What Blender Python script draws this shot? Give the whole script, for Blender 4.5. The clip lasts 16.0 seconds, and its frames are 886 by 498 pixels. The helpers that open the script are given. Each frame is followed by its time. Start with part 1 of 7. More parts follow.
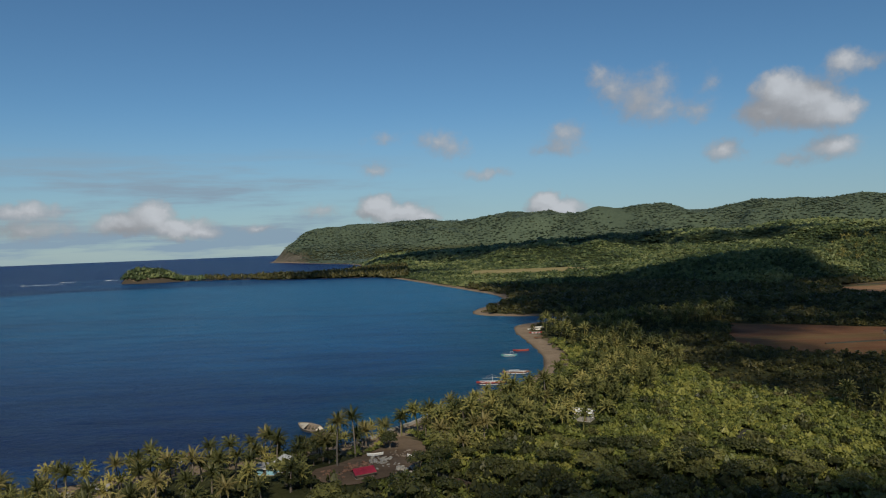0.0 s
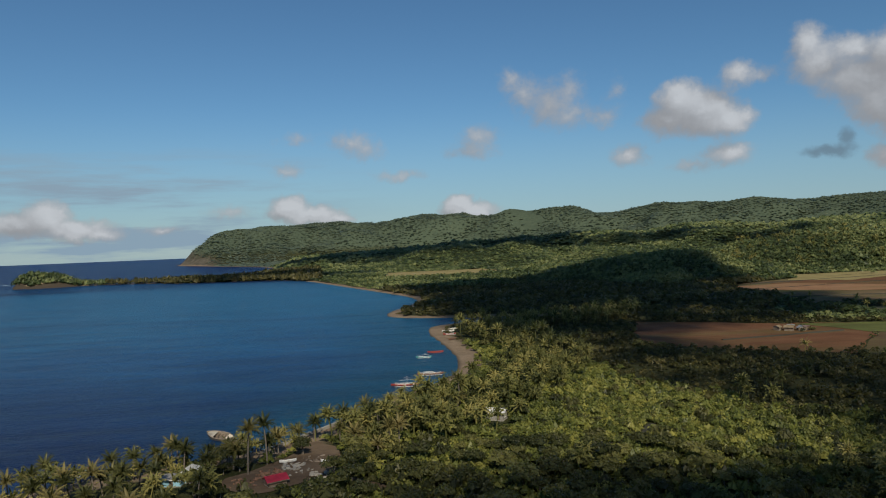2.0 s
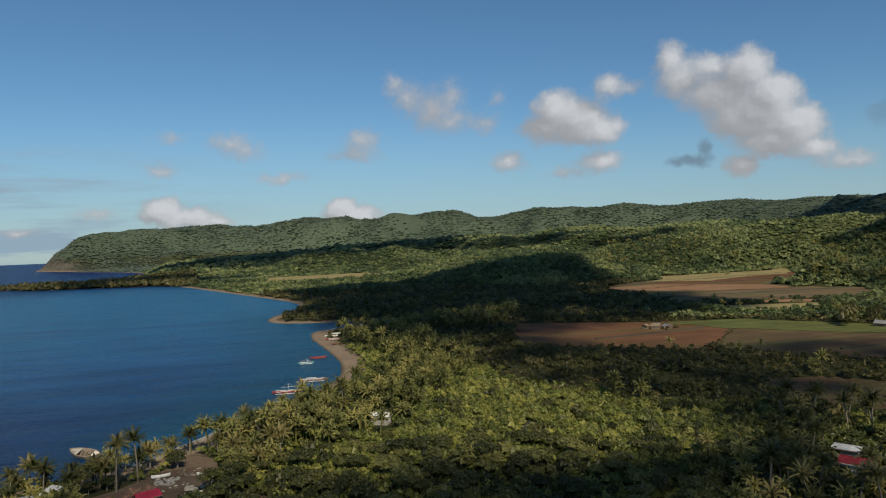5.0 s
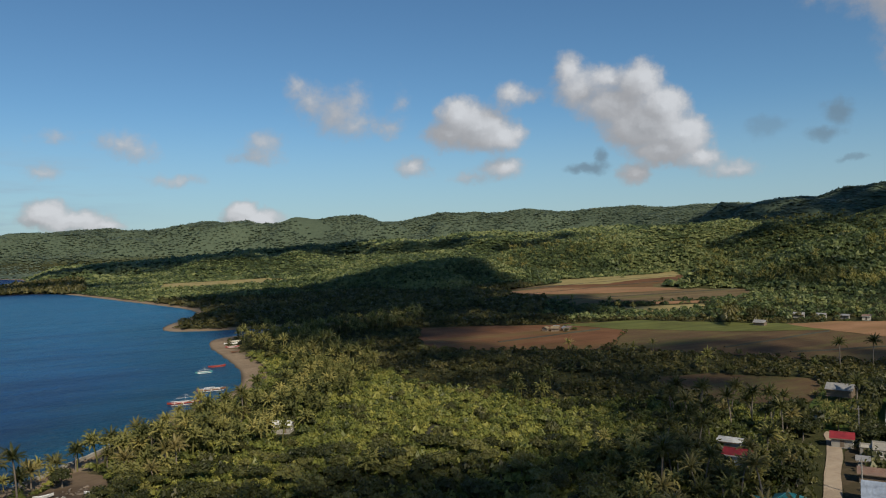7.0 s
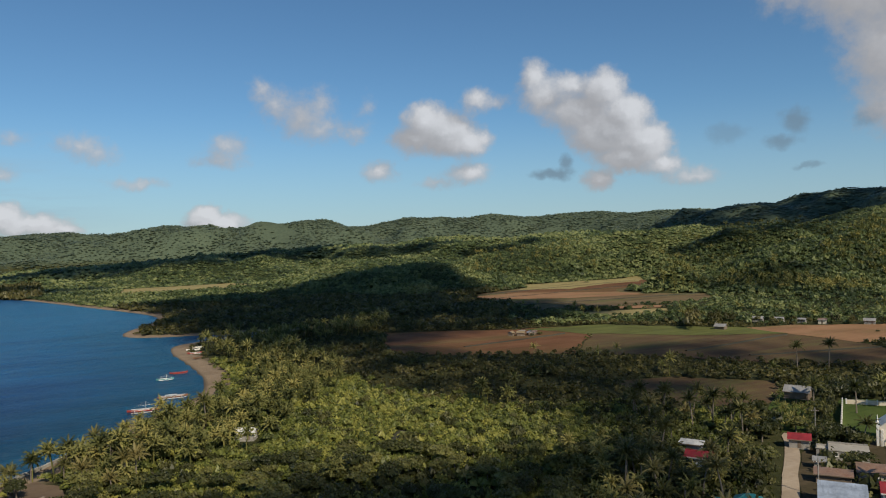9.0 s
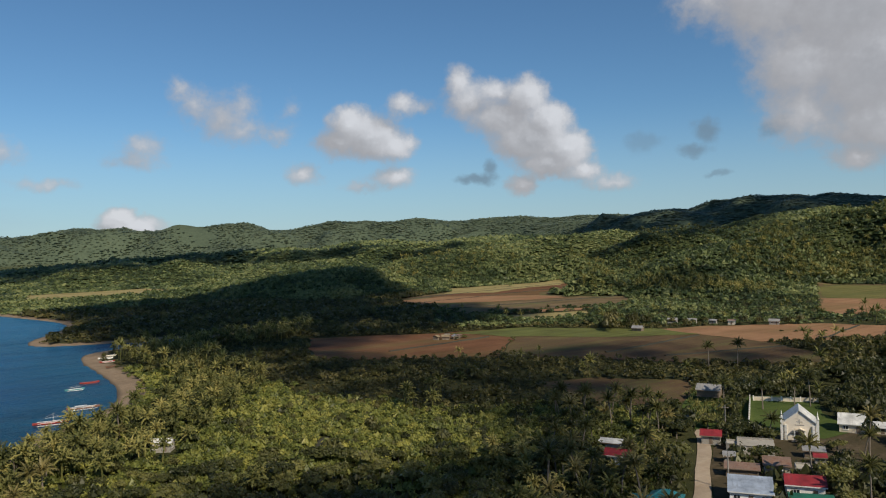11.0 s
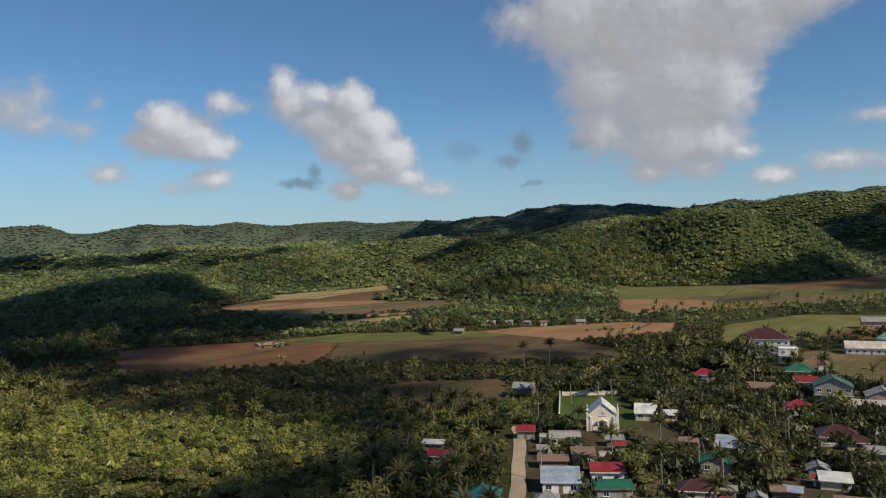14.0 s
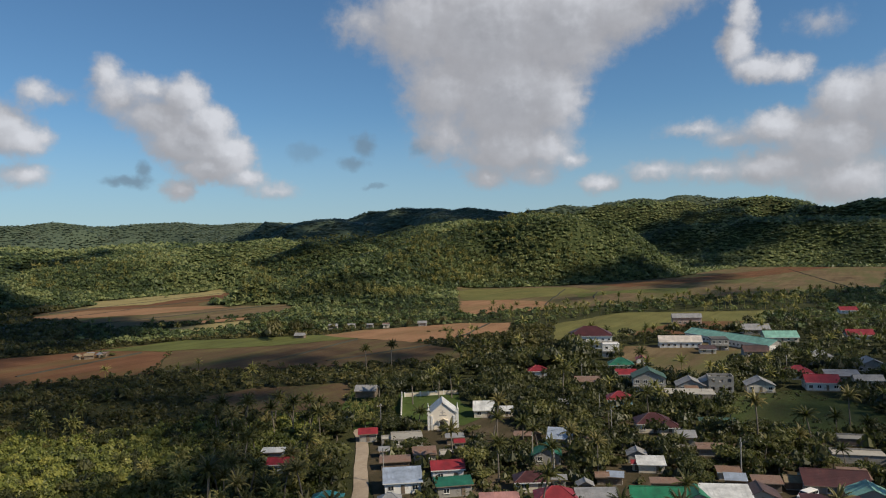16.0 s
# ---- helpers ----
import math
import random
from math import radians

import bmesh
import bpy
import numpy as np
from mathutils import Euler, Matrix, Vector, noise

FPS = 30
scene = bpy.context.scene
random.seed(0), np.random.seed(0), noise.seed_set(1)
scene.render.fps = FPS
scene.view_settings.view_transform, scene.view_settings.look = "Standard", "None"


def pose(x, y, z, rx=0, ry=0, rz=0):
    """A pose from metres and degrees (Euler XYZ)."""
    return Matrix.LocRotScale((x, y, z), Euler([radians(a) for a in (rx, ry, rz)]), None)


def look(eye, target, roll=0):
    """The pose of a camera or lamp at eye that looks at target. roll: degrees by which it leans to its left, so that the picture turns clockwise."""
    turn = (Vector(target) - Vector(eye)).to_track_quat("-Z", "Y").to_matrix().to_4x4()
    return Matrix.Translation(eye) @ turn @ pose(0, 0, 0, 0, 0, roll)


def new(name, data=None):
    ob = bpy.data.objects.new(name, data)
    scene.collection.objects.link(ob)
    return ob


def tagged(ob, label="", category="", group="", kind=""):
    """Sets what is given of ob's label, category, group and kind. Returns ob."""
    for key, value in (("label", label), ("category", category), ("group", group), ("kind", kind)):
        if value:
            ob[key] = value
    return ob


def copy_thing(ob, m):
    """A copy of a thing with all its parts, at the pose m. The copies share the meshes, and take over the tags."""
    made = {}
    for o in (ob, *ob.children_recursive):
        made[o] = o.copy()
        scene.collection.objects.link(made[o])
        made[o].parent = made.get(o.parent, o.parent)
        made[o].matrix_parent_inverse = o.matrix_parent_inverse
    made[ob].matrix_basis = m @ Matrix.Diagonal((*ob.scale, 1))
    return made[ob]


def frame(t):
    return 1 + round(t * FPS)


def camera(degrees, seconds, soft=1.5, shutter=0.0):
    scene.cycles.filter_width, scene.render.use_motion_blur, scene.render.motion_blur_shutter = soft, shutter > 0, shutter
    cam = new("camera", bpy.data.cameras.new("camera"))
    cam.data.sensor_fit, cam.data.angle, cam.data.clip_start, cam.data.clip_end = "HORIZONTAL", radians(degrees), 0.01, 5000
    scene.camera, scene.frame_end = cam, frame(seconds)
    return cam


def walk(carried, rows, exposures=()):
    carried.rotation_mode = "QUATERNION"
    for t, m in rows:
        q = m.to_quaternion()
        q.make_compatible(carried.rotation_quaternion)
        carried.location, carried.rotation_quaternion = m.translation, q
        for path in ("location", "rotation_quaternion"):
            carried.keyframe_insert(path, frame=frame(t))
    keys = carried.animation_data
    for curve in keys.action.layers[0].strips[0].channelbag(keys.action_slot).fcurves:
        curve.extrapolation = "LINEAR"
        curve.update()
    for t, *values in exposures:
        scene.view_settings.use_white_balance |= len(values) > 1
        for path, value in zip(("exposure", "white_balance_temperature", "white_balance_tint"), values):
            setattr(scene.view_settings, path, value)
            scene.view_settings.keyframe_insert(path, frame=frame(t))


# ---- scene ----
# ---- camera: a drone hovering 55 m up, turning to its right ----
EYE = (0.0, 0.0, 55.0)
cam = camera(63.42, 16.0, soft=1.1)
TURNS = [  # seconds, yaw, pitch, roll
    (0.0, -0.00, -0.59, 2.02),
    (0.5, -1.54, -0.56, 2.10),
    (1.0, -3.12, -0.56, 2.05),
    (1.5, -5.00, -0.61, 2.07),
    (2.0, -6.84, -0.66, 2.08),
    (2.5, -8.46, -0.68, 2.10),
    (3.0, -9.85, -0.72, 2.03),
    (3.5, -11.27, -0.75, 2.04),
    (6.0, -19.79, -0.62, 2.05),
    (6.5, -21.81, -0.61, 2.06),
    (7.0, -23.76, -0.58, 2.04),
    (7.5, -24.21, -0.51, 2.01),
    (8.0, -24.72, -0.43, 1.99),
    (8.5, -25.36, -0.37, 1.93),
    (9.0, -26.46, -0.28, 1.94),
    (11.5, -34.16, -0.14, 1.85),
    (12.0, -36.00, -0.13, 1.82),
    (12.5, -38.16, -0.12, 1.79),
    (13.0, -40.71, -0.11, 1.79),
    (13.5, -43.44, -0.12, 1.82),
    (14.0, -46.36, -0.15, 1.78),
    (14.5, -49.75, -0.19, 1.79),
    (15.0, -52.91, -0.22, 1.77),
    (15.5, -56.14, -0.26, 1.75),
    (16.0, -58.90, -0.30, 1.68),
]
walk(cam, [(t, pose(*EYE, 90 + pitch, roll, yaw)) for t, yaw, pitch, roll in TURNS],
     exposures=[(0.0, -0.36, 5900, 9), (7.0, -0.08, 6050, 10), (16.0, 0.0, 6000, 12)])

# ---- daylight ----
SUN_AZ, SUN_EL = 176.0, 40.0


def polar(az, d):
    """The place at a bearing (degrees from +y towards +x) and a distance from the drone's foot."""
    return d * math.sin(radians(az)), d * math.cos(radians(az))


sun = new("sun", bpy.data.lights.new("sun", "SUN"))
sun.data.energy, sun.data.angle, sun.data.color = 4.8, radians(0.53), (1.0, 0.86, 0.62)
sx, sy = polar(SUN_AZ, math.cos(radians(SUN_EL)))
sun.matrix_world = look((sx * 3000, sy * 3000, 3000 * math.sin(radians(SUN_EL))), (0, 0, 0))

world = bpy.data.worlds.new("world")
scene.world = world
world.use_nodes = True
WT = world.node_tree
WT.nodes.clear()


class Nodes:
    """Wires a node tree."""

    def __init__(self, tree):
        self.tree = tree

    def node(self, kind):
        return self.tree.nodes.new(kind)

    def attribute(self, name):
        n = self.node("ShaderNodeAttribute")
        n.attribute_name = name
        return n.outputs["Fac"]

    def put(self, socket, value):
        if isinstance(value, bpy.types.NodeSocket):
            self.tree.links.new(value, socket)
        elif value is not None:
            socket.default_value = value

    def math(self, op, a, b=None, c=None, clamp=False):
        n = self.node("ShaderNodeMath")
        n.operation, n.use_clamp = op, clamp
        for s, v in zip(n.inputs, (a, b, c)):
            self.put(s, v)
        return n.outputs[0]

    def vec(self, op, a, b=None, out=0):
        n = self.node("ShaderNodeVectorMath")
        n.operation = op
        self.put(n.inputs[0], a)
        self.put(n.inputs[1], b)
        return n.outputs["Value"] if op in ("LENGTH", "DOT_PRODUCT", "DISTANCE") else n.outputs[0]

    def mix(self, f, a, b, mode="MIX"):
        n = self.node("ShaderNodeMix")
        n.data_type, n.blend_type = "RGBA", mode
        self.put(n.inputs[0], f)
        self.put(n.inputs[6], a)
        self.put(n.inputs[7], b)
        return n.outputs[2]

    def noise(self, vector, scale, detail=4.0, rough=0.55, out=0, distortion=0.0):
        n = self.node("ShaderNodeTexNoise")
        self.put(n.inputs["Vector"], vector)
        self.put(n.inputs["Scale"], scale)
        self.put(n.inputs["Detail"], detail)
        self.put(n.inputs["Roughness"], rough)
        self.put(n.inputs["Distortion"], distortion)
        return n.outputs[out]

    def ramp(self, f, *stops):
        n = self.node("ShaderNodeValToRGB")
        while len(n.color_ramp.elements) < len(stops):
            n.color_ramp.elements.new(0.5)
        for e, (p, c) in zip(n.color_ramp.elements, stops):
            e.position, e.color = p, (*c, 1) if len(c) == 3 else c
        self.put(n.inputs[0], f)
        return n.outputs[0]

    def smooth(self, v, lo, hi):
        n = self.node("ShaderNodeMapRange")
        n.interpolation_type = "SMOOTHSTEP"
        self.put(n.inputs[0], v)
        n.inputs[1].default_value, n.inputs[2].default_value = lo, hi
        return n.outputs[0]


# The cumulus clouds of the day, as soft lobes at bearing, height (degrees), half width, half height, density.
def cloud_lobes():
    L = []

    def puff(az, el, w, h, d=1.0):
        L.append((az, el, w * 1.36, h * 1.36, d))

    # low bright heaps behind the headland and over the sea
    puff(-22.0, 2.6, 1.5, 1.2, 1.2)
    puff(-23.6, 2.1, 2.4, 0.8, 1.0)
    puff(-20.2, 1.7, 2.2, 0.8, 1.0)
    puff(-18.6, 1.3, 1.8, 0.5, 0.7)
    puff(-30.3, 3.0, 3.0, 0.7, 0.7)
    puff(-30.0, 1.8, 4.0, 0.8, 0.55)
    puff(-14.4, 1.6, 1.6, 0.4, 0.5)
    puff(-5.2, 2.9, 1.5, 1.0, 1.3)
    puff(-3.4, 2.4, 2.2, 0.8, 1.2)
    puff(-1.6, 2.0, 1.6, 0.5, 0.9)
    puff(8.3, 2.9, 1.3, 0.8, 1.3)
    puff(9.2, 2.3, 2.4, 0.7, 1.1)
    puff(-9.7, 2.7, 1.8, 0.6, 0.45)
    # small grey ones in the middle of the sky
    puff(-5.2, 5.8, 1.4, 0.5, 0.45)
    puff(-4.5, 8.2, 1.6, 0.6, 0.30)
    puff(-0.3, 8.0, 1.6, 0.9, 0.48)
    puff(1.1, 7.3, 1.4, 0.8, 0.48)
    puff(3.5, 5.3, 2.1, 0.5, 0.45)
    puff(10.0, 8.0, 1.6, 1.1, 0.50)
    puff(9.2, 7.0, 2.0, 0.6, 0.42)
    # ragged thin cloud
    puff(12.6, 12.4, 0.9, 1.0, 0.48)
    puff(13.8, 11.4, 1.5, 1.1, 0.50)
    puff(15.6, 10.2, 2.2, 1.7, 0.52)
    puff(17.0, 11.2, 1.2, 1.5, 0.42)
    puff(17.2, 9.4, 2.0, 1.0, 0.45)
    puff(19.6, 9.0, 1.2, 0.8, 0.45)
    puff(20.9, 11.0, 0.8, 1.0, 0.30)
    # the bright round one and its neighbours
    puff(25.4, 9.9, 1.7, 1.4, 1.2)
    puff(27.0, 8.9, 2.4, 1.7, 1.3)
    puff(28.9, 8.1, 1.7, 1.1, 1.1)
    puff(24.6, 8.4, 1.9, 1.2, 0.9)
    puff(29.6, 11.3, 1.3, 1.0, 0.75)
    puff(31.0, 11.0, 1.3, 0.6, 0.45)
    puff(21.6, 6.0, 1.4, 0.9, 0.65)
    puff(28.8, 5.7, 1.7, 0.9, 0.8)
    puff(26.2, 5.0, 1.8, 0.6, 0.40)
    # the slanting tower
    puff(34.2, 12.9, 1.2, 1.3, 0.85)
    puff(34.8, 11.4, 1.8, 1.5, 0.85)
    puff(37.0, 12.0, 2.0, 1.0, 0.85)
    puff(39.6, 11.6, 1.6, 1.5, 1.3)
    puff(37.6, 10.0, 2.8, 1.6, 1.0)
    puff(41.2, 9.6, 1.7, 1.5, 1.35)
    puff(39.6, 8.2, 2.9, 1.6, 1.3)
    puff(42.6, 7.4, 1.9, 1.4, 1.3)
    puff(41.2, 6.3, 2.6, 1.0, 1.2)
    puff(43.8, 5.6, 1.5, 0.9, 0.9)
    puff(45.8, 4.6, 2.1, 0.7, 0.6)
    puff(39.0, 4.8, 1.3, 0.8, 0.9)
    # the great cloud overhead
    puff(53.4, 17.2, 3.0, 1.9, 0.6)
    puff(57.5, 17.0, 3.8, 3.4, 1.1)
    puff(63.0, 16.6, 5.4, 4.2, 1.5)
    puff(69.0, 16.6, 4.2, 3.8, 1.4)
    puff(73.4, 17.2, 3.6, 2.2, 1.1)
    puff(59.4, 12.2, 3.4, 3.2, 1.0)
    puff(64.6, 11.4, 4.6, 3.8, 1.4)
    puff(68.0, 11.4, 2.5, 3.0, 1.2)
    puff(59.4, 8.6, 2.7, 2.2, 0.8)
    puff(64.2, 7.6, 3.8, 2.3, 1.1)
    puff(67.4, 7.4, 2.2, 1.6, 1.0)
    puff(62.6, 5.2, 1.6, 0.9, 0.8)
    puff(66.4, 5.3, 1.9, 1.0, 0.7)
    puff(69.2, 6.4, 1.2, 0.8, 0.7)
    puff(76.5, 18.6, 4.0, 2.0, 0.9)
    # heaps to the right
    puff(82.0, 16.0, 1.0, 1.6, 0.9)
    puff(81.5, 13.9, 1.3, 1.4, 1.1)
    puff(83.0, 12.0, 1.9, 1.1, 1.1)
    puff(85.2, 11.7, 1.5, 0.9, 1.0)
    puff(87.0, 14.6, 2.0, 1.0, 0.4)
    puff(88.6, 9.4, 2.2, 1.7, 1.3)
    puff(92.0, 8.6, 3.0, 3.0, 1.3)
    puff(84.2, 7.8, 2.6, 1.3, 1.1)
    puff(87.6, 6.6, 3.2, 2.0, 1.3)
    puff(78.6, 8.1, 2.6, 0.7, 0.6)
    puff(81.0, 7.2, 2.0, 0.8, 0.6)
    puff(84.0, 5.0, 3.4, 1.4, 1.0)
    puff(88.4, 3.8, 3.6, 1.8, 1.0)
    puff(79.4, 4.9, 2.4, 0.9, 0.7)
    puff(75.4, 5.2, 2.2, 0.9, 0.7)
    puff(71.3, 4.5, 1.6, 0.8, 0.85)
    # those beyond the turn
    for k in range(26):
        az = 108 + k * 8.3 + random.uniform(-3, 3)
        puff(az, random.uniform(4, 22), random.uniform(3, 6), random.uniform(1.5, 3), random.uniform(0.7, 1.2))
    return L


def cloud_group():
    g = bpy.data.node_groups.new("cloud_density", "ShaderNodeTree")
    g.interface.new_socket("Place", in_out="INPUT", socket_type="NodeSocketVector")
    g.interface.new_socket("Density", in_out="OUTPUT", socket_type="NodeSocketFloat")
    n = Nodes(g)
    gi, go = n.node("NodeGroupInput"), n.node("NodeGroupOutput")
    best = None
    for az, el, w, h, d in cloud_lobes():
        v = n.vec("SUBTRACT", gi.outputs[0], (az, el, 0))
        v = n.vec("MULTIPLY", v, (1 / w, 1 / h, 0))
        r = n.vec("LENGTH", v)
        r = n.math("MULTIPLY_ADD", r, -d, d)
        best = r if best is None else n.math("SMOOTH_MAX", best, r, 0.45)
    n.put(go.inputs[0], best)
    return g


def sky():
    n = Nodes(WT)
    out = n.node("ShaderNodeOutputWorld")
    bg = n.node("ShaderNodeBackground")
    nish = n.node("ShaderNodeTexSky")
    nish.sky_type = "NISHITA"
    nish.sun_disc = False
    nish.sun_elevation, nish.sun_rotation = radians(SUN_EL), radians(SUN_AZ)
    nish.altitude, nish.air_density, nish.dust_density, nish.ozone_density = 50, 1.0, 0.0, 4.0
    d = n.node("ShaderNodeTexCoord").outputs["Generated"]
    xyz = n.node("ShaderNodeSeparateXYZ")
    n.put(xyz.inputs[0], d)
    x, y, z = xyz.outputs
    az = n.math("MULTIPLY", n.math("ARCTAN2", x, y), 57.2958)
    el = n.math("MULTIPLY", n.math("ARCSINE", z), 57.2958)
    # bearings run from -60 to 300, so that the seam lies out of view
    az = n.math("ADD", n.math("MULTIPLY", n.math("LESS_THAN", az, -60.0), 360.0), az)
    pl = n.node("ShaderNodeCombineXYZ")
    n.put(pl.inputs[0], az)
    n.put(pl.inputs[1], el)
    place = pl.outputs[0]
    warp = n.noise(place, 0.75, 5.0, 0.6, out=1)
    warp = n.vec("MULTIPLY", n.vec("SUBTRACT", warp, (0.5, 0.5, 0.5)), (1.5, 1.2, 0))
    g = cloud_group()

    def density(offset, detail, amount, cap=None):
        gr = n.node("ShaderNodeGroup")
        gr.node_tree = g
        n.put(gr.inputs[0], n.vec("ADD", n.vec("ADD", place, warp), offset))
        f = n.noise(n.vec("ADD", place, offset), 1.0, detail, 0.6)
        lobe = gr.outputs[0] if cap is None else n.math("SMOOTH_MIN", gr.outputs[0], cap, 0.5)
        return n.math("ADD", lobe, n.math("MULTIPLY_ADD", f, amount, -0.46 * amount))

    here = density((0, 0, 0), 7.0, 0.5)
    soft, toward, close = density((0, 0, 0), 2.0, 0.2, 0.75), density((1.5, 1.3, 0), 2.0, 0.2, 0.75), density((0.4, 0.45, 0), 5.0, 0.5)
    alpha = n.math("MULTIPLY", n.smooth(here, 0.03, 0.40), n.math("MULTIPLY_ADD", n.smooth(here, 0.1, 0.7), 0.56, 0.40))
    broad = n.smooth(n.math("SUBTRACT", soft, toward), -0.4, 0.7)
    edge = n.smooth(n.math("SUBTRACT", here, close), -0.05, 0.5)
    thick = n.smooth(here, 0.3, 1.3)
    grey = n.mix(thick, (4.7, 4.5, 4.35, 1), (3.75, 3.65, 3.6, 1))
    lit = n.math("MULTIPLY_ADD", broad, 0.78, n.math("MULTIPLY", edge, 0.25), clamp=True)
    lit = n.math("MULTIPLY", lit, n.math("MULTIPLY_ADD", n.smooth(here, 0.2, 0.8), 0.65, 0.35))
    colour = n.mix(lit, grey, (8.6, 8.45, 8.2, 1))
    # veil of haze and thin high cloud low over the sea
    veil = n.math("MULTIPLY", n.smooth(el, 11.0, -0.5), 0.62)
    streak = n.noise(n.vec("MULTIPLY", place, (0.06, 0.55, 0)), 1.0, 5.0, 0.6)
    streak = n.math("MULTIPLY", n.smooth(streak, 0.42, 0.68), n.math("MULTIPLY", n.smooth(el, 8.5, 5.0), n.smooth(az, 5.0, -15.0)))
    veil = n.math("ADD", veil, n.math("MULTIPLY", streak, 0.75), clamp=True)
    base = n.mix(veil, nish.outputs[0], (5.0, 5.35, 6.1, 1))
    base = n.mix(1.0, base, (0.83, 1.01, 1.02, 1), "MULTIPLY")
    # small clouds in the shade of others
    wisp = n.noise(place, 0.7, 4.0, 0.5)
    for c_az, c_el, c_w, c_h, amount in ((35.4, 5.3, 2.3, 0.6, 0.75), (36.4, 6.2, 0.8, 0.8, 0.7), (52.8, 8.1, 1.5, 1.2, 0.7), (52.0, 6.7, 1.6, 0.8, 0.65), (48.3, 7.5, 2.0, 1.0, 0.35), (53.6, 4.8, 1.3, 0.3, 0.5), (57.6, 7.9, 1.6, 1.0, 0.6)):
        r = n.vec("LENGTH", n.vec("MULTIPLY", n.vec("SUBTRACT", n.vec("ADD", place, warp), (c_az, c_el, 0)), (1 / c_w, 1 / c_h, 0)))
        r = n.math("SUBTRACT", n.math("MULTIPLY_ADD", wisp, 1.1, 0.45), r)
        base = n.mix(n.math("MULTIPLY", n.smooth(r, 0.0, 0.8), amount), base, (2.15, 2.9, 3.45, 1))
    n.put(bg.inputs[0], n.mix(alpha, base, colour))
    bg.inputs[1].default_value = 0.080
    n.put(out.inputs[0], bg.outputs[0])


sky()

# ---- materials ----
def material(name):
    m = bpy.data.materials.new(name)
    m.use_nodes = True
    n = Nodes(m.node_tree)
    b = m.node_tree.nodes["Principled BSDF"]
    return m, n, b


def where(n, scale=1.0):
    """World-size coordinates."""
    g = n.node("ShaderNodeNewGeometry").outputs["Position"]
    return g if scale == 1.0 else n.vec("MULTIPLY", g, (scale,) * 3)


def bump(n, b, height, strength, distance):
    k = n.node("ShaderNodeBump")
    k.inputs["Strength"].default_value, k.inputs["Distance"].default_value = strength, distance
    n.put(k.inputs["Height"], height)
    n.put(b.inputs["Normal"], k.outputs[0])


def leaf_material(name, dark, mid, light, tint=True, gloss=0.45, through_light=0.25, stands=0.0):
    m, n, b = material(name)
    p = where(n)
    a = n.attribute("tint") if tint else n.node("ShaderNodeObjectInfo").outputs["Random"]
    r = n.node("ShaderNodeNewGeometry").outputs["Random Per Island"]
    patch = n.math("MULTIPLY_ADD", n.noise(p, 0.017, 3.0), 0.9, n.math("MULTIPLY_ADD", n.noise(p, 0.09, 3.0), 0.9, -0.4))
    f = n.math("ADD", n.math("MULTIPLY_ADD", a, 0.8, -0.12), n.math("MULTIPLY_ADD", r, 0.25, n.math("MULTIPLY_ADD", patch, 1.1, -0.5)))
    if stands:
        f = n.math("ADD", f, n.math("MULTIPLY_ADD", n.smooth(n.noise(p, 0.0075, 3.0, 0.6), 0.36, 0.62), stands, -0.5 * stands), clamp=True)
    col = n.ramp(f, (0.05, dark), (0.5, mid), (0.95, light))
    n.put(b.inputs["Base Color"], col)
    b.inputs["Roughness"].default_value = gloss
    b.inputs["Specular IOR Level"].default_value = 0.25
    t = n.node("ShaderNodeBsdfTranslucent")
    n.put(t.inputs[0], n.mix(0.5, col, (0.16, 0.2, 0.02, 1)))
    s = n.node("ShaderNodeMixShader")
    s.inputs[0].default_value = through_light
    n.put(s.inputs[1], b.outputs[0])
    n.put(s.inputs[2], t.outputs[0])
    n.put(m.node_tree.nodes["Material Output"].inputs[0], s.outputs[0])
    return m


def plain(name, colour, rough=0.7, vary=0.2, scale=1.5, metal=0.0, relief=0.0, stain=None):
    """Paint, wood, cement and the like, with grain and patches."""
    m, n, b = material(name)
    p = n.node("ShaderNodeTexCoord").outputs["Object"]
    big, fine = n.noise(p, scale * 0.35, 4.0), n.noise(p, scale * 5, 5.0, 0.65)
    f = n.math("MULTIPLY_ADD", big, 0.65, n.math("MULTIPLY", fine, 0.35))
    lo = tuple(c * (1 - vary) for c in colour)
    hi = tuple(min(1, c * (1 + vary)) for c in colour)
    col = n.ramp(f, (0.3, lo), (0.7, hi))
    if stain:
        k = n.smooth(n.noise(p, scale * 0.7, 6.0, 0.7), 0.52, 0.68)
        col = n.mix(k, col, (*stain, 1))
    rnd = n.node("ShaderNodeObjectInfo").outputs["Random"]
    hs = n.node("ShaderNodeHueSaturation")
    n.put(hs.inputs["Value"], n.math("MULTIPLY_ADD", rnd, 0.16, 0.92))
    n.put(hs.inputs["Color"], col)
    n.put(b.inputs["Base Color"], hs.outputs[0])
    b.inputs["Roughness"].default_value, b.inputs["Metallic"].default_value = rough, metal
    if relief:
        bump(n, b, fine, 0.6, relief)
    return m


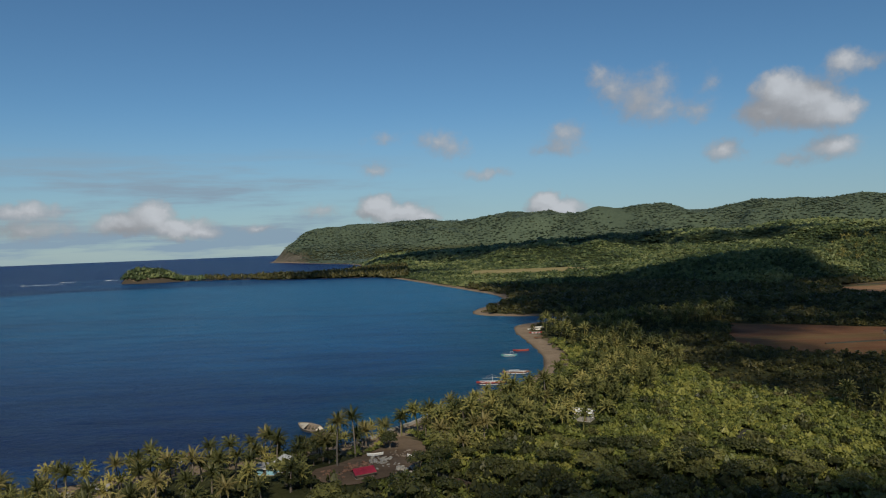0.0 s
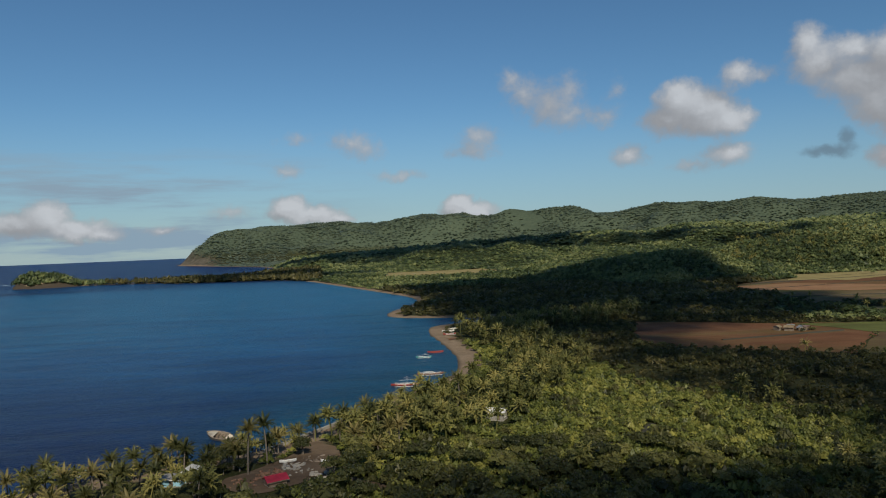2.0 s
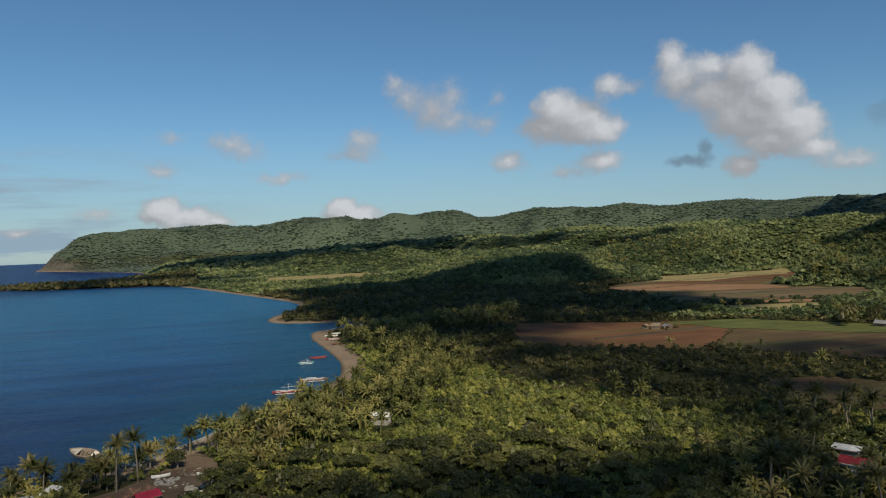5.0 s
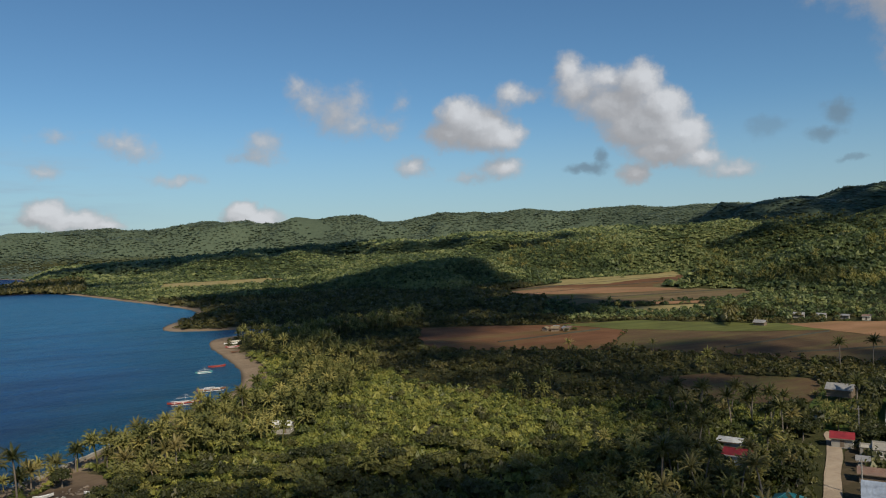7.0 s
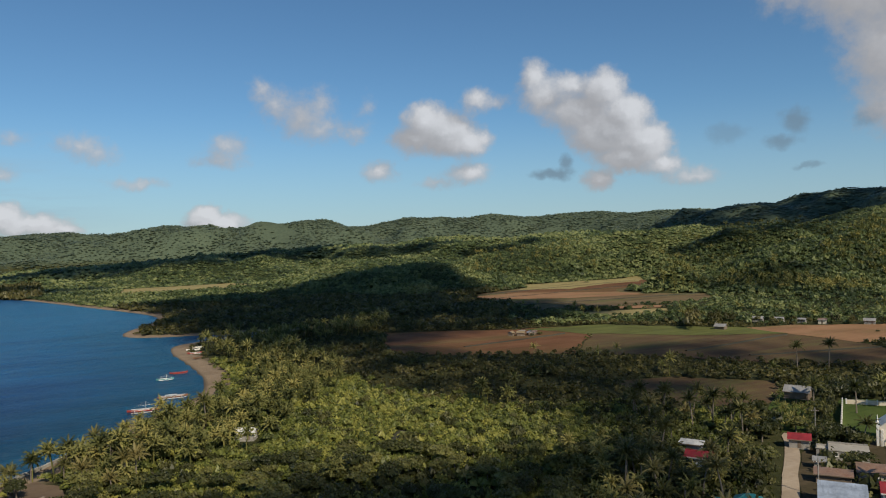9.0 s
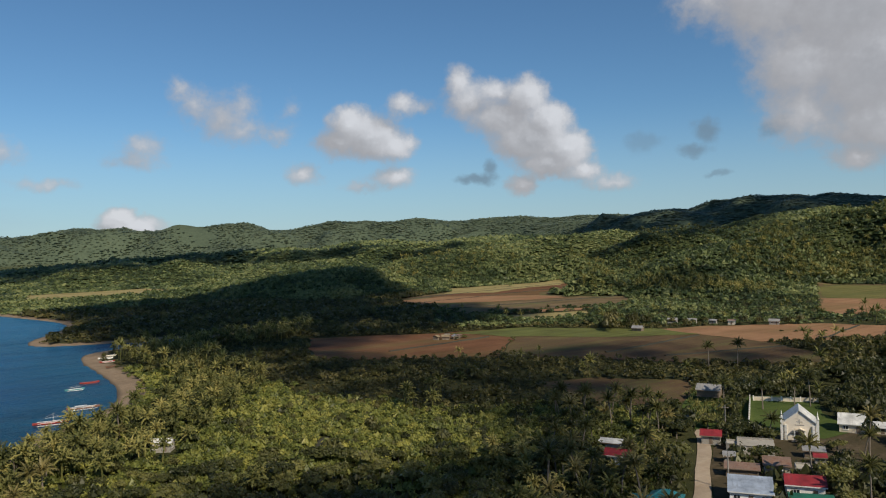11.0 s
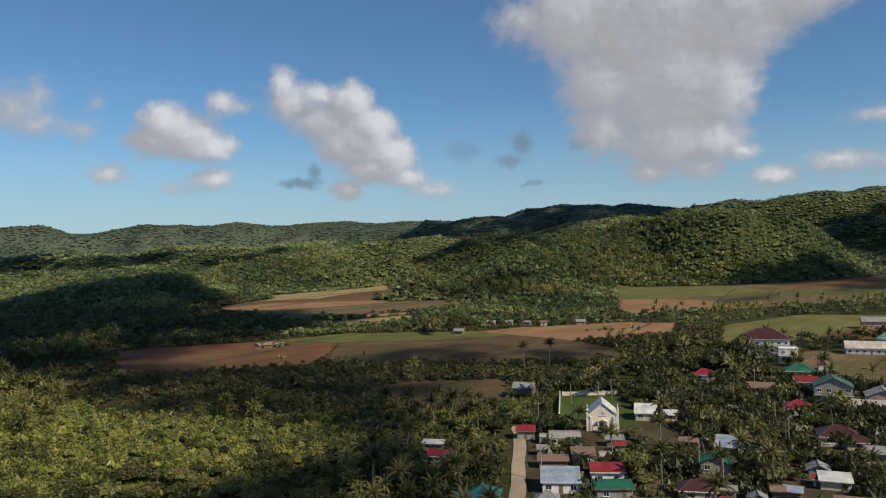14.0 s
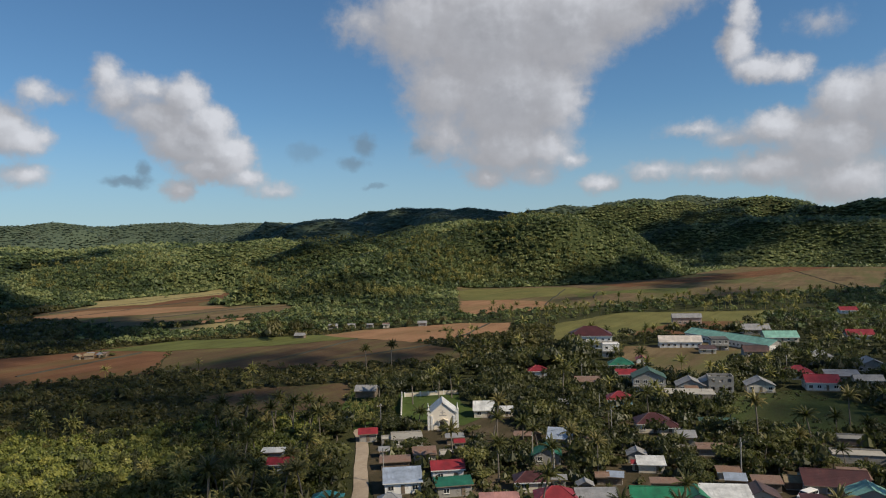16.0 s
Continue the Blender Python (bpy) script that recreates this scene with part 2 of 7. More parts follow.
def sheet_metal(name, colour, rust=0.25, rough=0.45, metal=0.0):
    """Corrugated roof sheets, faded and rusting."""
    m, n, b = material(name)
    p = n.node("ShaderNodeTexCoord").outputs["Object"]
    big, fine = n.noise(p, 0.35, 5.0, 0.65), n.noise(p, 3.0, 5.0, 0.7)
    w = n.node("ShaderNodeTexWave")
    n.put(w.inputs["Vector"], p)
    w.inputs["Scale"].default_value = 1.6
    lo, hi = tuple(c * 0.6 for c in colour), tuple(min(1, c * 1.2) for c in colour)
    col = n.ramp(big, (0.32, lo), (0.68, hi))
    k = n.smooth(n.math("MULTIPLY_ADD", fine, 0.5, n.math("MULTIPLY", big, 0.5)), 0.62 - rust * 0.35, 0.72 - rust * 0.2)
    col = n.mix(n.math("MULTIPLY", k, min(1.0, rust * 2)), col, (0.16, 0.07, 0.035, 1))
    run = n.noise(n.vec("MULTIPLY", p, (2.2, 0.35, 0.35)), 1.0, 4.0, 0.65)
    col = n.mix(n.math("MULTIPLY", n.smooth(run, 0.5, 0.72), 0.5), col, tuple(c * 0.45 + 0.02 for c in colour) + (1,))
    n.put(b.inputs["Base Color"], col)
    n.put(b.inputs["Roughness"], n.math("MULTIPLY_ADD", fine, 0.3, rough - 0.1))
    b.inputs["Metallic"].default_value = metal
    bump(n, b, w.outputs["Fac"], 0.5, 0.03)
    return m


def ground_material():
    m, n, b = material("soil_and_grass")
    p = where(n)
    sd = n.attribute("coast")
    big, mid, fine = n.noise(p, 0.012, 5.0), n.noise(p, 0.09, 6.0, 0.65), n.noise(p, 1.2, 5.0, 0.7)
    f = n.math("MULTIPLY_ADD", mid, 0.5, n.math("MULTIPLY_ADD", fine, 0.3, n.math("MULTIPLY", big, 0.2)))
    grass = n.ramp(f, (0.3, (0.022, 0.025, 0.010)), (0.5, (0.042, 0.045, 0.017)), (0.68, (0.075, 0.068, 0.030)), (0.85, (0.115, 0.088, 0.05)))
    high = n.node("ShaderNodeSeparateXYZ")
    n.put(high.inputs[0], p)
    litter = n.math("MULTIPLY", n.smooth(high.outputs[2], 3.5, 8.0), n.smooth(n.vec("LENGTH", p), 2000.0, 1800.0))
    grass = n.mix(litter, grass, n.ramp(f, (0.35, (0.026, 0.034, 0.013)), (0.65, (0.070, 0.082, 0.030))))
    # Far upland grass, its greens paled with haze like the far hill leaves.
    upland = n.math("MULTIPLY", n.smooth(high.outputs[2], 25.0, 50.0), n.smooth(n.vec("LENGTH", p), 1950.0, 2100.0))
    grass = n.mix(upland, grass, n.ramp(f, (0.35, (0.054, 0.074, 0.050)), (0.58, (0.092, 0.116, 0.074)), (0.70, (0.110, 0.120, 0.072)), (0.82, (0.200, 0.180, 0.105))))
    sand = n.ramp(n.math("MULTIPLY_ADD", mid, 0.6, n.math("MULTIPLY", fine, 0.4)), (0.3, (0.14, 0.10, 0.068)), (0.7, (0.33, 0.25, 0.17)))
    wet = n.mix(n.smooth(sd, 0.3, 3.0), (0.075, 0.06, 0.045, 1), sand)
    edge = n.math("ADD", sd, n.math("MULTIPLY_ADD", mid, 14.0, -7.0))
    cliff = n.math("MULTIPLY", n.smooth(n.vec("LENGTH", p), 2350.0, 2500.0), n.smooth(n.math("MULTIPLY_ADD", mid, 60.0, sd), 105.0, 60.0))
    rock = n.ramp(n.noise(n.vec("MULTIPLY", p, (0.05, 0.05, 0.012)), 1.0, 6.0, 0.7), (0.35, (0.055, 0.052, 0.036)), (0.65, (0.16, 0.135, 0.105)))
    grass = n.mix(cliff, grass, rock)
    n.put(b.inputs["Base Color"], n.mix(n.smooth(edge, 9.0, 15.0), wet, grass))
    b.inputs["Roughness"].default_value = 0.95
    b.inputs["Specular IOR Level"].default_value = 0.1
    bump(n, b, n.math("ADD", mid, fine), 0.7, 0.5)
    return m


def water_material():
    m, n, b = material("sea_water")
    p = where(n)
    sd = n.attribute("coast")
    shoal = n.noise(n.vec("MULTIPLY", p, (0.0016, 0.0042, 0)), 1.0, 4.0, 0.55, distortion=0.6)
    band = n.noise(n.vec("MULTIPLY", p, (0.006, 0.016, 0)), 1.0, 5.0, 0.6)
    f = n.math("MULTIPLY_ADD", shoal, 0.75, n.math("MULTIPLY", band, 0.25))
    deep = n.ramp(f, (0.36, (0.006, 0.016, 0.070)), (0.5, (0.007, 0.030, 0.120)), (0.62, (0.011, 0.066, 0.175)))
    split = n.node("ShaderNodeSeparateXYZ")
    n.put(split.inputs[0], p)
    inner = n.math("MULTIPLY", n.smooth(n.math("MULTIPLY_ADD", split.outputs[1], -0.35, split.outputs[0]), -620.0, -180.0), n.smooth(split.outputs[1], 190.0, 420.0))
    deep = n.mix(n.math("MULTIPLY", inner, 0.85), deep, (0.022, 0.115, 0.300, 1))
    near = n.smooth(n.math("ADD", sd, n.math("MULTIPLY_ADD", band, 50.0, -25.0)), -75.0, -6.0)
    px = n.node("ShaderNodeSeparateXYZ")
    n.put(px.inputs[0], p)
    near = n.math("MULTIPLY", near, n.smooth(px.outputs[0], -70.0, -15.0))
    col = n.mix(n.math("MULTIPLY", near, 0.85), deep, (0.008, 0.085, 0.165, 1))
    bar = n.vec("LENGTH", n.vec("MULTIPLY", n.vec("SUBTRACT", p, (-170, 800, 0)), (0.0014, 0.0021, 0)))
    bar = n.smooth(n.math("ADD", bar, n.math("MULTIPLY_ADD", f, -1.6, 0.8)), 1.05, 0.25)
    col = n.mix(n.math("MULTIPLY", bar, 0.8), col, (0.030, 0.175, 0.345, 1))
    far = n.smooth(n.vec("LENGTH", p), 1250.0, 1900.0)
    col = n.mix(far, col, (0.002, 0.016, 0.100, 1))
    # Shading of gust bands and ripples, multiplied into the water colour.
    gust_shade = n.noise(n.vec("MULTIPLY", p, (0.012, 0.055, 0)), 1.0, 6.0, 0.62, distortion=0.3)
    ripple_shade = n.noise(n.vec("MULTIPLY", p, (0.20, 0.60, 0)), 1.0, 5.0, 0.7)
    col = n.mix(n.smooth(n.math("MULTIPLY_ADD", gust_shade, 0.5, n.math("MULTIPLY", ripple_shade, 0.5)), 0.60, 0.40), col, (0.52, 0.56, 0.64, 1), "MULTIPLY")
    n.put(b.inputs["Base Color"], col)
    b.inputs["Roughness"].default_value = 0.3
    b.inputs["IOR"].default_value = 1.33
    b.inputs["Specular IOR Level"].default_value = 0.11
    w = n.noise(n.vec("MULTIPLY", p, (0.22, 0.5, 0.3)), 1.0, 5.0, 0.6)
    w2 = n.noise(n.vec("MULTIPLY", p, (0.03, 0.08, 0.03)), 1.0, 3.0, 0.5)
    w3 = n.noise(n.vec("MULTIPLY", p, (0.5, 1.1, 0.5)), 1.0, 3.0, 0.6)
    bump(n, b, n.math("MULTIPLY_ADD", w2, 3.0, n.math("MULTIPLY_ADD", w3, 0.8, w)), 1.0, 2.6)
    return m


def field_material(name, lo, mid, hi, angle=0.0, weeds=0.0):
    m, n, b = material(name)
    p = where(n)
    big, fine = n.noise(p, 0.035, 6.0, 0.62), n.noise(p, 0.7, 5.0, 0.7)
    long = n.node("ShaderNodeMapping")
    long.inputs["Rotation"].default_value = (0, 0, angle)
    long.inputs["Scale"].default_value = (0.012, 0.22, 1)
    n.put(long.inputs[0], p)
    strip = n.noise(long.outputs[0], 1.0, 4.0, 0.6)
    f = n.math("MULTIPLY_ADD", big, 0.45, n.math("MULTIPLY_ADD", fine, 0.2, n.math("MULTIPLY", strip, 0.35)))
    col = n.ramp(f, (0.35, lo), (0.5, mid), (0.66, hi))
    if weeds:
        wide = n.node("ShaderNodeMapping")
        wide.inputs["Rotation"].default_value = (0, 0, angle)
        wide.inputs["Scale"].default_value = (0.008, 0.035, 1)
        n.put(wide.inputs[0], p)
        k = n.math("MULTIPLY_ADD", n.noise(wide.outputs[0], 1.0, 6.0, 0.65), 0.75, n.math("MULTIPLY", fine, 0.25))
        col = n.mix(n.math("MULTIPLY", n.smooth(k, 0.46, 0.62), weeds), col, (0.088, 0.098, 0.032, 1))
        col = n.mix(n.math("MULTIPLY", n.smooth(k, 0.42, 0.33), weeds), col, (0.062, 0.040, 0.024, 1))
    n.put(b.inputs["Base Color"], col)
    b.inputs["Roughness"].default_value = 0.95
    b.inputs["Specular IOR Level"].default_value = 0.1
    bump(n, b, n.math("ADD", strip, fine), 0.6, 0.3)
    return m


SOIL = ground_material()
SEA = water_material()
LEAF_BROAD = leaf_material("broad_leaves", (0.056, 0.068, 0.017), (0.150, 0.165, 0.036), (0.310, 0.290, 0.068))
LEAF_FOREST = leaf_material("forest_leaves", (0.040, 0.057, 0.024), (0.103, 0.131, 0.048), (0.225, 0.240, 0.092), stands=0.6)
# Haze over the distant hills is put into this paler, greyer leaf colour.
LEAF_FAR_HAZED = leaf_material("hazy_far_hill_leaves", (0.070, 0.096, 0.066), (0.124, 0.158, 0.104), (0.205, 0.230, 0.140))
LEAF_SCRUB = leaf_material("scrub_leaves", (0.036, 0.036, 0.013), (0.078, 0.072, 0.024), (0.150, 0.128, 0.046))
LEAF_TOWN = leaf_material("garden_leaves", (0.020, 0.025, 0.009), (0.052, 0.054, 0.018), (0.125, 0.118, 0.038))
FROND = leaf_material("palm_fronds", (0.056, 0.062, 0.020), (0.165, 0.162, 0.048), (0.370, 0.315, 0.098), gloss=0.62)
LEAF_BROAD_1 = leaf_material("broad_leaves_single", (0.030, 0.035, 0.012), (0.082, 0.084, 0.025), (0.185, 0.175, 0.052), tint=False)
FROND_1 = leaf_material("palm_fronds_single", (0.032, 0.037, 0.012), (0.092, 0.092, 0.029), (0.260, 0.208, 0.078), tint=False)
BARK = plain("bark", (0.17, 0.14, 0.11), 0.9, 0.35, 2.0, relief=0.03)

# ---- the land ----
def smoothstep(v, lo, hi):
    t = np.clip((v - lo) / (hi - lo), 0, 1)
    return t * t * (3 - 2 * t)


def rounded(points, times=3):
    """A closed outline with its corners cut."""
    p = np.array(points, float)
    for _ in range(times):
        q = np.roll(p, -1, 0)
        p = np.stack([p * 0.75 + q * 0.25, p * 0.25 + q * 0.75], 1).reshape(-1, 2)
    return p


def inside(x, y, outline):
    x, y = np.asarray(x, float), np.asarray(y, float)
    res = np.zeros(x.shape, bool)
    a, b = outline, np.roll(outline, -1, 0)
    for (x0, y0), (x1, y1) in zip(a, b):
        if y0 == y1:
            continue
        cross = ((y0 > y) != (y1 > y)) & (x < (x1 - x0) * (y - y0) / (y1 - y0) + x0)
        res ^= cross
    return res


def edge_distance(x, y, outline, closed=True):
    x, y = np.asarray(x, float), np.asarray(y, float)
    best = np.full(x.shape, 1e18)
    a, b = (outline, np.roll(outline, -1, 0)) if closed else (outline[:-1], outline[1:])
    for (x0, y0), (x1, y1) in zip(a, b):
        dx, dy = x1 - x0, y1 - y0
        t = np.clip(((x - x0) * dx + (y - y0) * dy) / max(dx * dx + dy * dy, 1e-9), 0, 1)
        best = np.minimum(best, (x - x0 - t * dx) ** 2 + (y - y0 - t * dy) ** 2)
    return np.sqrt(best)


# The coast of the bay, the spit, the low point with its wooded knoll, and the headland.
COAST = rounded([
    (-2600, -4700), (-900, -900), (-330, -40), (-190, 90), (-105, 164), (-73, 181), (-50, 192), (-28, 197), (-11, 221),
    (7, 253), (23, 269), (36, 287), (44, 322), (43, 372), (38, 440), (50, 470), (80, 473), (130, 468), (128, 488), (78, 501),
    (22, 517), (18, 560), (46, 625), (56, 690), (26, 790), (-22, 941), (-87, 1149), (-139, 1204), (-236, 1213), (-315, 1228),
    (-330, 1275), (-478, 1296), (-540, 1255), (-600, 1300), (-540, 1340), (-470, 1335), (-320, 1300), (-190, 1330),
    (-190, 1560), (-216, 1888), (-266, 2037), (-450, 2330), (-660, 2640), (-640, 2800), (-500, 3500), (-900, 4900),
    (4900, 4900), (4900, -4900)], 2)


def coast_distance(x, y):
    d = edge_distance(x, y, COAST)
    return np.where(inside(x, y, COAST), d, -d)


def value_noise(x, y, seed=0):
    xi, yi = np.floor(x).astype(np.int64), np.floor(y).astype(np.int64)
    xf, yf = x - xi, y - yi

    def h(i, j):
        k = (i * 374761393 + j * 668265263 + seed * 974634777) & 0x7FFFFFFF
        k = ((k ^ (k >> 13)) * 1274126177) & 0x7FFFFFFF
        return ((k ^ (k >> 16)) & 0xFFFF) / 65535.0

    u, v = xf * xf * (3 - 2 * xf), yf * yf * (3 - 2 * yf)
    return (h(xi, yi) * (1 - u) + h(xi + 1, yi) * u) * (1 - v) + (h(xi, yi + 1) * (1 - u) + h(xi + 1, yi + 1) * u) * v


def fbm(x, y, scale, octaves=4, seed=0):
    total, amp, norm = 0.0, 1.0, 0.0
    for o in range(octaves):
        total = total + amp * value_noise(x / scale * 2 ** o + 37.1 * o, y / scale * 2 ** o + 11.7 * o, seed + o)
        norm += amp
        amp *= 0.5
    return total / norm


RIDGES = []


def ridge(width, *crest):
    """A hill or range: its crest as bearing, distance, height; it falls away over the width."""
    pts = [(*polar(az, d), h - (9 if d > 1900 else 3)) for az, d, h in crest]
    RIDGES.append((width, pts))


# headland and the far range
ridge(520, (-11.6, 2760, 45), (-10.6, 2795, 68), (-9.6, 2830, 86), (-8.3, 2858, 112), (-6.4, 2900, 140), (-4, 2944, 144), (-1, 3000, 148), (1.5, 3023, 139), (4.4, 3050, 165), (5.7, 3028, 185), (7.4, 3000, 132), (9.4, 3000, 105), (11.2, 3000, 120))
ridge(600, (9.6, 3000, 85), (11.5, 3000, 127), (13, 2975, 125), (14.5, 2950, 137), (16.4, 2900, 187), (17.6, 2927, 112), (18.6, 2950, 112), (19.6, 2976, 129), (20.5, 3000, 158), (22.6, 3000, 169), (24, 3021, 177), (26, 3050, 181), (28.5, 3000, 171), (31, 3000, 181), (32.5, 3025, 157), (34, 3050, 178), (37.8, 3012, 181), (39, 3000, 169), (42.5, 2894, 163), (45.6, 2800, 161), (48, 2700, 129))
ridge(560, (47, 2750, 129), (48.8, 2673, 144), (50.5, 2600, 166), (51.6, 2562, 165), (53.4, 2500, 185), (55, 2478, 188), (57, 2450, 180), (58.6, 2429, 155), (60.8, 2400, 172), (63.5, 2400, 166), (67, 2300, 135))
ridge(480, (66, 2250, 113), (68.3, 2221, 126), (70, 2200, 152), (71.7, 2150, 148), (73.4, 2100, 178), (74.6, 2100, 164), (76, 2100, 159), (77.2, 2100, 154), (78, 2100, 171), (79.2, 2100, 161), (80.5, 2100, 166), (82.5, 2050, 166), (85, 2050, 116), (91, 2000, 133), (100, 2000, 130), (115, 2100, 120), (140, 2200, 110))
# the lower wooded range before it
ridge(400, (-5.5, 1800, 16), (-2, 1750, 26), (3.5, 1650, 33), (10, 1600, 44), (18, 1600, 62), (23, 1620, 58), (27, 1650, 74), (31, 1640, 60), (36, 1600, 70), (46, 1650, 74), (52, 1750, 80))
ridge(260, (8, 1350, 10), (13, 1330, 22), (17, 1330, 16), (21, 1340, 34), (25, 1360, 26))
# the dark spur and the hills behind the harvested paddy
ridge(165, (19.5, 960, 8), (21.4, 930, 18), (23.1, 920, 23), (25, 900, 31), (27, 880, 37), (28.5, 860, 41), (30, 850, 34), (31.5, 870, 20))
ridge(190, (30.5, 1090, 24), (32.9, 1120, 41), (35, 1150, 40), (37, 1200, 52), (39.8, 1250, 59))
ridge(200, (39, 1300, 56), (41.5, 1290, 64), (43.8, 1300, 71), (45.6, 1350, 76), (47, 1400, 60))
ridge(110, (36.5, 1060, 22), (39, 1080, 34), (41.5, 1100, 40))
# the palm-covered spurs before the round hill
ridge(135, (46.2, 745, 12), (48.2, 770, 26), (50.4, 800, 38), (52, 860, 42), (53.5, 940, 40))
ridge(130, (54, 760, 16), (55, 830, 38), (56.6, 900, 50), (58.5, 990, 58))
ridge(75, (56.2, 690, 12), (58, 690, 17), (59.4, 670, 8))
ridge(210, (48, 1240, 40), (50.5, 1200, 62), (52.2, 1210, 52), (55, 1270, 68), (57.3, 1330, 84), (59, 1420, 100), (61, 1520, 114))
# the round hill
ridge(235, (59.5, 1080, 50), (62, 1100, 66), (63.8, 1090, 82), (65.5, 1080, 96), (67.2, 1080, 97), (68.6, 1085, 87), (70, 1095, 72), (72.3, 1090, 59), (73.8, 1085, 46), (75.3, 1075, 26), (76.2, 1065, 8))
ridge(90, (63, 950, 34), (65, 960, 46), (66.5, 1000, 60))
ridge(320, (76.5, 1650, 55), (78.5, 1580, 78), (80.5, 1620, 74), (83, 1600, 92), (88, 1600, 90), (96, 1600, 84))
# knoll at the tip of the low point
ridge(48, (-23.6, 1398, 8), (-22.6, 1380, 10), (-21.3, 1372, 9))


# valley floors that stay level
FLATS = [rounded([(330, 680), (300, 450), (460, 420), (570, 560), (690, 770), (470, 790)], 2),
         rounded([(20, 1060), (30, 1300), (240, 1310), (275, 1090)], 2),
         rounded([(470, 280), (560, 190), (650, 110), (780, -30), (1042, -60), (1340, -60), (1340, 215), (1204, 226), (1000, 226), (950, 246), (815, 318), (745, 425), (640, 372)], 2)]


def height(x, y, sd=None):
    x, y = np.asarray(x, float), np.asarray(y, float)
    if sd is None:
        sd = coast_distance(x, y)
    hills, crest = np.zeros(x.shape), np.zeros(x.shape)
    wob = (fbm(x, y, 260, 3, 5) - 0.5)
    mounds = 0.6 * (fbm(x, y, 260, 2, 15) - 0.5) + 0.75 * (fbm(x, y, 120, 2, 16) - 0.5)
    spurs = np.abs(fbm(x, y, 330, 3, 25) - 0.5) * 3
    folds = np.abs(fbm(x, y, 150, 3, 26) - 0.5) * 3
    for width, pts in RIDGES:
        best = np.zeros(x.shape)
        for (x0, y0, h0), (x1, y1, h1) in zip(pts[:-1], pts[1:]):
            dx, dy = x1 - x0, y1 - y0
            t = np.clip(((x - x0) * dx + (y - y0) * dy) / (dx * dx + dy * dy), 0, 1)
            d = np.hypot(x - x0 - t * dx, y - y0 - t * dy) / width
            d = d * (1 + 0.55 * wob)
            q = (1 - smoothstep(d, 0.0, 1.0)) ** 1.1
            best = np.maximum(best, (h0 + t * (h1 - h0)) * q * (1 + 2.4 * (0.3 - (spurs if width > 450 else folds)) * q * (1 - q) + (1.7 if width < 450 else 1.2) * mounds * 4 * q * np.maximum(0.0, 0.85 - q)))
        hills = (hills ** 4 + best ** 4) ** 0.25
        crest = np.maximum(crest, best / max(h for _, _, h in pts))
    gullies = 0.5 - np.abs(fbm(x, y, 210, 2, 41) - 0.5) * 3.2 + 0.45 * (0.5 - np.abs(fbm(x, y, 85, 2, 43) - 0.5) * 3.2)
    hills = hills * (1 + 0.42 * gullies * (1 - smoothstep(crest, 0.45, 0.85)))
    for o in FLATS:
        away = np.where(inside(x, y, o), 0.0, edge_distance(x, y, o))
        hills = hills * smoothstep(away, 3, 95)
    gully = fbm(x, y, 150, 4, 9)
    hills = hills * (0.88 + 0.24 * gully)
    # the flat bottom land stays flat
    flat = smoothstep(np.hypot(x, y), 430, 620)
    land = 1.5 * smoothstep(sd, 0, 26) + hills * smoothstep(sd, 4, 70) * flat + 0.6 * (fbm(x, y, 40, 2, 3) - 0.5) * smoothstep(sd, 10, 50) * flat
    knoll = np.hypot((x + 540) / 70, (y - 1298) / 40)
    land = land + 17 * (1 - smoothstep(knoll, 0.3, 1))
    # the round knoll at the back of the harvested paddy
    knoll = np.hypot(x * 0.72 + y * 0.69 - 758, (x * 0.69 - y * 0.72 + 26) * 0.9) / 34
    land = land + 21 * (1 - smoothstep(knoll, 0.15, 1))
    sea = -np.minimum(5.0, 0.07 * -sd)
    return np.where(sd > 0, land, sea)


def mesh_of(name, verts, faces, smooth=False):
    """A mesh from arrays of places and of triangles or quads."""
    verts, faces = np.asarray(verts, np.float32), np.asarray(faces, np.int32)
    k = faces.shape[1]
    me = bpy.data.meshes.new(name)
    me.vertices.add(len(verts))
    me.vertices.foreach_set("co", verts.ravel())
    me.loops.add(faces.size)
    me.loops.foreach_set("vertex_index", faces.ravel())
    me.polygons.add(len(faces))
    me.polygons.foreach_set("loop_start", np.arange(0, faces.size, k, dtype=np.int32))
    me.update(calc_edges=True)
    me.polygons.foreach_set("use_smooth", np.full(len(faces), smooth))
    return me


def attribute(me, name, values):
    a = me.attributes.new(name, "FLOAT", "POINT")
    a.data.foreach_set("value", np.asarray(values, np.float32))


def polar_sheet(bearings, rings):
    A, R = np.meshgrid(np.radians(bearings), rings)
    x, y = (R * np.sin(A)).ravel(), (R * np.cos(A)).ravel()
    nb, nr = len(bearings), len(rings)
    i = np.arange(nr - 1)[:, None] * nb
    j = np.arange(nb)[None, :]
    k = (j + 1) % nb
    f = np.stack([i + j, i + nb + j, i + nb + k, i + k], -1).reshape(-1, 4)
    return x, y, f


GRID = {}


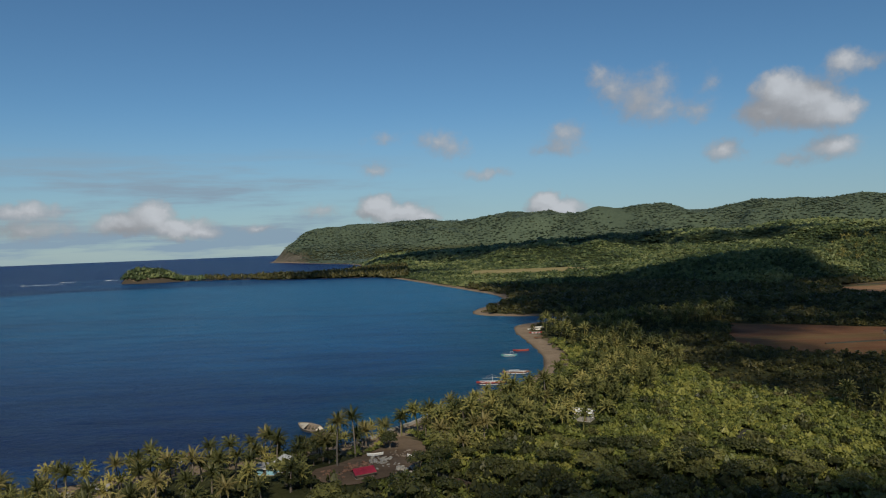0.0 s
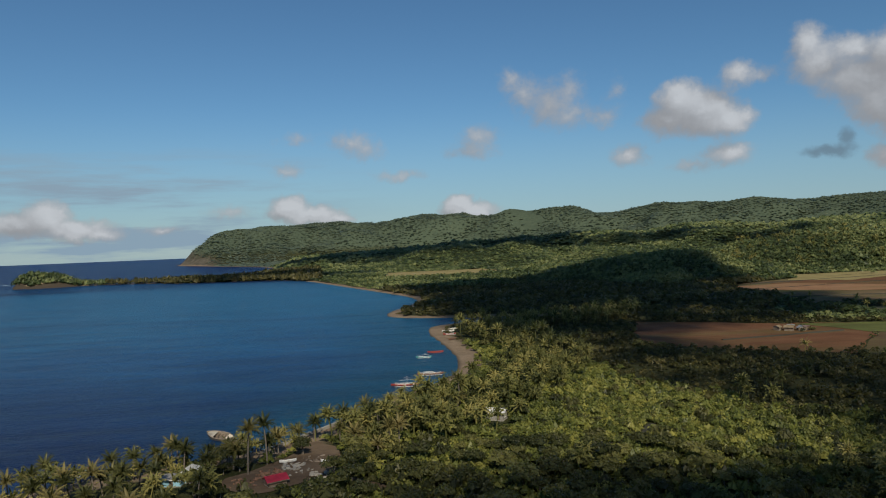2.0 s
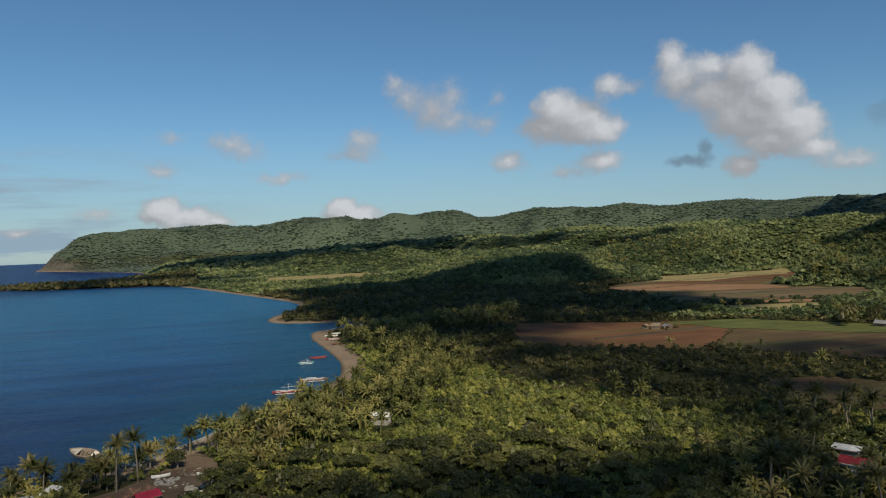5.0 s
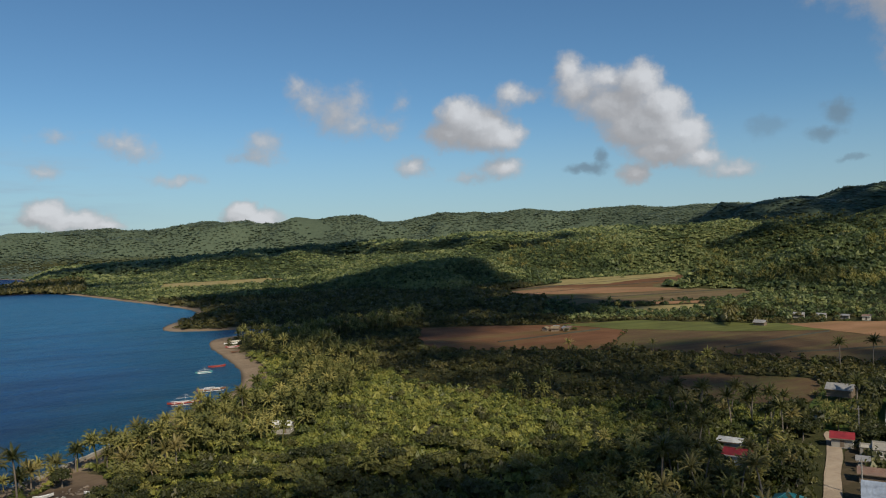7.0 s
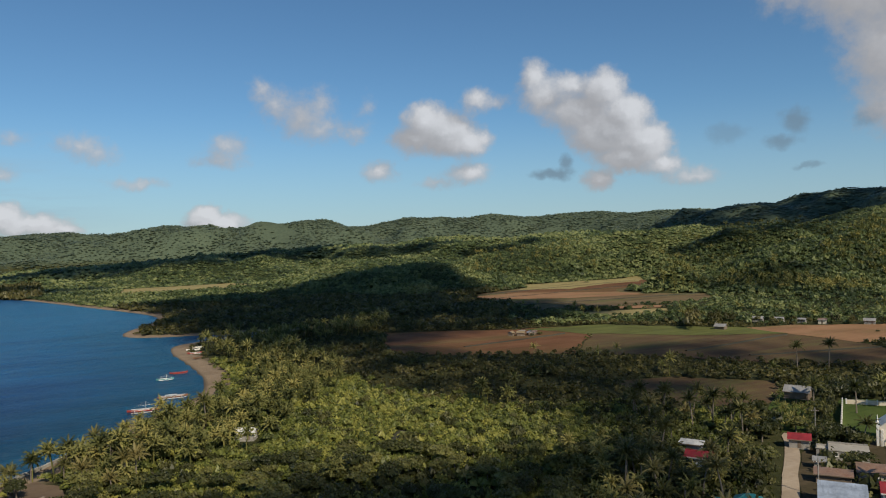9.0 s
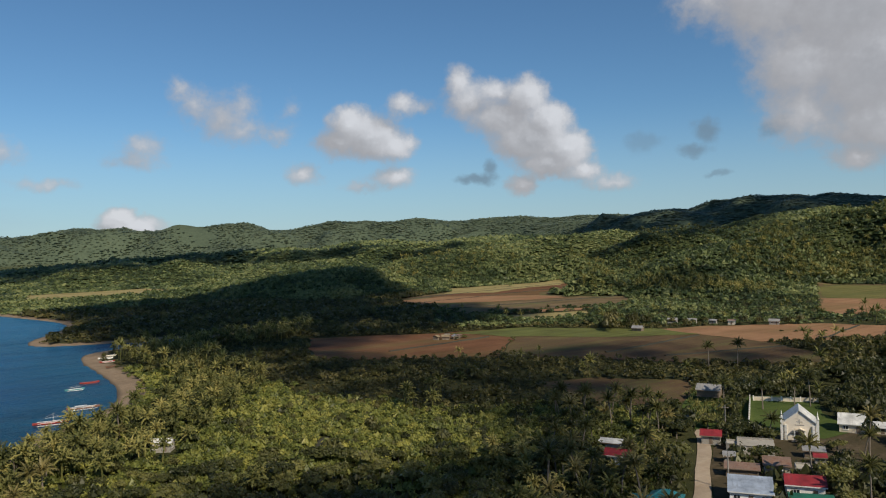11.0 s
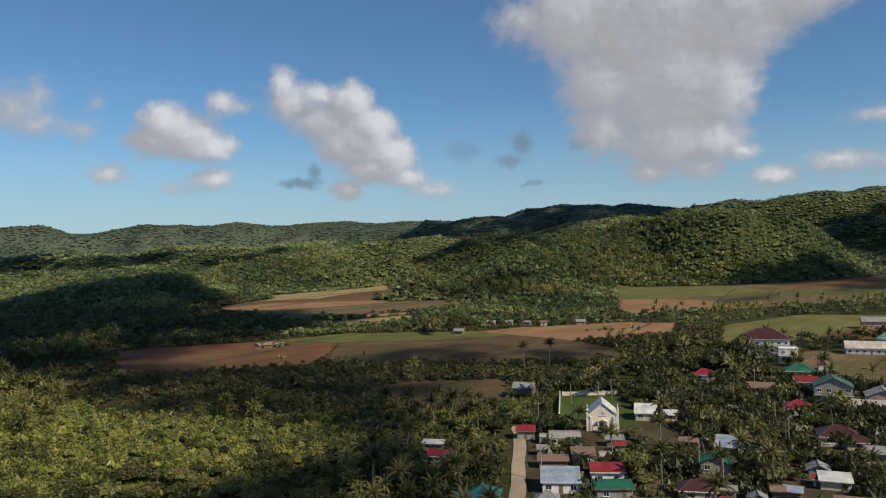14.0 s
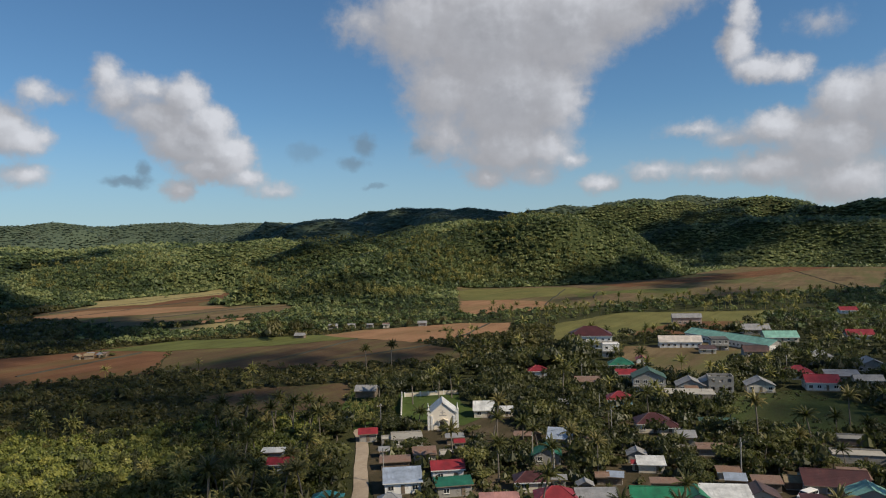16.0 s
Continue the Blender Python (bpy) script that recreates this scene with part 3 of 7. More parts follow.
def surface(x, y):
    """The height of the ground sheet itself, between its corners."""
    B, R, Z = GRID["bearings"], GRID["rings"], GRID["z"]
    az = np.degrees(np.arctan2(x, y))
    az = np.where(az < B[0], az + 360, az)
    d = np.hypot(x, y)
    i = np.clip(np.searchsorted(R, d) - 1, 0, len(R) - 2)
    j = np.clip(np.searchsorted(B, az) - 1, 0, len(B) - 2)
    u = np.clip((d - R[i]) / (R[i + 1] - R[i]), 0, 1)
    v = np.clip((az - B[j]) / (B[j + 1] - B[j]), 0, 1)
    return (Z[i, j] * (1 - v) + Z[i, j + 1] * v) * (1 - u) + (Z[i + 1, j] * (1 - v) + Z[i + 1, j + 1] * v) * u


def make_ground():
    bearings = np.concatenate([np.arange(-44, 104, 0.42), np.arange(104, 316, 4.0)])
    rings = np.concatenate([[0.5, 15, 30, 45], np.geomspace(60, 4990, 255)])
    x, y, f = polar_sheet(bearings, rings)
    sd = coast_distance(x, y)
    z = height(x, y, sd)
    GRID["bearings"], GRID["rings"], GRID["z"] = bearings, rings, z.reshape(len(rings), len(bearings))
    me = mesh_of("ground", np.stack([x, y, z], 1), f, True)
    attribute(me, "coast", sd)
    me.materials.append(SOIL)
    tagged(new("ground", me), "green coastal lowland rising to wooded hills", "ground", kind="structure")
    bearings = np.concatenate([np.arange(-44, 24, 0.8), np.arange(24, 316, 4.0)])
    rings = np.concatenate([[0.5, 60], np.geomspace(120, 4990, 130)])
    x, y, f = polar_sheet(bearings, rings)
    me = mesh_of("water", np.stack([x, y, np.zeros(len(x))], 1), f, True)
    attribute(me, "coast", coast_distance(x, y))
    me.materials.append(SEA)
    tagged(new("water", me), "calm deep blue sea with turquoise shallows near the shore", "sea", kind="structure")


make_ground()


def draped(name, outline, mat, lift, label, category, cell=9.0, kind="structure", ragged=4.0, corners=1):
    """A patch of ground cover that follows the land, its rim a little uneven."""
    o = rounded(outline, corners)
    seg = []
    for a, b in zip(o, np.roll(o, -1, 0)):
        k = max(1, int(np.hypot(*(b - a)) / cell))
        for i in range(k):
            seg.append(a + (b - a) * i / k)
    seg = np.array(seg)
    seg += (np.stack([fbm(seg[:, 0], seg[:, 1], 14, 2, 1), fbm(seg[:, 0], seg[:, 1], 14, 2, 2)], 1) - 0.5) * 2 * ragged
    bm = bmesh.new()
    vs = [bm.verts.new((px, py, 0)) for px, py in seg]
    face = bm.faces.new(vs)
    x0, y0 = seg.min(0)
    x1, y1 = seg.max(0)
    for axis, lo, hi in ((0, x0, x1), (1, y0, y1)):
        for c in np.arange(lo + cell, hi, cell * 2):
            co, no = (c, 0, 0) if axis == 0 else (0, c, 0), (1, 0, 0) if axis == 0 else (0, 1, 0)
            bmesh.ops.bisect_plane(bm, geom=bm.verts[:] + bm.edges[:] + bm.faces[:], plane_co=co, plane_no=no)
    bmesh.ops.triangulate(bm, faces=bm.faces[:])
    vv = list(bm.verts)
    hz = surface(np.array([v.co.x for v in vv]), np.array([v.co.y for v in vv]))
    for v, z in zip(vv, hz):
        v.co.z = z + lift
    bmesh.ops.recalc_face_normals(bm, faces=bm.faces[:])
    me = bpy.data.meshes.new(name)
    bm.to_mesh(me)
    bm.free()
    if len(me.polygons) and me.polygons[0].normal.z < 0:
        me.flip_normals()
    me.materials.append(mat)
    return tagged(new(name, me), label, category, kind=kind)


RED_SOIL = field_material("red_ploughed_soil", (0.085, 0.038, 0.019), (0.135, 0.064, 0.032), (0.19, 0.10, 0.052), 0.9, 0.35)
ORANGE = field_material("dry_stubble", (0.18, 0.095, 0.05), (0.26, 0.145, 0.078), (0.33, 0.20, 0.11), 0.9, 0.3)
STRAW = field_material("straw_and_grass", (0.17, 0.14, 0.055), (0.27, 0.22, 0.095), (0.34, 0.28, 0.13), 0.9)
STRAWGREEN = field_material("mixed_grass", (0.085, 0.076, 0.026), (0.140, 0.130, 0.044), (0.19, 0.18, 0.06), 0.9, 0.6)
OLIVE = field_material("grazed_field", (0.085, 0.058, 0.030), (0.138, 0.098, 0.052), (0.205, 0.150, 0.082), 0.9, 0.75)
LAWN = field_material("lawn", (0.034, 0.055, 0.013), (0.060, 0.085, 0.020), (0.095, 0.115, 0.032), 0.4)
PASTURE = field_material("grazed_pasture", (0.026, 0.038, 0.011), (0.046, 0.062, 0.018), (0.085, 0.095, 0.034), 0.4, 0.3)
VILLAGE_EARTH = field_material("earth_and_weeds", (0.034, 0.034, 0.016), (0.066, 0.052, 0.030), (0.150, 0.112, 0.075), 0.2)
DIRT = field_material("beaten_earth", (0.20, 0.155, 0.11), (0.34, 0.27, 0.20), (0.46, 0.38, 0.29), 0.2)
YARD = field_material("brown_yard_earth", (0.08, 0.055, 0.038), (0.13, 0.092, 0.062), (0.20, 0.15, 0.105), 0.2)
MUD = field_material("creek_mud", (0.035, 0.034, 0.028), (0.05, 0.05, 0.04), (0.075, 0.07, 0.055), 0.2)

PADDY = field_material("patchy_paddy", (0.060, 0.060, 0.022), (0.100, 0.108, 0.032), (0.155, 0.165, 0.050), 0.9, 0.7)
BROWNFIELD = field_material("fallow_field", (0.060, 0.037, 0.022), (0.100, 0.063, 0.035), (0.135, 0.112, 0.042), 0.9, 0.6)

FIELDS = []


def field(name, outline, mat, lift, label, category="field"):
    FIELDS.append(np.array(outline, float))
    return draped(name, outline, mat, lift, label, category, corners=0)


field("field", [(165, 417), (134, 338), (158, 310), (205, 278), (245, 318), (290, 362), (236, 378)], RED_SOIL, 0.15, "reddish-brown ploughed field beside the mangrove")
field("field", [(207, 279), (250, 216), (290, 160), (318, 186), (333, 222), (338, 292), (316, 322), (288, 361), (246, 318)], BROWNFIELD, 0.16, "fallow brown field with green patches beyond the village")
field("field", [(238, 372), (290, 362), (318, 322), (338, 296), (336, 262), (300, 284), (254, 334)], PADDY, 0.30, "bright green strip along the upper field edge")
field("field", [(338, 294), (333, 222), (352, 200), (385, 188), (435, 210), (420, 245), (370, 285)], ORANGE, 0.22, "pale orange stubble field before a hamlet")
field("field", [(352, 660), (318, 470), (455, 434), (500, 470), (520, 498), (488, 540), (505, 592), (570, 612), (640, 690), (560, 735), (470, 720)], OLIVE, 0.15, "brown harvested paddy at the foot of the hills")
field("field", [(400, 660), (390, 600), (470, 560), (510, 610), (600, 640), (672, 760), (600, 750), (480, 690)], RED_SOIL, 0.30, "reddish strip of the far paddy")
field("field", [(485, 770), (470, 715), (560, 735), (660, 740), (680, 765)], STRAW, 0.35, "yellow-green strip of paddy under the hill")
field("field", [(437, 690), (478, 652), (560, 690), (618, 696), (672, 742), (600, 742), (520, 722), (490, 742)], STRAW, 0.40, "pale grassy strip along the back of the harvested paddy")
field("field", [(345, 592), (401, 548), (479, 526), (486, 580), (413, 645), (350, 640)], ORANGE, 0.40, "pale dry strip along the edge of the harvested paddy")
field("field", [(303, 432), (354, 426), (396, 414), (366, 384), (330, 396)], STRAW, 0.35, "narrow pale strip of grass before a row of trees")
field("field", [(340, 452), (395, 420), (418, 428), (360, 462)], ORANGE, 0.30, "pale strip of stubble by a hedge")
field("field", [(462, 276), (560, 200), (666, 135), (791, -7), (1042, -12), (1300, -20), (1340, 205), (1204, 226), (1000, 232), (950, 252), (815, 326), (745, 432), (640, 372), (518, 299)], OLIVE, 0.15, "wide brown and green farm field under the round hill")
field("field", [(464, 274), (545, 212), (600, 252), (610, 300), (590, 338), (518, 297)], ORANGE, 0.30, "pale dry strip of the wide field")
field("field", [(606, 306), (660, 268), (735, 255), (790, 300), (742, 425), (640, 368), (596, 338)], STRAWGREEN, 0.30, "green strip across the wide field")
field("field", [(640, 240), (705, 226), (716, 197), (716, 160), (800, 172), (748, 232), (694, 262)], PADDY, 0.34, "grassy green patch of the wide field")
field("field", [(800, 240), (960, 150), (1300, 60), (1330, 130), (1120, 175), (950, 230), (830, 290)], RED_SOIL, 0.30, "dark reddish strip of the wide field")
field("field", [(36, 1085), (50, 1270), (225, 1290), (255, 1120), (130, 1080)], STRAW, 0.2, "pale meadow behind the mangrove")
field("field", [(176, 214), (200, 206), (222, 180), (200, 160), (188, 156), (165, 178)], BROWNFIELD, 0.15, "brown scrubby clearing among low bushes")
field("field", [(212, 36), (252, 40), (272, 26), (256, 2), (226, -4), (210, 15)], PASTURE, 0.15, "green pasture between the houses", "pasture")
field("field", [(292, 92), (352, 108), (402, 66), (326, 42), (284, 60)], OLIVE, 0.15, "worn grass school yard", "yard")
field("field", [(352, 150), (440, 180), (520, 160), (560, 60), (430, 70), (400, 110)], STRAWGREEN, 0.15, "green and pale grass plots behind the school", "field")
field("field", [(395, 120), (470, 112), (480, 70), (420, 70)], RED_SOIL, 0.3, "brown dug plot behind the school", "field")
field("field", [(172, 124), (212, 150), (226, 134), (196, 104), (184, 104)], LAWN, 0.18, "mown green lawn round the chapel", "lawn")
field("field", [(196, 160), (216, 172), (206, 152), (176, 128), (168, 134)], LAWN, 0.16, "vegetable plot beside the chapel wall", "garden")
draped("yard", [(96, 62), (118, 92), (165, 128), (212, 108), (222, 60), (212, 34), (214, 2), (236, -20), (170, -40), (120, -20), (100, 20)], VILLAGE_EARTH, 0.1, "trodden earth and weeds between the village houses", "yard", cell=6, ragged=3.0)
draped("road", [(96, 78), (120, 97.5), (155, 123.5), (166, 133), (168, 130.5), (157.4, 121.3), (122.9, 95.3), (98.4, 75.9)], DIRT, 0.2, "pale dirt lane through the village", "lane", cell=3, ragged=1.0)
FIELDS.append(np.array([(90, 73), (120, 99), (167, 135), (171, 128), (125, 91), (100, 70)], float))
draped("yard", [(-30.9, 161.5), (-35.2, 171.1), (-27.3, 175.7), (-20.7, 186.3), (-12.5, 201.5), (-8.2, 198.8), (-4.0, 180.0), (-6.1, 168.2), (-13.0, 162), (-22.7, 158.3)], YARD, 0.2, "bare brown yard by the beach", "yard", cell=2, ragged=4.0)
FIELDS.append(np.array([(-31, 160), (-35, 171), (-27, 175), (-21, 184), (-12, 200), (-9, 198), (-4.5, 180), (-7, 168), (-14, 160)], float))
draped("path", [(-3.4, 166.6), (6, 156), (5, 152.3), (-2.6, 160)], YARD, 0.22, "bare brown path between dark bushes", "path", cell=2, ragged=0.8)
FIELDS.append(np.array([(-4, 167), (6, 157), (5, 150), (-3, 158)], float))
draped("creek", [(52, 168.5), (59, 173), (70.5, 181), (80, 193), (82, 191.5), (73, 179), (60.5, 171), (53, 167)], MUD, 0.15, "muddy tidal creek among mangroves", "creek", cell=3, ragged=1.0)
FIELDS.append(np.array([(51, 168), (59, 173.5), (70, 181.5), (80, 193), (82, 191), (73, 178), (60.5, 170)], float))


def bund(a, b, wide, tall, label):
    """A low earth bank or hedge between plots."""
    a, b = np.array(a, float), np.array(b, float)
    n = max(2, int(np.hypot(*(b - a)) / 5))
    t = np.linspace(0, 1, n + 1)
    c = a + (b - a) * t[:, None]
    side = np.array([-(b - a)[1], (b - a)[0]]) / np.hypot(*(b - a))
    c = c + side * ((fbm(c[:, 0], c[:, 1], 18, 2, 8) - 0.5) * 3)[:, None]
    rows = []
    for off, up in ((-1, -0.2), (-0.5, 0.9), (0, 1), (0.5, 0.9), (1, -0.2)):
        p = c + side * off * wide / 2
        rows.append(np.column_stack([p, height(p[:, 0], p[:, 1]) + 0.2 + tall * up * (0.6 + 0.8 * fbm(p[:, 0], p[:, 1], 4, 2, 4))]))
    v = np.stack(rows, 1).reshape(-1, 3)
    f = [(i * 5 + k, (i + 1) * 5 + k, (i + 1) * 5 + k + 1, i * 5 + k + 1) for i in range(n) for k in range(4)]
    me = mesh_of("bund", v, np.array(f)[:, ::-1])
    me.materials.append(MUD)
    tagged(new("bund", me), label, "bank", kind="structure")


for a, b in (((246, 340), (175, 330)), ((352, 205), (425, 222)), ((330, 520), (520, 500)),
             ((345, 600), (600, 650)), ((380, 660), (640, 720)), ((560, 240), (760, 300)), ((640, 225), (720, 250)), ((800, 20), (1250, 120)),
             ((250, 250), (330, 260)), ((262, 225), (325, 205))):
    bund(a, b, 1.6, 0.5, "low grassy bank between field plots")

# ---- builders ----
SITES = []
WHITE = plain("white_paint", (0.74, 0.72, 0.68), 0.6, 0.08, 1.0, stain=(0.5, 0.46, 0.4))
CREAM = plain("cream_paint", (0.62, 0.54, 0.42), 0.7, 0.12, 1.0, stain=(0.42, 0.36, 0.28))
BLUE = plain("light_blue_paint", (0.28, 0.50, 0.62), 0.6, 0.1, 1.0)
FACADE = plain("cream_white_plaster", (0.74, 0.66, 0.55), 0.7, 0.08, 1.0, stain=(0.58, 0.50, 0.40))
CEMENT = plain("bare_cement", (0.30, 0.28, 0.25), 0.9, 0.22, 1.0, relief=0.01, stain=(0.14, 0.13, 0.11))
PINKWALL = plain("stained_pink_plaster", (0.48, 0.36, 0.29), 0.85, 0.15, 0.6, stain=(0.26, 0.20, 0.16))
WOOD = plain("weathered_boards", (0.16, 0.12, 0.085), 0.85, 0.3, 2.0, relief=0.01)
DARKWOOD = plain("dark_felt_roof", (0.07, 0.065, 0.06), 0.85, 0.3, 1.0)
GLASS = plain("dark_window_glass", (0.02, 0.025, 0.03), 0.12, 0.1, 1.0)
TRIM = plain("white_trim", (0.68, 0.66, 0.62), 0.55, 0.1, 1.0)
CEMENT_ROOF = plain("weathered_cement_roof", (0.36, 0.33, 0.28), 0.9, 0.25, 0.8, stain=(0.17, 0.15, 0.13))
THATCH = plain("nipa_thatch", (0.20, 0.15, 0.09), 0.95, 0.35, 3.0, relief=0.04)
WHITE_ROOF = sheet_metal("white_roof_sheets", (0.62, 0.61, 0.58), 0.14)
RED = sheet_metal("red_roof_sheets", (0.25, 0.022, 0.028), 0.12)
MAROON = sheet_metal("maroon_roof_sheets", (0.068, 0.017, 0.016), 0.12)
PINK = sheet_metal("faded_pink_roof_sheets", (0.45, 0.22, 0.19), 0.15)
PINKWHITE = sheet_metal("pale_pinkish_roof_sheets", (0.56, 0.49, 0.42), 0.06)
GREEN = sheet_metal("green_roof_sheets", (0.02, 0.13, 0.075), 0.06)
DARKGREEN = sheet_metal("dark_green_roof_sheets", (0.05, 0.10, 0.065), 0.12)
BRIGHTGREEN = sheet_metal("bright_green_roof_sheets", (0.02, 0.17, 0.08), 0.06)
MINT = sheet_metal("mint_roof_sheets", (0.22, 0.42, 0.33), 0.10)
TEAL = sheet_metal("turquoise_roof_sheets", (0.035, 0.22, 0.24), 0.10)
PALEBLUE = sheet_metal("pale_blue_roof_sheets", (0.50, 0.62, 0.68), 0.04)
TIN = sheet_metal("weathered_tin", (0.34, 0.33, 0.32), 0.30, 0.5, 0.2)
SILVER = sheet_metal("silvery_tin", (0.42, 0.47, 0.55), 0.08, 0.4, 0.3)
RUST = sheet_metal("rusty_tin", (0.26, 0.17, 0.12), 0.5)
BROWN = sheet_metal("dark_rusted_tin", (0.085, 0.05, 0.042), 0.35)
OXBLOOD = sheet_metal("oxblood_roof_sheets", (0.070, 0.022, 0.020), 0.22)
CRIMSON = sheet_metal("crimson_roof_sheets", (0.34, 0.02, 0.045), 0.06)
METAL = plain("grey_metal", (0.35, 0.35, 0.35), 0.4, 0.1, 1.0, metal=0.6)
RUBBER = plain("rubber", (0.02, 0.02, 0.02), 0.8, 0.1)


def part(name, bm, mat, parent, label=""):
    """Links a bmesh as one mesh object under a thing or a part."""
    bmesh.ops.recalc_face_normals(bm, faces=bm.faces[:])
    me = bpy.data.meshes.new(name)
    bm.to_mesh(me)
    bm.free()
    me.materials.append(mat)
    ob = new(name, me)
    ob.parent = parent
    if label:
        tagged(ob, label)
    return ob


def thing(name, m, label, category, group=""):
    root = new(name, None)
    root.empty_display_size = 0.5
    root.matrix_basis = m
    return tagged(root, label, category, group)


def box(bm, x0, x1, y0, y1, z0, z1, bevel=0.0):
    r = bmesh.ops.create_cube(bm, size=1)
    for v in r["verts"]:
        v.co = Vector((x0 + (v.co.x + 0.5) * (x1 - x0), y0 + (v.co.y + 0.5) * (y1 - y0), z0 + (v.co.z + 0.5) * (z1 - z0)))
    if bevel:
        es = list({e for v in r["verts"] for e in v.link_edges})
        bmesh.ops.bevel(bm, geom=es, offset=bevel, segments=1, affect="EDGES")


def boxed(*spans, bevel=0.0):
    bm = bmesh.new()
    for s in spans:
        box(bm, *s, bevel=bevel)
    return bm


def slab(points, thick):
    """A flat plate: a polygon given from below, thickened upwards."""
    bm = bmesh.new()
    lo = [bm.verts.new(p) for p in points]
    hi = [bm.verts.new((p[0], p[1], p[2] + thick)) for p in points]
    bm.faces.new(lo[::-1])
    bm.faces.new(hi)
    n = len(points)
    for i in range(n):
        bm.faces.new((lo[i], lo[(i + 1) % n], hi[(i + 1) % n], hi[i]))
    return bm


def tube(bm, a, b, r0, r1=None, sides=8):
    a, b = Vector(a), Vector(b)
    r1 = r0 if r1 is None else r1
    q = (b - a).to_track_quat("Z", "Y").to_matrix().to_4x4()
    bmesh.ops.create_cone(bm, cap_ends=True, segments=sides, radius1=r0, radius2=r1, depth=(b - a).length,
                          matrix=Matrix.Translation((a + b) / 2) @ q)


def tubes(*runs, sides=8):
    bm = bmesh.new()
    for a, b, r in runs:
        tube(bm, a, b, r, sides=sides)
    return bm


def ground_z(x, y):
    return float(surface(np.array([x]), np.array([y]))[0])


def window(root, x, y, z, w, h, face):
    """A window on a wall: frame, sill and two dark panes. face: the outward axis."""
    s = 1 if face[0] == "+" else -1
    fw = 0.09

    def span(a0, a1, d0, d1, z0, z1):
        d = sorted((y + s * d0, y + s * d1)) if face[1] == "y" else sorted((x + s * d0, x + s * d1))
        return (x + a0, x + a1, *d, z + z0, z + z1) if face[1] == "y" else (*d, y + a0, y + a1, z + z0, z + z1)

    fr = part("window", boxed(span(-w / 2, w / 2, 0.002, 0.07, h - fw, h), span(-w / 2, w / 2, 0.002, 0.07, 0, fw),
                              span(-w / 2, -w / 2 + fw, 0.002, 0.07, fw, h - fw), span(w / 2 - fw, w / 2, 0.002, 0.07, fw, h - fw),
                              span(-0.04, 0.04, 0.002, 0.06, fw, h - fw)), TRIM, root)
    for a0, a1 in ((-w / 2 + fw, -0.04), (0.04, w / 2 - fw)):
        part("pane", boxed(span(a0, a1, 0.003, 0.025, fw, h - fw)), GLASS, fr)
    part("sill", boxed(span(-w / 2 - 0.1, w / 2 + 0.1, 0.002, 0.16, -0.07, 0)), TRIM, fr)


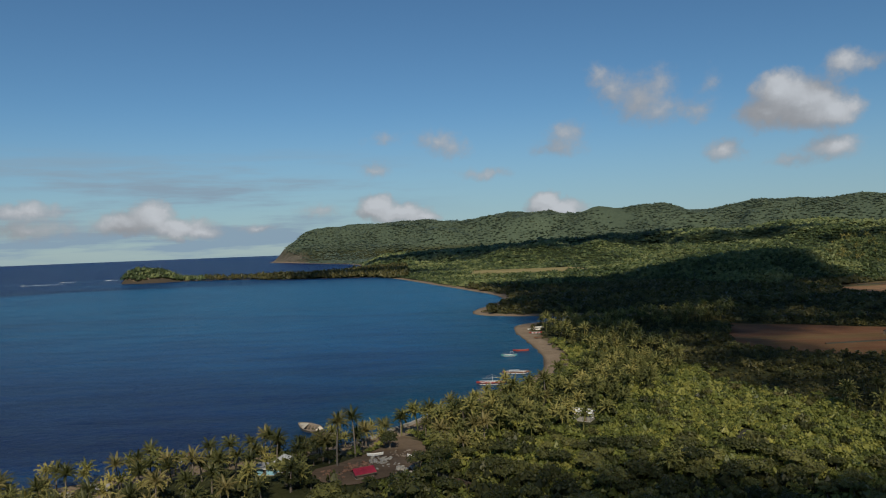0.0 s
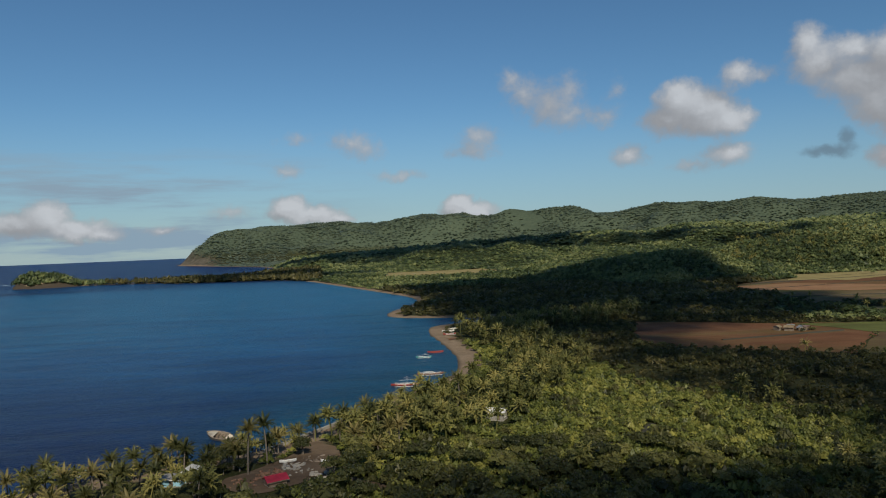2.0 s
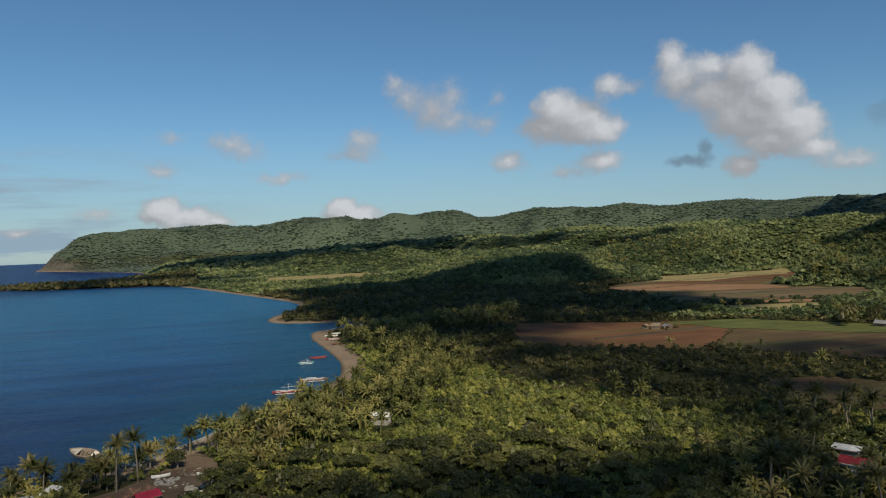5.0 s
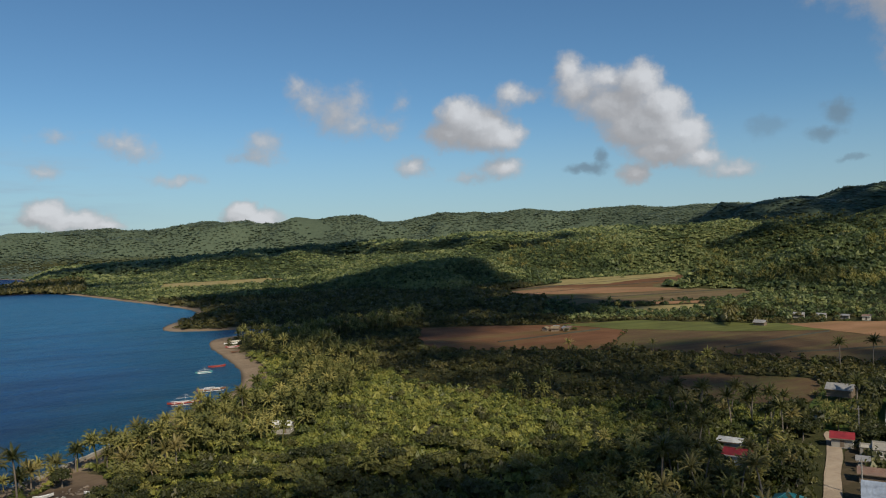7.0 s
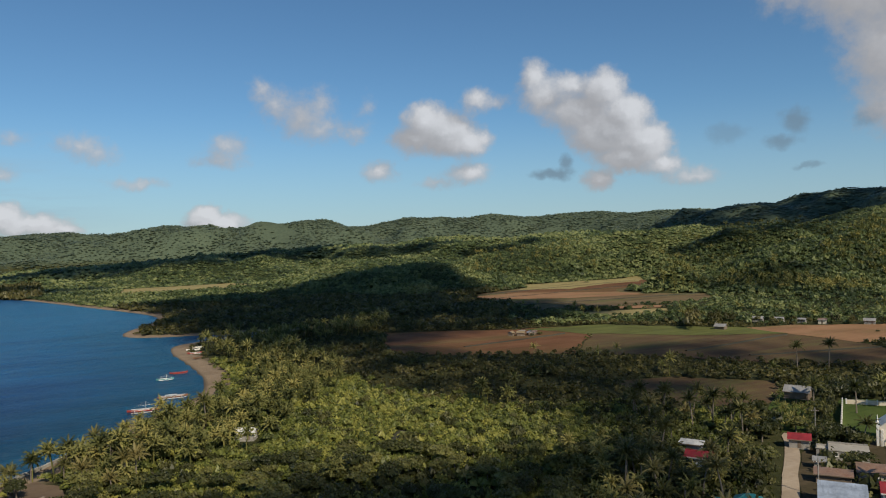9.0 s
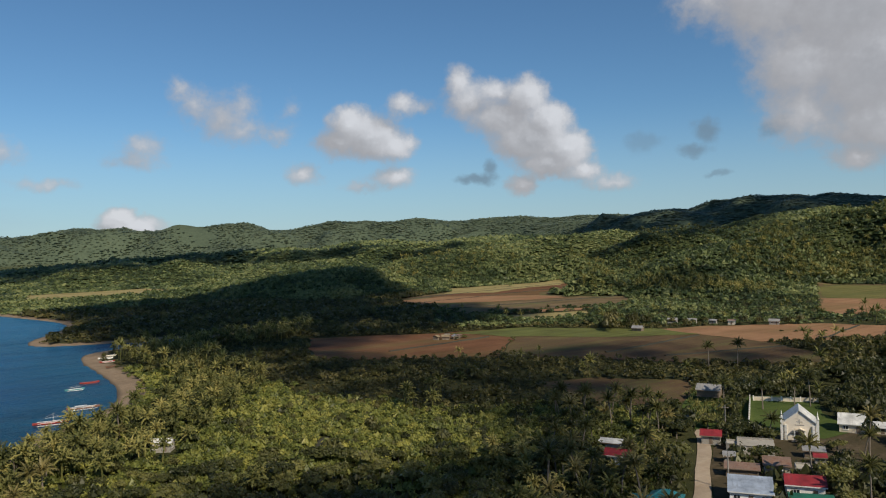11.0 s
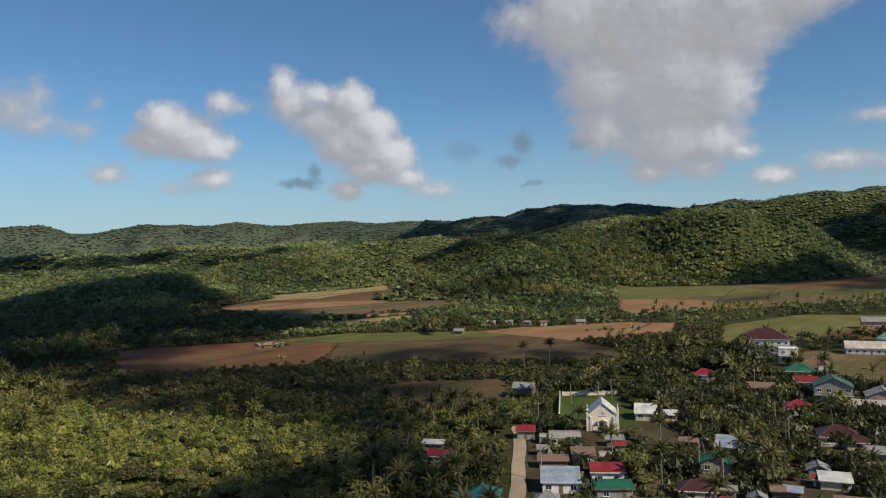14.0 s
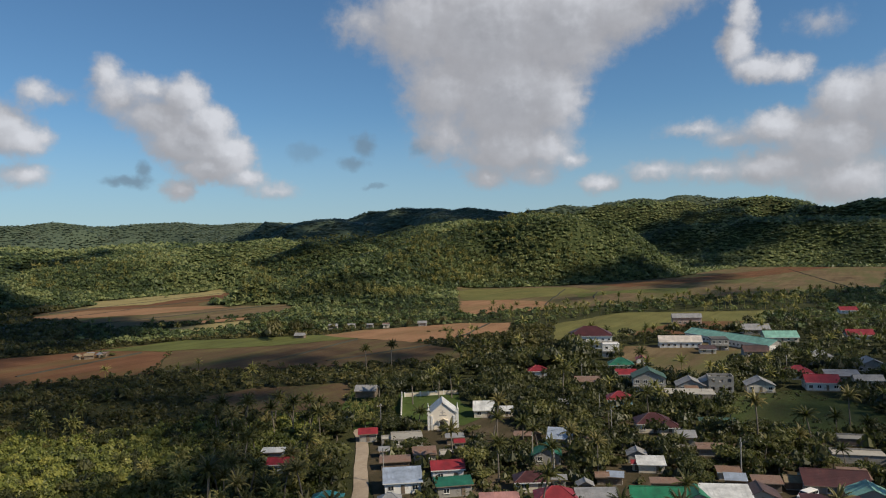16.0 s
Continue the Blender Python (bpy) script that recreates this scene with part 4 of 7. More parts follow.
def roof_parts(root, kind, w, d, h, mat, over=0.45, pitch=0.36, board=None):
    board = board or WOOD
    a, b, t = w / 2 + over, d / 2 + over, 0.09
    if kind == "gable":  # ridge along the width
        rise = b * pitch * 1.25
        r = h + rise
        lo = h - over * 0.3
        part("roof", slab([(-a, -b, lo), (a, -b, lo), (a, 0, r), (-a, 0, r)], t), mat, root)
        part("roof", slab([(a, b, lo), (-a, b, lo), (-a, 0, r), (a, 0, r)], t), mat, root)
        part("ridge_cap", tubes(((-a, 0, r + t), (a, 0, r + t), 0.12)), mat, root)
        for s in (-1, 1):
            part("gable_wall", gable(w, d, h, r - 0.12, 0, s), CEMENT, root)
        part("fascia", boxed((-a, a, -b - 0.05, -b - 0.002, lo - 0.08, lo + 0.14)), board, root)
    elif kind == "gable2":  # ridge along the depth
        rise = a * pitch * 1.2
        r = h + rise
        lo = h - over * 0.3
        part("roof", slab([(-a, -b, lo), (0, -b, r), (0, b, r), (-a, b, lo)], t), mat, root)
        part("roof", slab([(a, -b, lo), (a, b, lo), (0, b, r), (0, -b, r)], t), mat, root)
        part("ridge_cap", tubes(((0, -b, r + t), (0, b, r + t), 0.12)), mat, root)
        for s in (-1, 1):
            part("gable_wall", gable(w, d, h, r - 0.12, 1, s), CEMENT, root)
    elif kind == "hip":
        rise = min(a, b) * pitch * 1.5
        r, lo = h + rise, h - over * 0.3
        k = max(0.0, a - b) if a > b else 0.0
        kk = max(0.0, b - a)
        p, q = (-k, -kk, r), (k, kk, r)
        if a > b:
            part("roof", slab([(-a, -b, lo), (a, -b, lo), q, p], t), mat, root)
            part("roof", slab([(a, b, lo), (-a, b, lo), p, q], t), mat, root)
            part("roof", slab([(-a, b, lo), (-a, -b, lo), p], t), mat, root)
            part("roof", slab([(a, -b, lo), (a, b, lo), q], t), mat, root)
        else:
            part("roof", slab([(-a, -b, lo), (a, -b, lo), p], t), mat, root)
            part("roof", slab([(a, b, lo), (-a, b, lo), q], t), mat, root)
            part("roof", slab([(-a, b, lo), (-a, -b, lo), p, q], t), mat, root)
            part("roof", slab([(a, -b, lo), (a, b, lo), q, p], t), mat, root)
        part("hip_cap", tubes(((-a, -b, lo + t), (p[0], p[1], r + t), 0.1), ((a, -b, lo + t), (q[0] if a > b else p[0], p[1], r + t), 0.1)), mat, root)
        part("fascia", boxed((-a, a, -b - 0.05, -b - 0.002, lo - 0.1, lo + 0.1)), board, root)
    elif kind == "shed":  # falls towards the front
        part("roof", slab([(-a, -b, h + 0.05), (a, -b, h + 0.05), (a, b, h + 0.05 + d * 0.2), (-a, b, h + 0.05 + d * 0.2)], t), mat, root)
        part("rear_wall", boxed((-w / 2, w / 2, d / 2 - 0.15, d / 2, h, h + 0.03 + d * 0.165)), CEMENT, root)
        part("fascia", boxed((-a, a, -b - 0.05, -b - 0.002, h, h + 0.2)), board, root)
    else:
        part("roof", boxed((-w / 2 - 0.15, w / 2 + 0.15, -d / 2 - 0.15, d / 2 + 0.15, h + 0.002, h + 0.18), bevel=0.03), mat, root)
        part("parapet", boxed((-w / 2, w / 2, d / 2 - 0.12, d / 2, h + 0.182, h + 0.6), (-w / 2, -w / 2 + 0.12, -d / 2, d / 2 - 0.12, h + 0.182, h + 0.5)), CEMENT, root)


def gable(w, d, h, r, along, s):
    """A triangle of wall under a gabled roof."""
    bm = bmesh.new()
    for _ in (0,):
        if along == 0:
            tri = [(s * w / 2, -d / 2, h), (s * w / 2, d / 2, h), (s * w / 2, 0, r - 0.1)]
            sh = Vector((-s * 0.14, 0, 0))
        else:
            tri = [(-w / 2, s * d / 2, h), (w / 2, s * d / 2, h), (0, s * d / 2, r - 0.1)]
            sh = Vector((0, -s * 0.14, 0))
        o = [bm.verts.new(p) for p in tri]
        i = [bm.verts.new(Vector(p) + sh) for p in tri]
        bm.faces.new(o)
        bm.faces.new(i[::-1])
        for k in range(3):
            bm.faces.new((o[k], o[(k + 1) % 3], i[(k + 1) % 3], i[k]))
    return bm


def house(kind, x, y, w, d, h, roof, roof_mat, wall_mat, turn, label):
    """A village house: walls, roof, door and windows; its front faces -y before the turn."""
    SITES.append((x, y, 0.5 * math.hypot(w, d) + 0.6))
    z = ground_z(x, y)
    category = {"shed": "shed", "hut": "hut", "kiosk": "kiosk", "warehouse": "warehouse", "school_building": "school"}.get(kind, "house")
    root = thing(kind, pose(x, y, z, 0, 0, turn), label, category)
    base = 0.0
    if kind == "stilt_house":
        base = 1.8
        for px in (-w / 2 + 0.2, 0, w / 2 - 0.2):
            for py in (-d / 2 + 0.2, d / 2 - 0.2):
                part("post", tubes(((px, py, -0.1), (px, py, base), 0.1)), WOOD, root)
        part("floor_deck", boxed((-w / 2 - 0.2, w / 2 + 0.2, -d / 2 - 0.5, d / 2, base, base + 0.12)), WOOD, root)
        part("ladder", tubes(((-0.3, -d / 2 - 1.4, 0), (-0.3, -d / 2 - 0.5, base), 0.04), ((0.3, -d / 2 - 1.4, 0), (0.3, -d / 2 - 0.5, base), 0.04)), WOOD, root)
        base += 0.122
    h2 = h + base
    part("wall", boxed((-w / 2, w / 2, -d / 2, d / 2, base - (0.1 if base == 0 else 0), h2)), wall_mat, root)
    if base == 0:
        part("plinth", boxed((-w / 2 - 0.06, w / 2 + 0.06, -d / 2 - 0.06, d / 2 + 0.06, -0.12, 0.25)), CEMENT, root)
    storeys = 2 if h > 5 else 1
    for s in range(storeys):
        zs = base + s * h / storeys
        n = max(1, int(w / 2.6))
        for i in range(n):
            px = (i + 0.5) / n * w - w / 2
            if s == 0 and i == n // 2:
                dr = part("door", boxed((px - 0.42, px + 0.42, -d / 2 - 0.06, -d / 2 - 0.002, base + 0.26, base + min(2.1, h - 0.2)), bevel=0.01), WOOD, root)
                part("handle", boxed((px + 0.28, px + 0.34, -d / 2 - 0.11, -d / 2 - 0.062, base + 1.1, base + 1.2)), METAL, dr)
            elif h > 2.1:
                window(root, px, -d / 2, zs + 0.95, min(1.3, w / n * 0.6), min(1.1, h / storeys - 1.2), "-y")
        m = max(1, int(d / 3.2))
        for i in range(m):
            py = (i + 0.5) / m * d - d / 2
            if h > 2.1 and d > 2.5:
                window(root, w / 2, py, zs + 0.95, min(1.2, d / m * 0.5), min(1.1, h / storeys - 1.2), "+x")
                window(root, -w / 2, py, zs + 0.95, min(1.2, d / m * 0.5), min(1.1, h / storeys - 1.2), "-x")
    if storeys == 2:
        part("balcony_slab", boxed((-w / 2, w / 2, -d / 2 - 1.0, -d / 2 - 0.002, h / 2 - 0.1, h / 2 + 0.08)), CEMENT, root)
        part("railing", boxed((-w / 2, w / 2, -d / 2 - 1.0, -d / 2 - 0.94, h / 2 + 0.85, h / 2 + 0.92), *[(px, px + 0.06, -d / 2 - 1.0, -d / 2 - 0.94, h / 2 + 0.08, h / 2 + 0.85) for px in np.linspace(-w / 2, w / 2 - 0.06, 9)]), TRIM, root)
    roof_parts(root, roof, w, d, h2, roof_mat, board=TRIM if wall_mat in (WHITE, CREAM, BLUE) else WOOD)
    return root

# the houses: kind, place, width, depth, wall height, roof, materials, turn
house("school_building", 377.3, 62.1, 58.0, 9.5, 3.4, "gable", MINT, WHITE, -128.7, "long school wing with a mint green roof")
house("shed", 141.3, 100.5, 6.7, 3.0, 1.9, "shed", RUST, WOOD, -54, "rusty brown lean-to behind the tin-roofed house")
house("shed", 147.7, 108.4, 2.1, 2.1, 1.8, "shed", TIN, CEMENT, -54, "small grey tin-roofed outhouse")
house("shed", 122.6, 73.7, 5.6, 2.2, 1.7, "shed", RUST, WOOD, -50, "low rusty shed before the green-roofed house")
house("shed", 175.4, 82.4, 4.2, 2.5, 1.9, "shed", RUST, WOOD, -66, "brown rusty shed under garden trees")
house("shed", 178.8, 80.0, 2.5, 2.0, 1.9, "gable2", THATCH, WOOD, -66, "little thatched hut beside a garden")
house("shed", 146.3, 60.4, 2.7, 1.9, 1.8, "shed", TIN, CEMENT, -64, "small cement outhouse with a tin lid")
house("shed", 145.6, 54.2, 2.9, 2.3, 1.8, "gable2", TIN, WOOD, -64, "small grey board hut among shrubs")
house("house", 190.9, 43.3, 4.5, 4.1, 2.2, "shed", TIN, CEMENT, -70, "grey house under palms with a dull roof")
house("shed", 184.1, 35.9, 5.9, 3.0, 1.8, "shed", RUST, CEMENT, -70, "rusty-roofed shed among dark trees")
house("shed", 163.2, 20.7, 5.2, 3.1, 1.9, "shed", RUST, WOOD, -72, "patched rusty shelter by the road")
house("shed", 167.0, 15.9, 3.6, 2.9, 1.8, "gable", THATCH, WOOD, -72, "brown thatched hut by the road")
house("shed", 211.9, 39.3, 9.3, 2.3, 1.8, "shed", DARKGREEN, CEMENT, -70, "long low pen with a dark green roof")
house("house", 296.8, 11.6, 10.7, 6.4, 2.2, "shed", TIN, CEMENT, -74, "grey tin-roofed house by large trees")
house("house", 291.9, 3.5, 8.8, 5.3, 2.2, "gable", TIN, CREAM, -74, "weathered house behind large trees")
house("shed", 252.8, 54.9, 3.7, 3.0, 2.0, "shed", RUST, CEMENT, -70, "rust-roofed kitchen beside a grey house")
house("shed", 152.4, 52.8, 2.3, 1.9, 1.8, "gable", RUST, WOOD, -64, "brown board hut with rusted sheets")
house("house", 197.5, 106.0, 5.9, 7.7, 2.5, "gable", WHITE_ROOF, CREAM, -62, "cream bungalow with a white gabled roof")
house("shed", 200.0, 99.3, 3.5, 3.5, 1.8, "shed", WHITE_ROOF, CREAM, -62, "low white-roofed annex beside the bungalow")
house("house", 159.8, 109.7, 8.4, 6.3, 2.2, "flat", CEMENT_ROOF, CEMENT, -54, "grey low house with a flat weathered roof")
house("shed", 156.7, 114.4, 2.2, 2.2, 1.9, "flat", CEMENT_ROOF, CEMENT, -54, "small grey block annex")
house("shed", 166.2, 98.4, 4.3, 2.6, 1.8, "shed", TIN, WOOD, -54, "lean-to with a dull tin roof")
house("house", 149.0, 97.0, 5.1, 4.1, 2.2, "shed", RUST, CEMENT, -54, "grey house with a rusty brown tin roof")
house("house", 151.3, 92.1, 3.3, 3.0, 2.1, "flat", CEMENT_ROOF, CEMENT, -54, "grey house with a pale flat roof")
house("shed", 162.3, 94.7, 2.2, 1.7, 1.9, "gable", RED, CEMENT, -54, "small hut with a red roof")
house("house", 140.2, 85.2, 7.0, 4.9, 2.9, "gable", RED, WHITE, -54, "white house with a bright red gabled roof")
house("house", 131.9, 78.7, 7.3, 3.6, 2.4, "shed", GREEN, CEMENT, -50, "house with a dark green tin roof")
house("house", 129.5, 90.3, 7.8, 6.6, 2.5, "shed", SILVER, WHITE, -54, "large house under a silvery tin roof")
house("house", 158.3, 121.5, 4.6, 3.7, 2.4, "gable", RED, CEMENT, -54, "small house with a red roof beside the lane")
house("house", 113.0, 97.8, 5.8, 4.6, 2.2, "hip", TEAL, WOOD, -59, "low house with a turquoise roof")
house("shed", 108.2, 98.8, 4.2, 3.4, 2.2, "gable", TEAL, WOOD, -59, "hut with a turquoise roof among palms")
house("house", 118.4, 85.9, 4.2, 3.4, 2.2, "hip", TIN, CEMENT, -54, "small house with a grey hipped tin roof")
house("house", 126.6, 123.8, 5.3, 3.7, 2.5, "gable", RED, WHITE, -60, "white house with a red roof among palms")
house("shed", 131.4, 130.9, 5.1, 2.5, 2.9, "shed", WHITE_ROOF, CEMENT, -60, "shed with a white tin roof behind palms")
house("stilt_house", 199.8, 153.4, 6.9, 5.5, 2.0, "gable", TIN, WOOD, -64, "dark wooden house on stilts with a pale tin roof")
house("house", 161.6, 69.8, 6.5, 5.2, 2.4, "gable2", GREEN, CEMENT, -66, "house with a green metal roof under trees")
house("house", 176.4, 72.2, 6.0, 6.6, 2.4, "shed", SILVER, CEMENT, -72, "long house with a blue-grey tin roof")
house("shed", 178.2, 64.4, 4.6, 2.8, 1.8, "shed", RUST, WOOD, -74, "rusty lean-to behind trees")
house("house", 201.4, 54.6, 9.2, 7.4, 2.7, "hip", MAROON, CREAM, -66, "cream house with a dark maroon hipped roof")
house("house", 199.0, 49.6, 5.0, 4.5, 2.4, "hip", MAROON, CREAM, -66, "smaller wing with a dark maroon roof")
house("house", 226.9, 72.0, 7.5, 6.7, 2.7, "hip", RED, BLUE, -69, "light blue house with a red hipped roof")
house("shed", 216.9, 87.2, 3.7, 3.3, 1.8, "gable", TIN, CEMENT, -72, "small grey hut under trees")
house("house", 252.3, 69.5, 10.8, 8.7, 5.6, "gable2", DARKGREEN, CEMENT, -70, "two-storey grey house with a dark green roof")
house("house", 171.5, 50.6, 4.1, 3.7, 2.0, "gable2", TIN, CEMENT, -69, "small house with a grey gabled tin roof")
house("house", 165.5, 45.6, 5.7, 4.0, 2.0, "shed", WHITE_ROOF, CREAM, -69, "low house with a white tin roof")
house("shed", 164.6, 48.7, 1.7, 1.4, 1.8, "gable", RED, CREAM, -69, "tiny hut with a red roof")
house("shed", 153.6, 50.2, 3.0, 2.4, 1.7, "shed", SILVER, WOOD, -74, "lean-to with a blue-grey tin roof")
house("house", 141.9, 65.1, 6.9, 4.8, 2.5, "hip", MAROON, CREAM, -60, "pale house with a dark red roof")
house("house", 133.7, 55.9, 8.0, 6.4, 2.7, "hip", RED, WHITE, -62, "house with a wide bright red hipped roof")
house("house", 129.0, 66.3, 7.3, 2.9, 2.0, "shed", PINK, CREAM, -58, "long low house with a faded pink roof")
house("house", 137.4, 48.7, 7.7, 4.6, 2.4, "shed", TIN, CEMENT, -62, "house with a grey tin roof")
house("house", 142.9, 38.1, 10.3, 7.2, 2.5, "gable", BRIGHTGREEN, WHITE, -68, "wide house with a bright green metal roof")
house("house", 146.9, 31.5, 4.9, 5.4, 2.5, "gable2", BRIGHTGREEN, WHITE, -68, "house with a bright green gabled roof")
house("house", 148.9, 26.3, 8.8, 6.2, 2.4, "shed", WHITE_ROOF, WHITE, -68, "house with a wide white tin roof")
house("shed", 154.4, 39.3, 6.0, 2.1, 1.7, "shed", RUST, WOOD, -68, "shed roofed with red rusty sheets")
house("shed", 162.5, 26.8, 3.8, 3.0, 1.8, "shed", SILVER, WOOD, -74, "small shed with a silvery tin roof")
house("house", 259.0, 56.9, 9.1, 7.3, 2.5, "gable2", TIN, CEMENT, -70, "grey house with a dull gabled tin roof")
house("house", 264.4, 51.5, 8.1, 7.3, 2.5, "gable2", TIN, CEMENT, -70, "grey house with weathered tin sheets")
house("house", 267.9, 35.6, 8.9, 7.1, 2.5, "gable2", TIN, CREAM, -72, "house with a pale tin gabled roof")
house("house", 279.1, 17.4, 10.4, 8.3, 2.9, "gable", RED, WHITE, -74, "white house with a red roof and white fascia")
house("house", 297.2, 26.1, 9.4, 7.5, 2.5, "hip", RED, CREAM, -74, "house with a red hipped roof by trees")
house("shed", 208.0, 6.0, 7.5, 3.4, 1.8, "flat", CEMENT_ROOF, WOOD, -76, "open shed under loose weathered sheets")
house("house", 192.9, 4.9, 11.4, 4.0, 2.0, "flat", CEMENT_ROOF, CEMENT, -74, "long low house with a weathered flat roof")
house("house", 168.5, 8.7, 12.0, 8.4, 2.4, "gable", OXBLOOD, CEMENT, -74, "wide house with a dark oxblood tin roof")
house("house", 173.8, 5.0, 5.0, 4.5, 2.2, "shed", RUST, CEMENT, -74, "small house with a rusty roof")
house("house", 162.1, 2.1, 7.6, 5.4, 2.4, "gable2", MINT, WHITE, -76, "house with a mint green metal roof")
house("house", 153.6, 20.9, 6.9, 5.5, 2.2, "gable2", BROWN, WOOD, -70, "house with a dark brown rusted roof")
house("kiosk", 167.3, 29.0, 4.4, 2.6, 1.8, "shed", RUST, CREAM, -70, "roadside kiosk with a rusty roof")
house("house", 153.0, 8.0, 9.9, 4.9, 2.2, "shed", OXBLOOD, CEMENT, -74, "house with a dark red-brown tin roof")
house("house", 346.7, 124.2, 20.5, 14.3, 6.6, "hip", MAROON, WHITE, -68, "white hall with a dark maroon roof")
house("house", 321.6, 105.6, 7.5, 6.0, 6.0, "flat", WHITE, WHITE, -68, "plain white two-storey block")
house("house", 291.9, 91.7, 9.6, 7.7, 2.4, "hip", GREEN, CREAM, -68, "house with a green hipped roof")
house("house", 270.8, 83.2, 7.3, 5.9, 2.4, "gable", RED, WHITE, -68, "house with a red gabled roof")
house("shed", 309.4, 87.9, 4.6, 4.2, 2.0, "gable2", RED, WHITE, -68, "small white hut with a red roof")
house("school_building", 362.9, 84.1, 19.7, 9.9, 3.0, "gable", PINKWHITE, WHITE, -70, "long school building with a pale pinkish roof")
house("house", 345.9, 67.7, 6.9, 5.5, 2.2, "shed", BROWN, CREAM, -70, "small school outbuilding with a brown roof")
house("house", 358.6, 65.0, 7.9, 7.1, 5.4, "flat", DARKWOOD, CEMENT, -70, "dark grey two-storey concrete block")
house("warehouse", 459.8, 102.0, 16.9, 8.5, 4.4, "gable", TIN, PINKWALL, -70, "old warehouse with stained pinkish walls")
house("house", 426.1, 58.1, 13.6, 10.9, 2.5, "gable", TIN, CEMENT, -70, "grey tin-roofed house among trees")
house("house", 398.4, 42.8, 15.5, 10.8, 2.5, "gable", MINT, CREAM, -70, "house with a pale mint roof")
house("house", 345.9, 47.4, 10.0, 8.0, 2.5, "gable", BROWN, CEMENT, -70, "brown-roofed house standing among trees")
house("house", 264.6, 117.1, 7.5, 6.0, 2.5, "hip", RED, WHITE, -64, "white house with a red roof under trees")
house("house", 251.1, 91.2, 8.8, 5.3, 2.4, "shed", RUST, CEMENT, -66, "low house with a rusty tin roof")
house("house", 549.1, 17.2, 10.3, 8.2, 2.5, "gable", RED, WHITE, -74, "small distant house with a red roof")
house("house", 418.1, 8.4, 12.0, 9.6, 2.5, "gable", RED, WHITE, -74, "distant house with a red roof")
house("house", 322.1, 3.0, 11.5, 9.2, 2.5, "gable2", TIN, CEMENT, -74, "distant tin-roofed house in trees")
house("house", 342.0, 21.6, 8.4, 6.7, 2.5, "hip", TIN, CREAM, -74, "tin-roofed house among trees")
house("hut", 369.8, 310.2, 5.6, 4.5, 2.0, "gable", TIN, CEMENT, -59, "small grey hut at the field edge")
house("hut", 376.0, 299.9, 4.9, 3.9, 2.0, "gable", TIN, CEMENT, -63, "small grey block hut at the field edge")
house("hut", 382.3, 289.2, 4.2, 3.3, 2.0, "shed", TIN, CEMENT, -66, "small grey hut by trees")
house("hut", 385.6, 278.2, 4.1, 3.3, 2.4, "shed", RUST, CREAM, -62, "small cream hut by trees")
house("hut", 401.5, 260.0, 5.5, 4.4, 2.2, "gable", TIN, CEMENT, -62, "small grey block hut by trees")
house("hut", 323.9, 297.4, 5.7, 4.6, 2.0, "gable", TIN, WOOD, -68, "small farm hut with a grey roof")
house("hut", 222.4, 350.2, 4.2, 3.4, 1.9, "gable", THATCH, WOOD, -40, "brown field hut with a patched thatch roof")
house("hut", 227.8, 348.4, 3.4, 2.8, 1.7, "gable2", TIN, WOOD, -12, "small field shelter with grey tin sheets")
house("hut", 231.4, 350.6, 3.0, 2.4, 1.6, "shed", RUST, WOOD, -70, "small shelter with rusty sheets")
house("hut", 218.0, 353.4, 3.2, 2.6, 1.8, "gable2", THATCH, WOOD, -62, "thatched wooden shelter in a field")
house("hut", 225.6, 353.8, 3.0, 2.4, 2.0, "shed", TIN, WOOD, -30, "grey lean-to behind the field hut")
house("hut", 39.1, 208.9, 5.4, 3.8, 2.2, "gable", WHITE_ROOF, CEMENT, -30, "pale hut with a white tin roof among palms")
house("beach_house", -39.7, 171.3, 3.3, 3.0, 2.9, "hip", WHITE_ROOF, BLUE, -7, "small blue beach house with a pale roof")
house("beach_house", -43.6, 169.1, 4.3, 2.6, 1.7, "shed", TIN, BLUE, -6, "low blue-walled shelter with a tin roof")
house("beach_house", -78.0, 157.9, 4.3, 3.4, 1.8, "gable", TIN, WOOD, 1, "beach hut with a grey roof under palms")
house("beach_house", -83.5, 153.0, 3.3, 2.6, 1.8, "gable", TIN, WOOD, 4, "small beach hut with a pale roof under palms")
house("beach_house", -20.2, 164.4, 4.3, 3.0, 1.3, "gable", CRIMSON, WOOD, 27, "low shelter with a crimson roof")


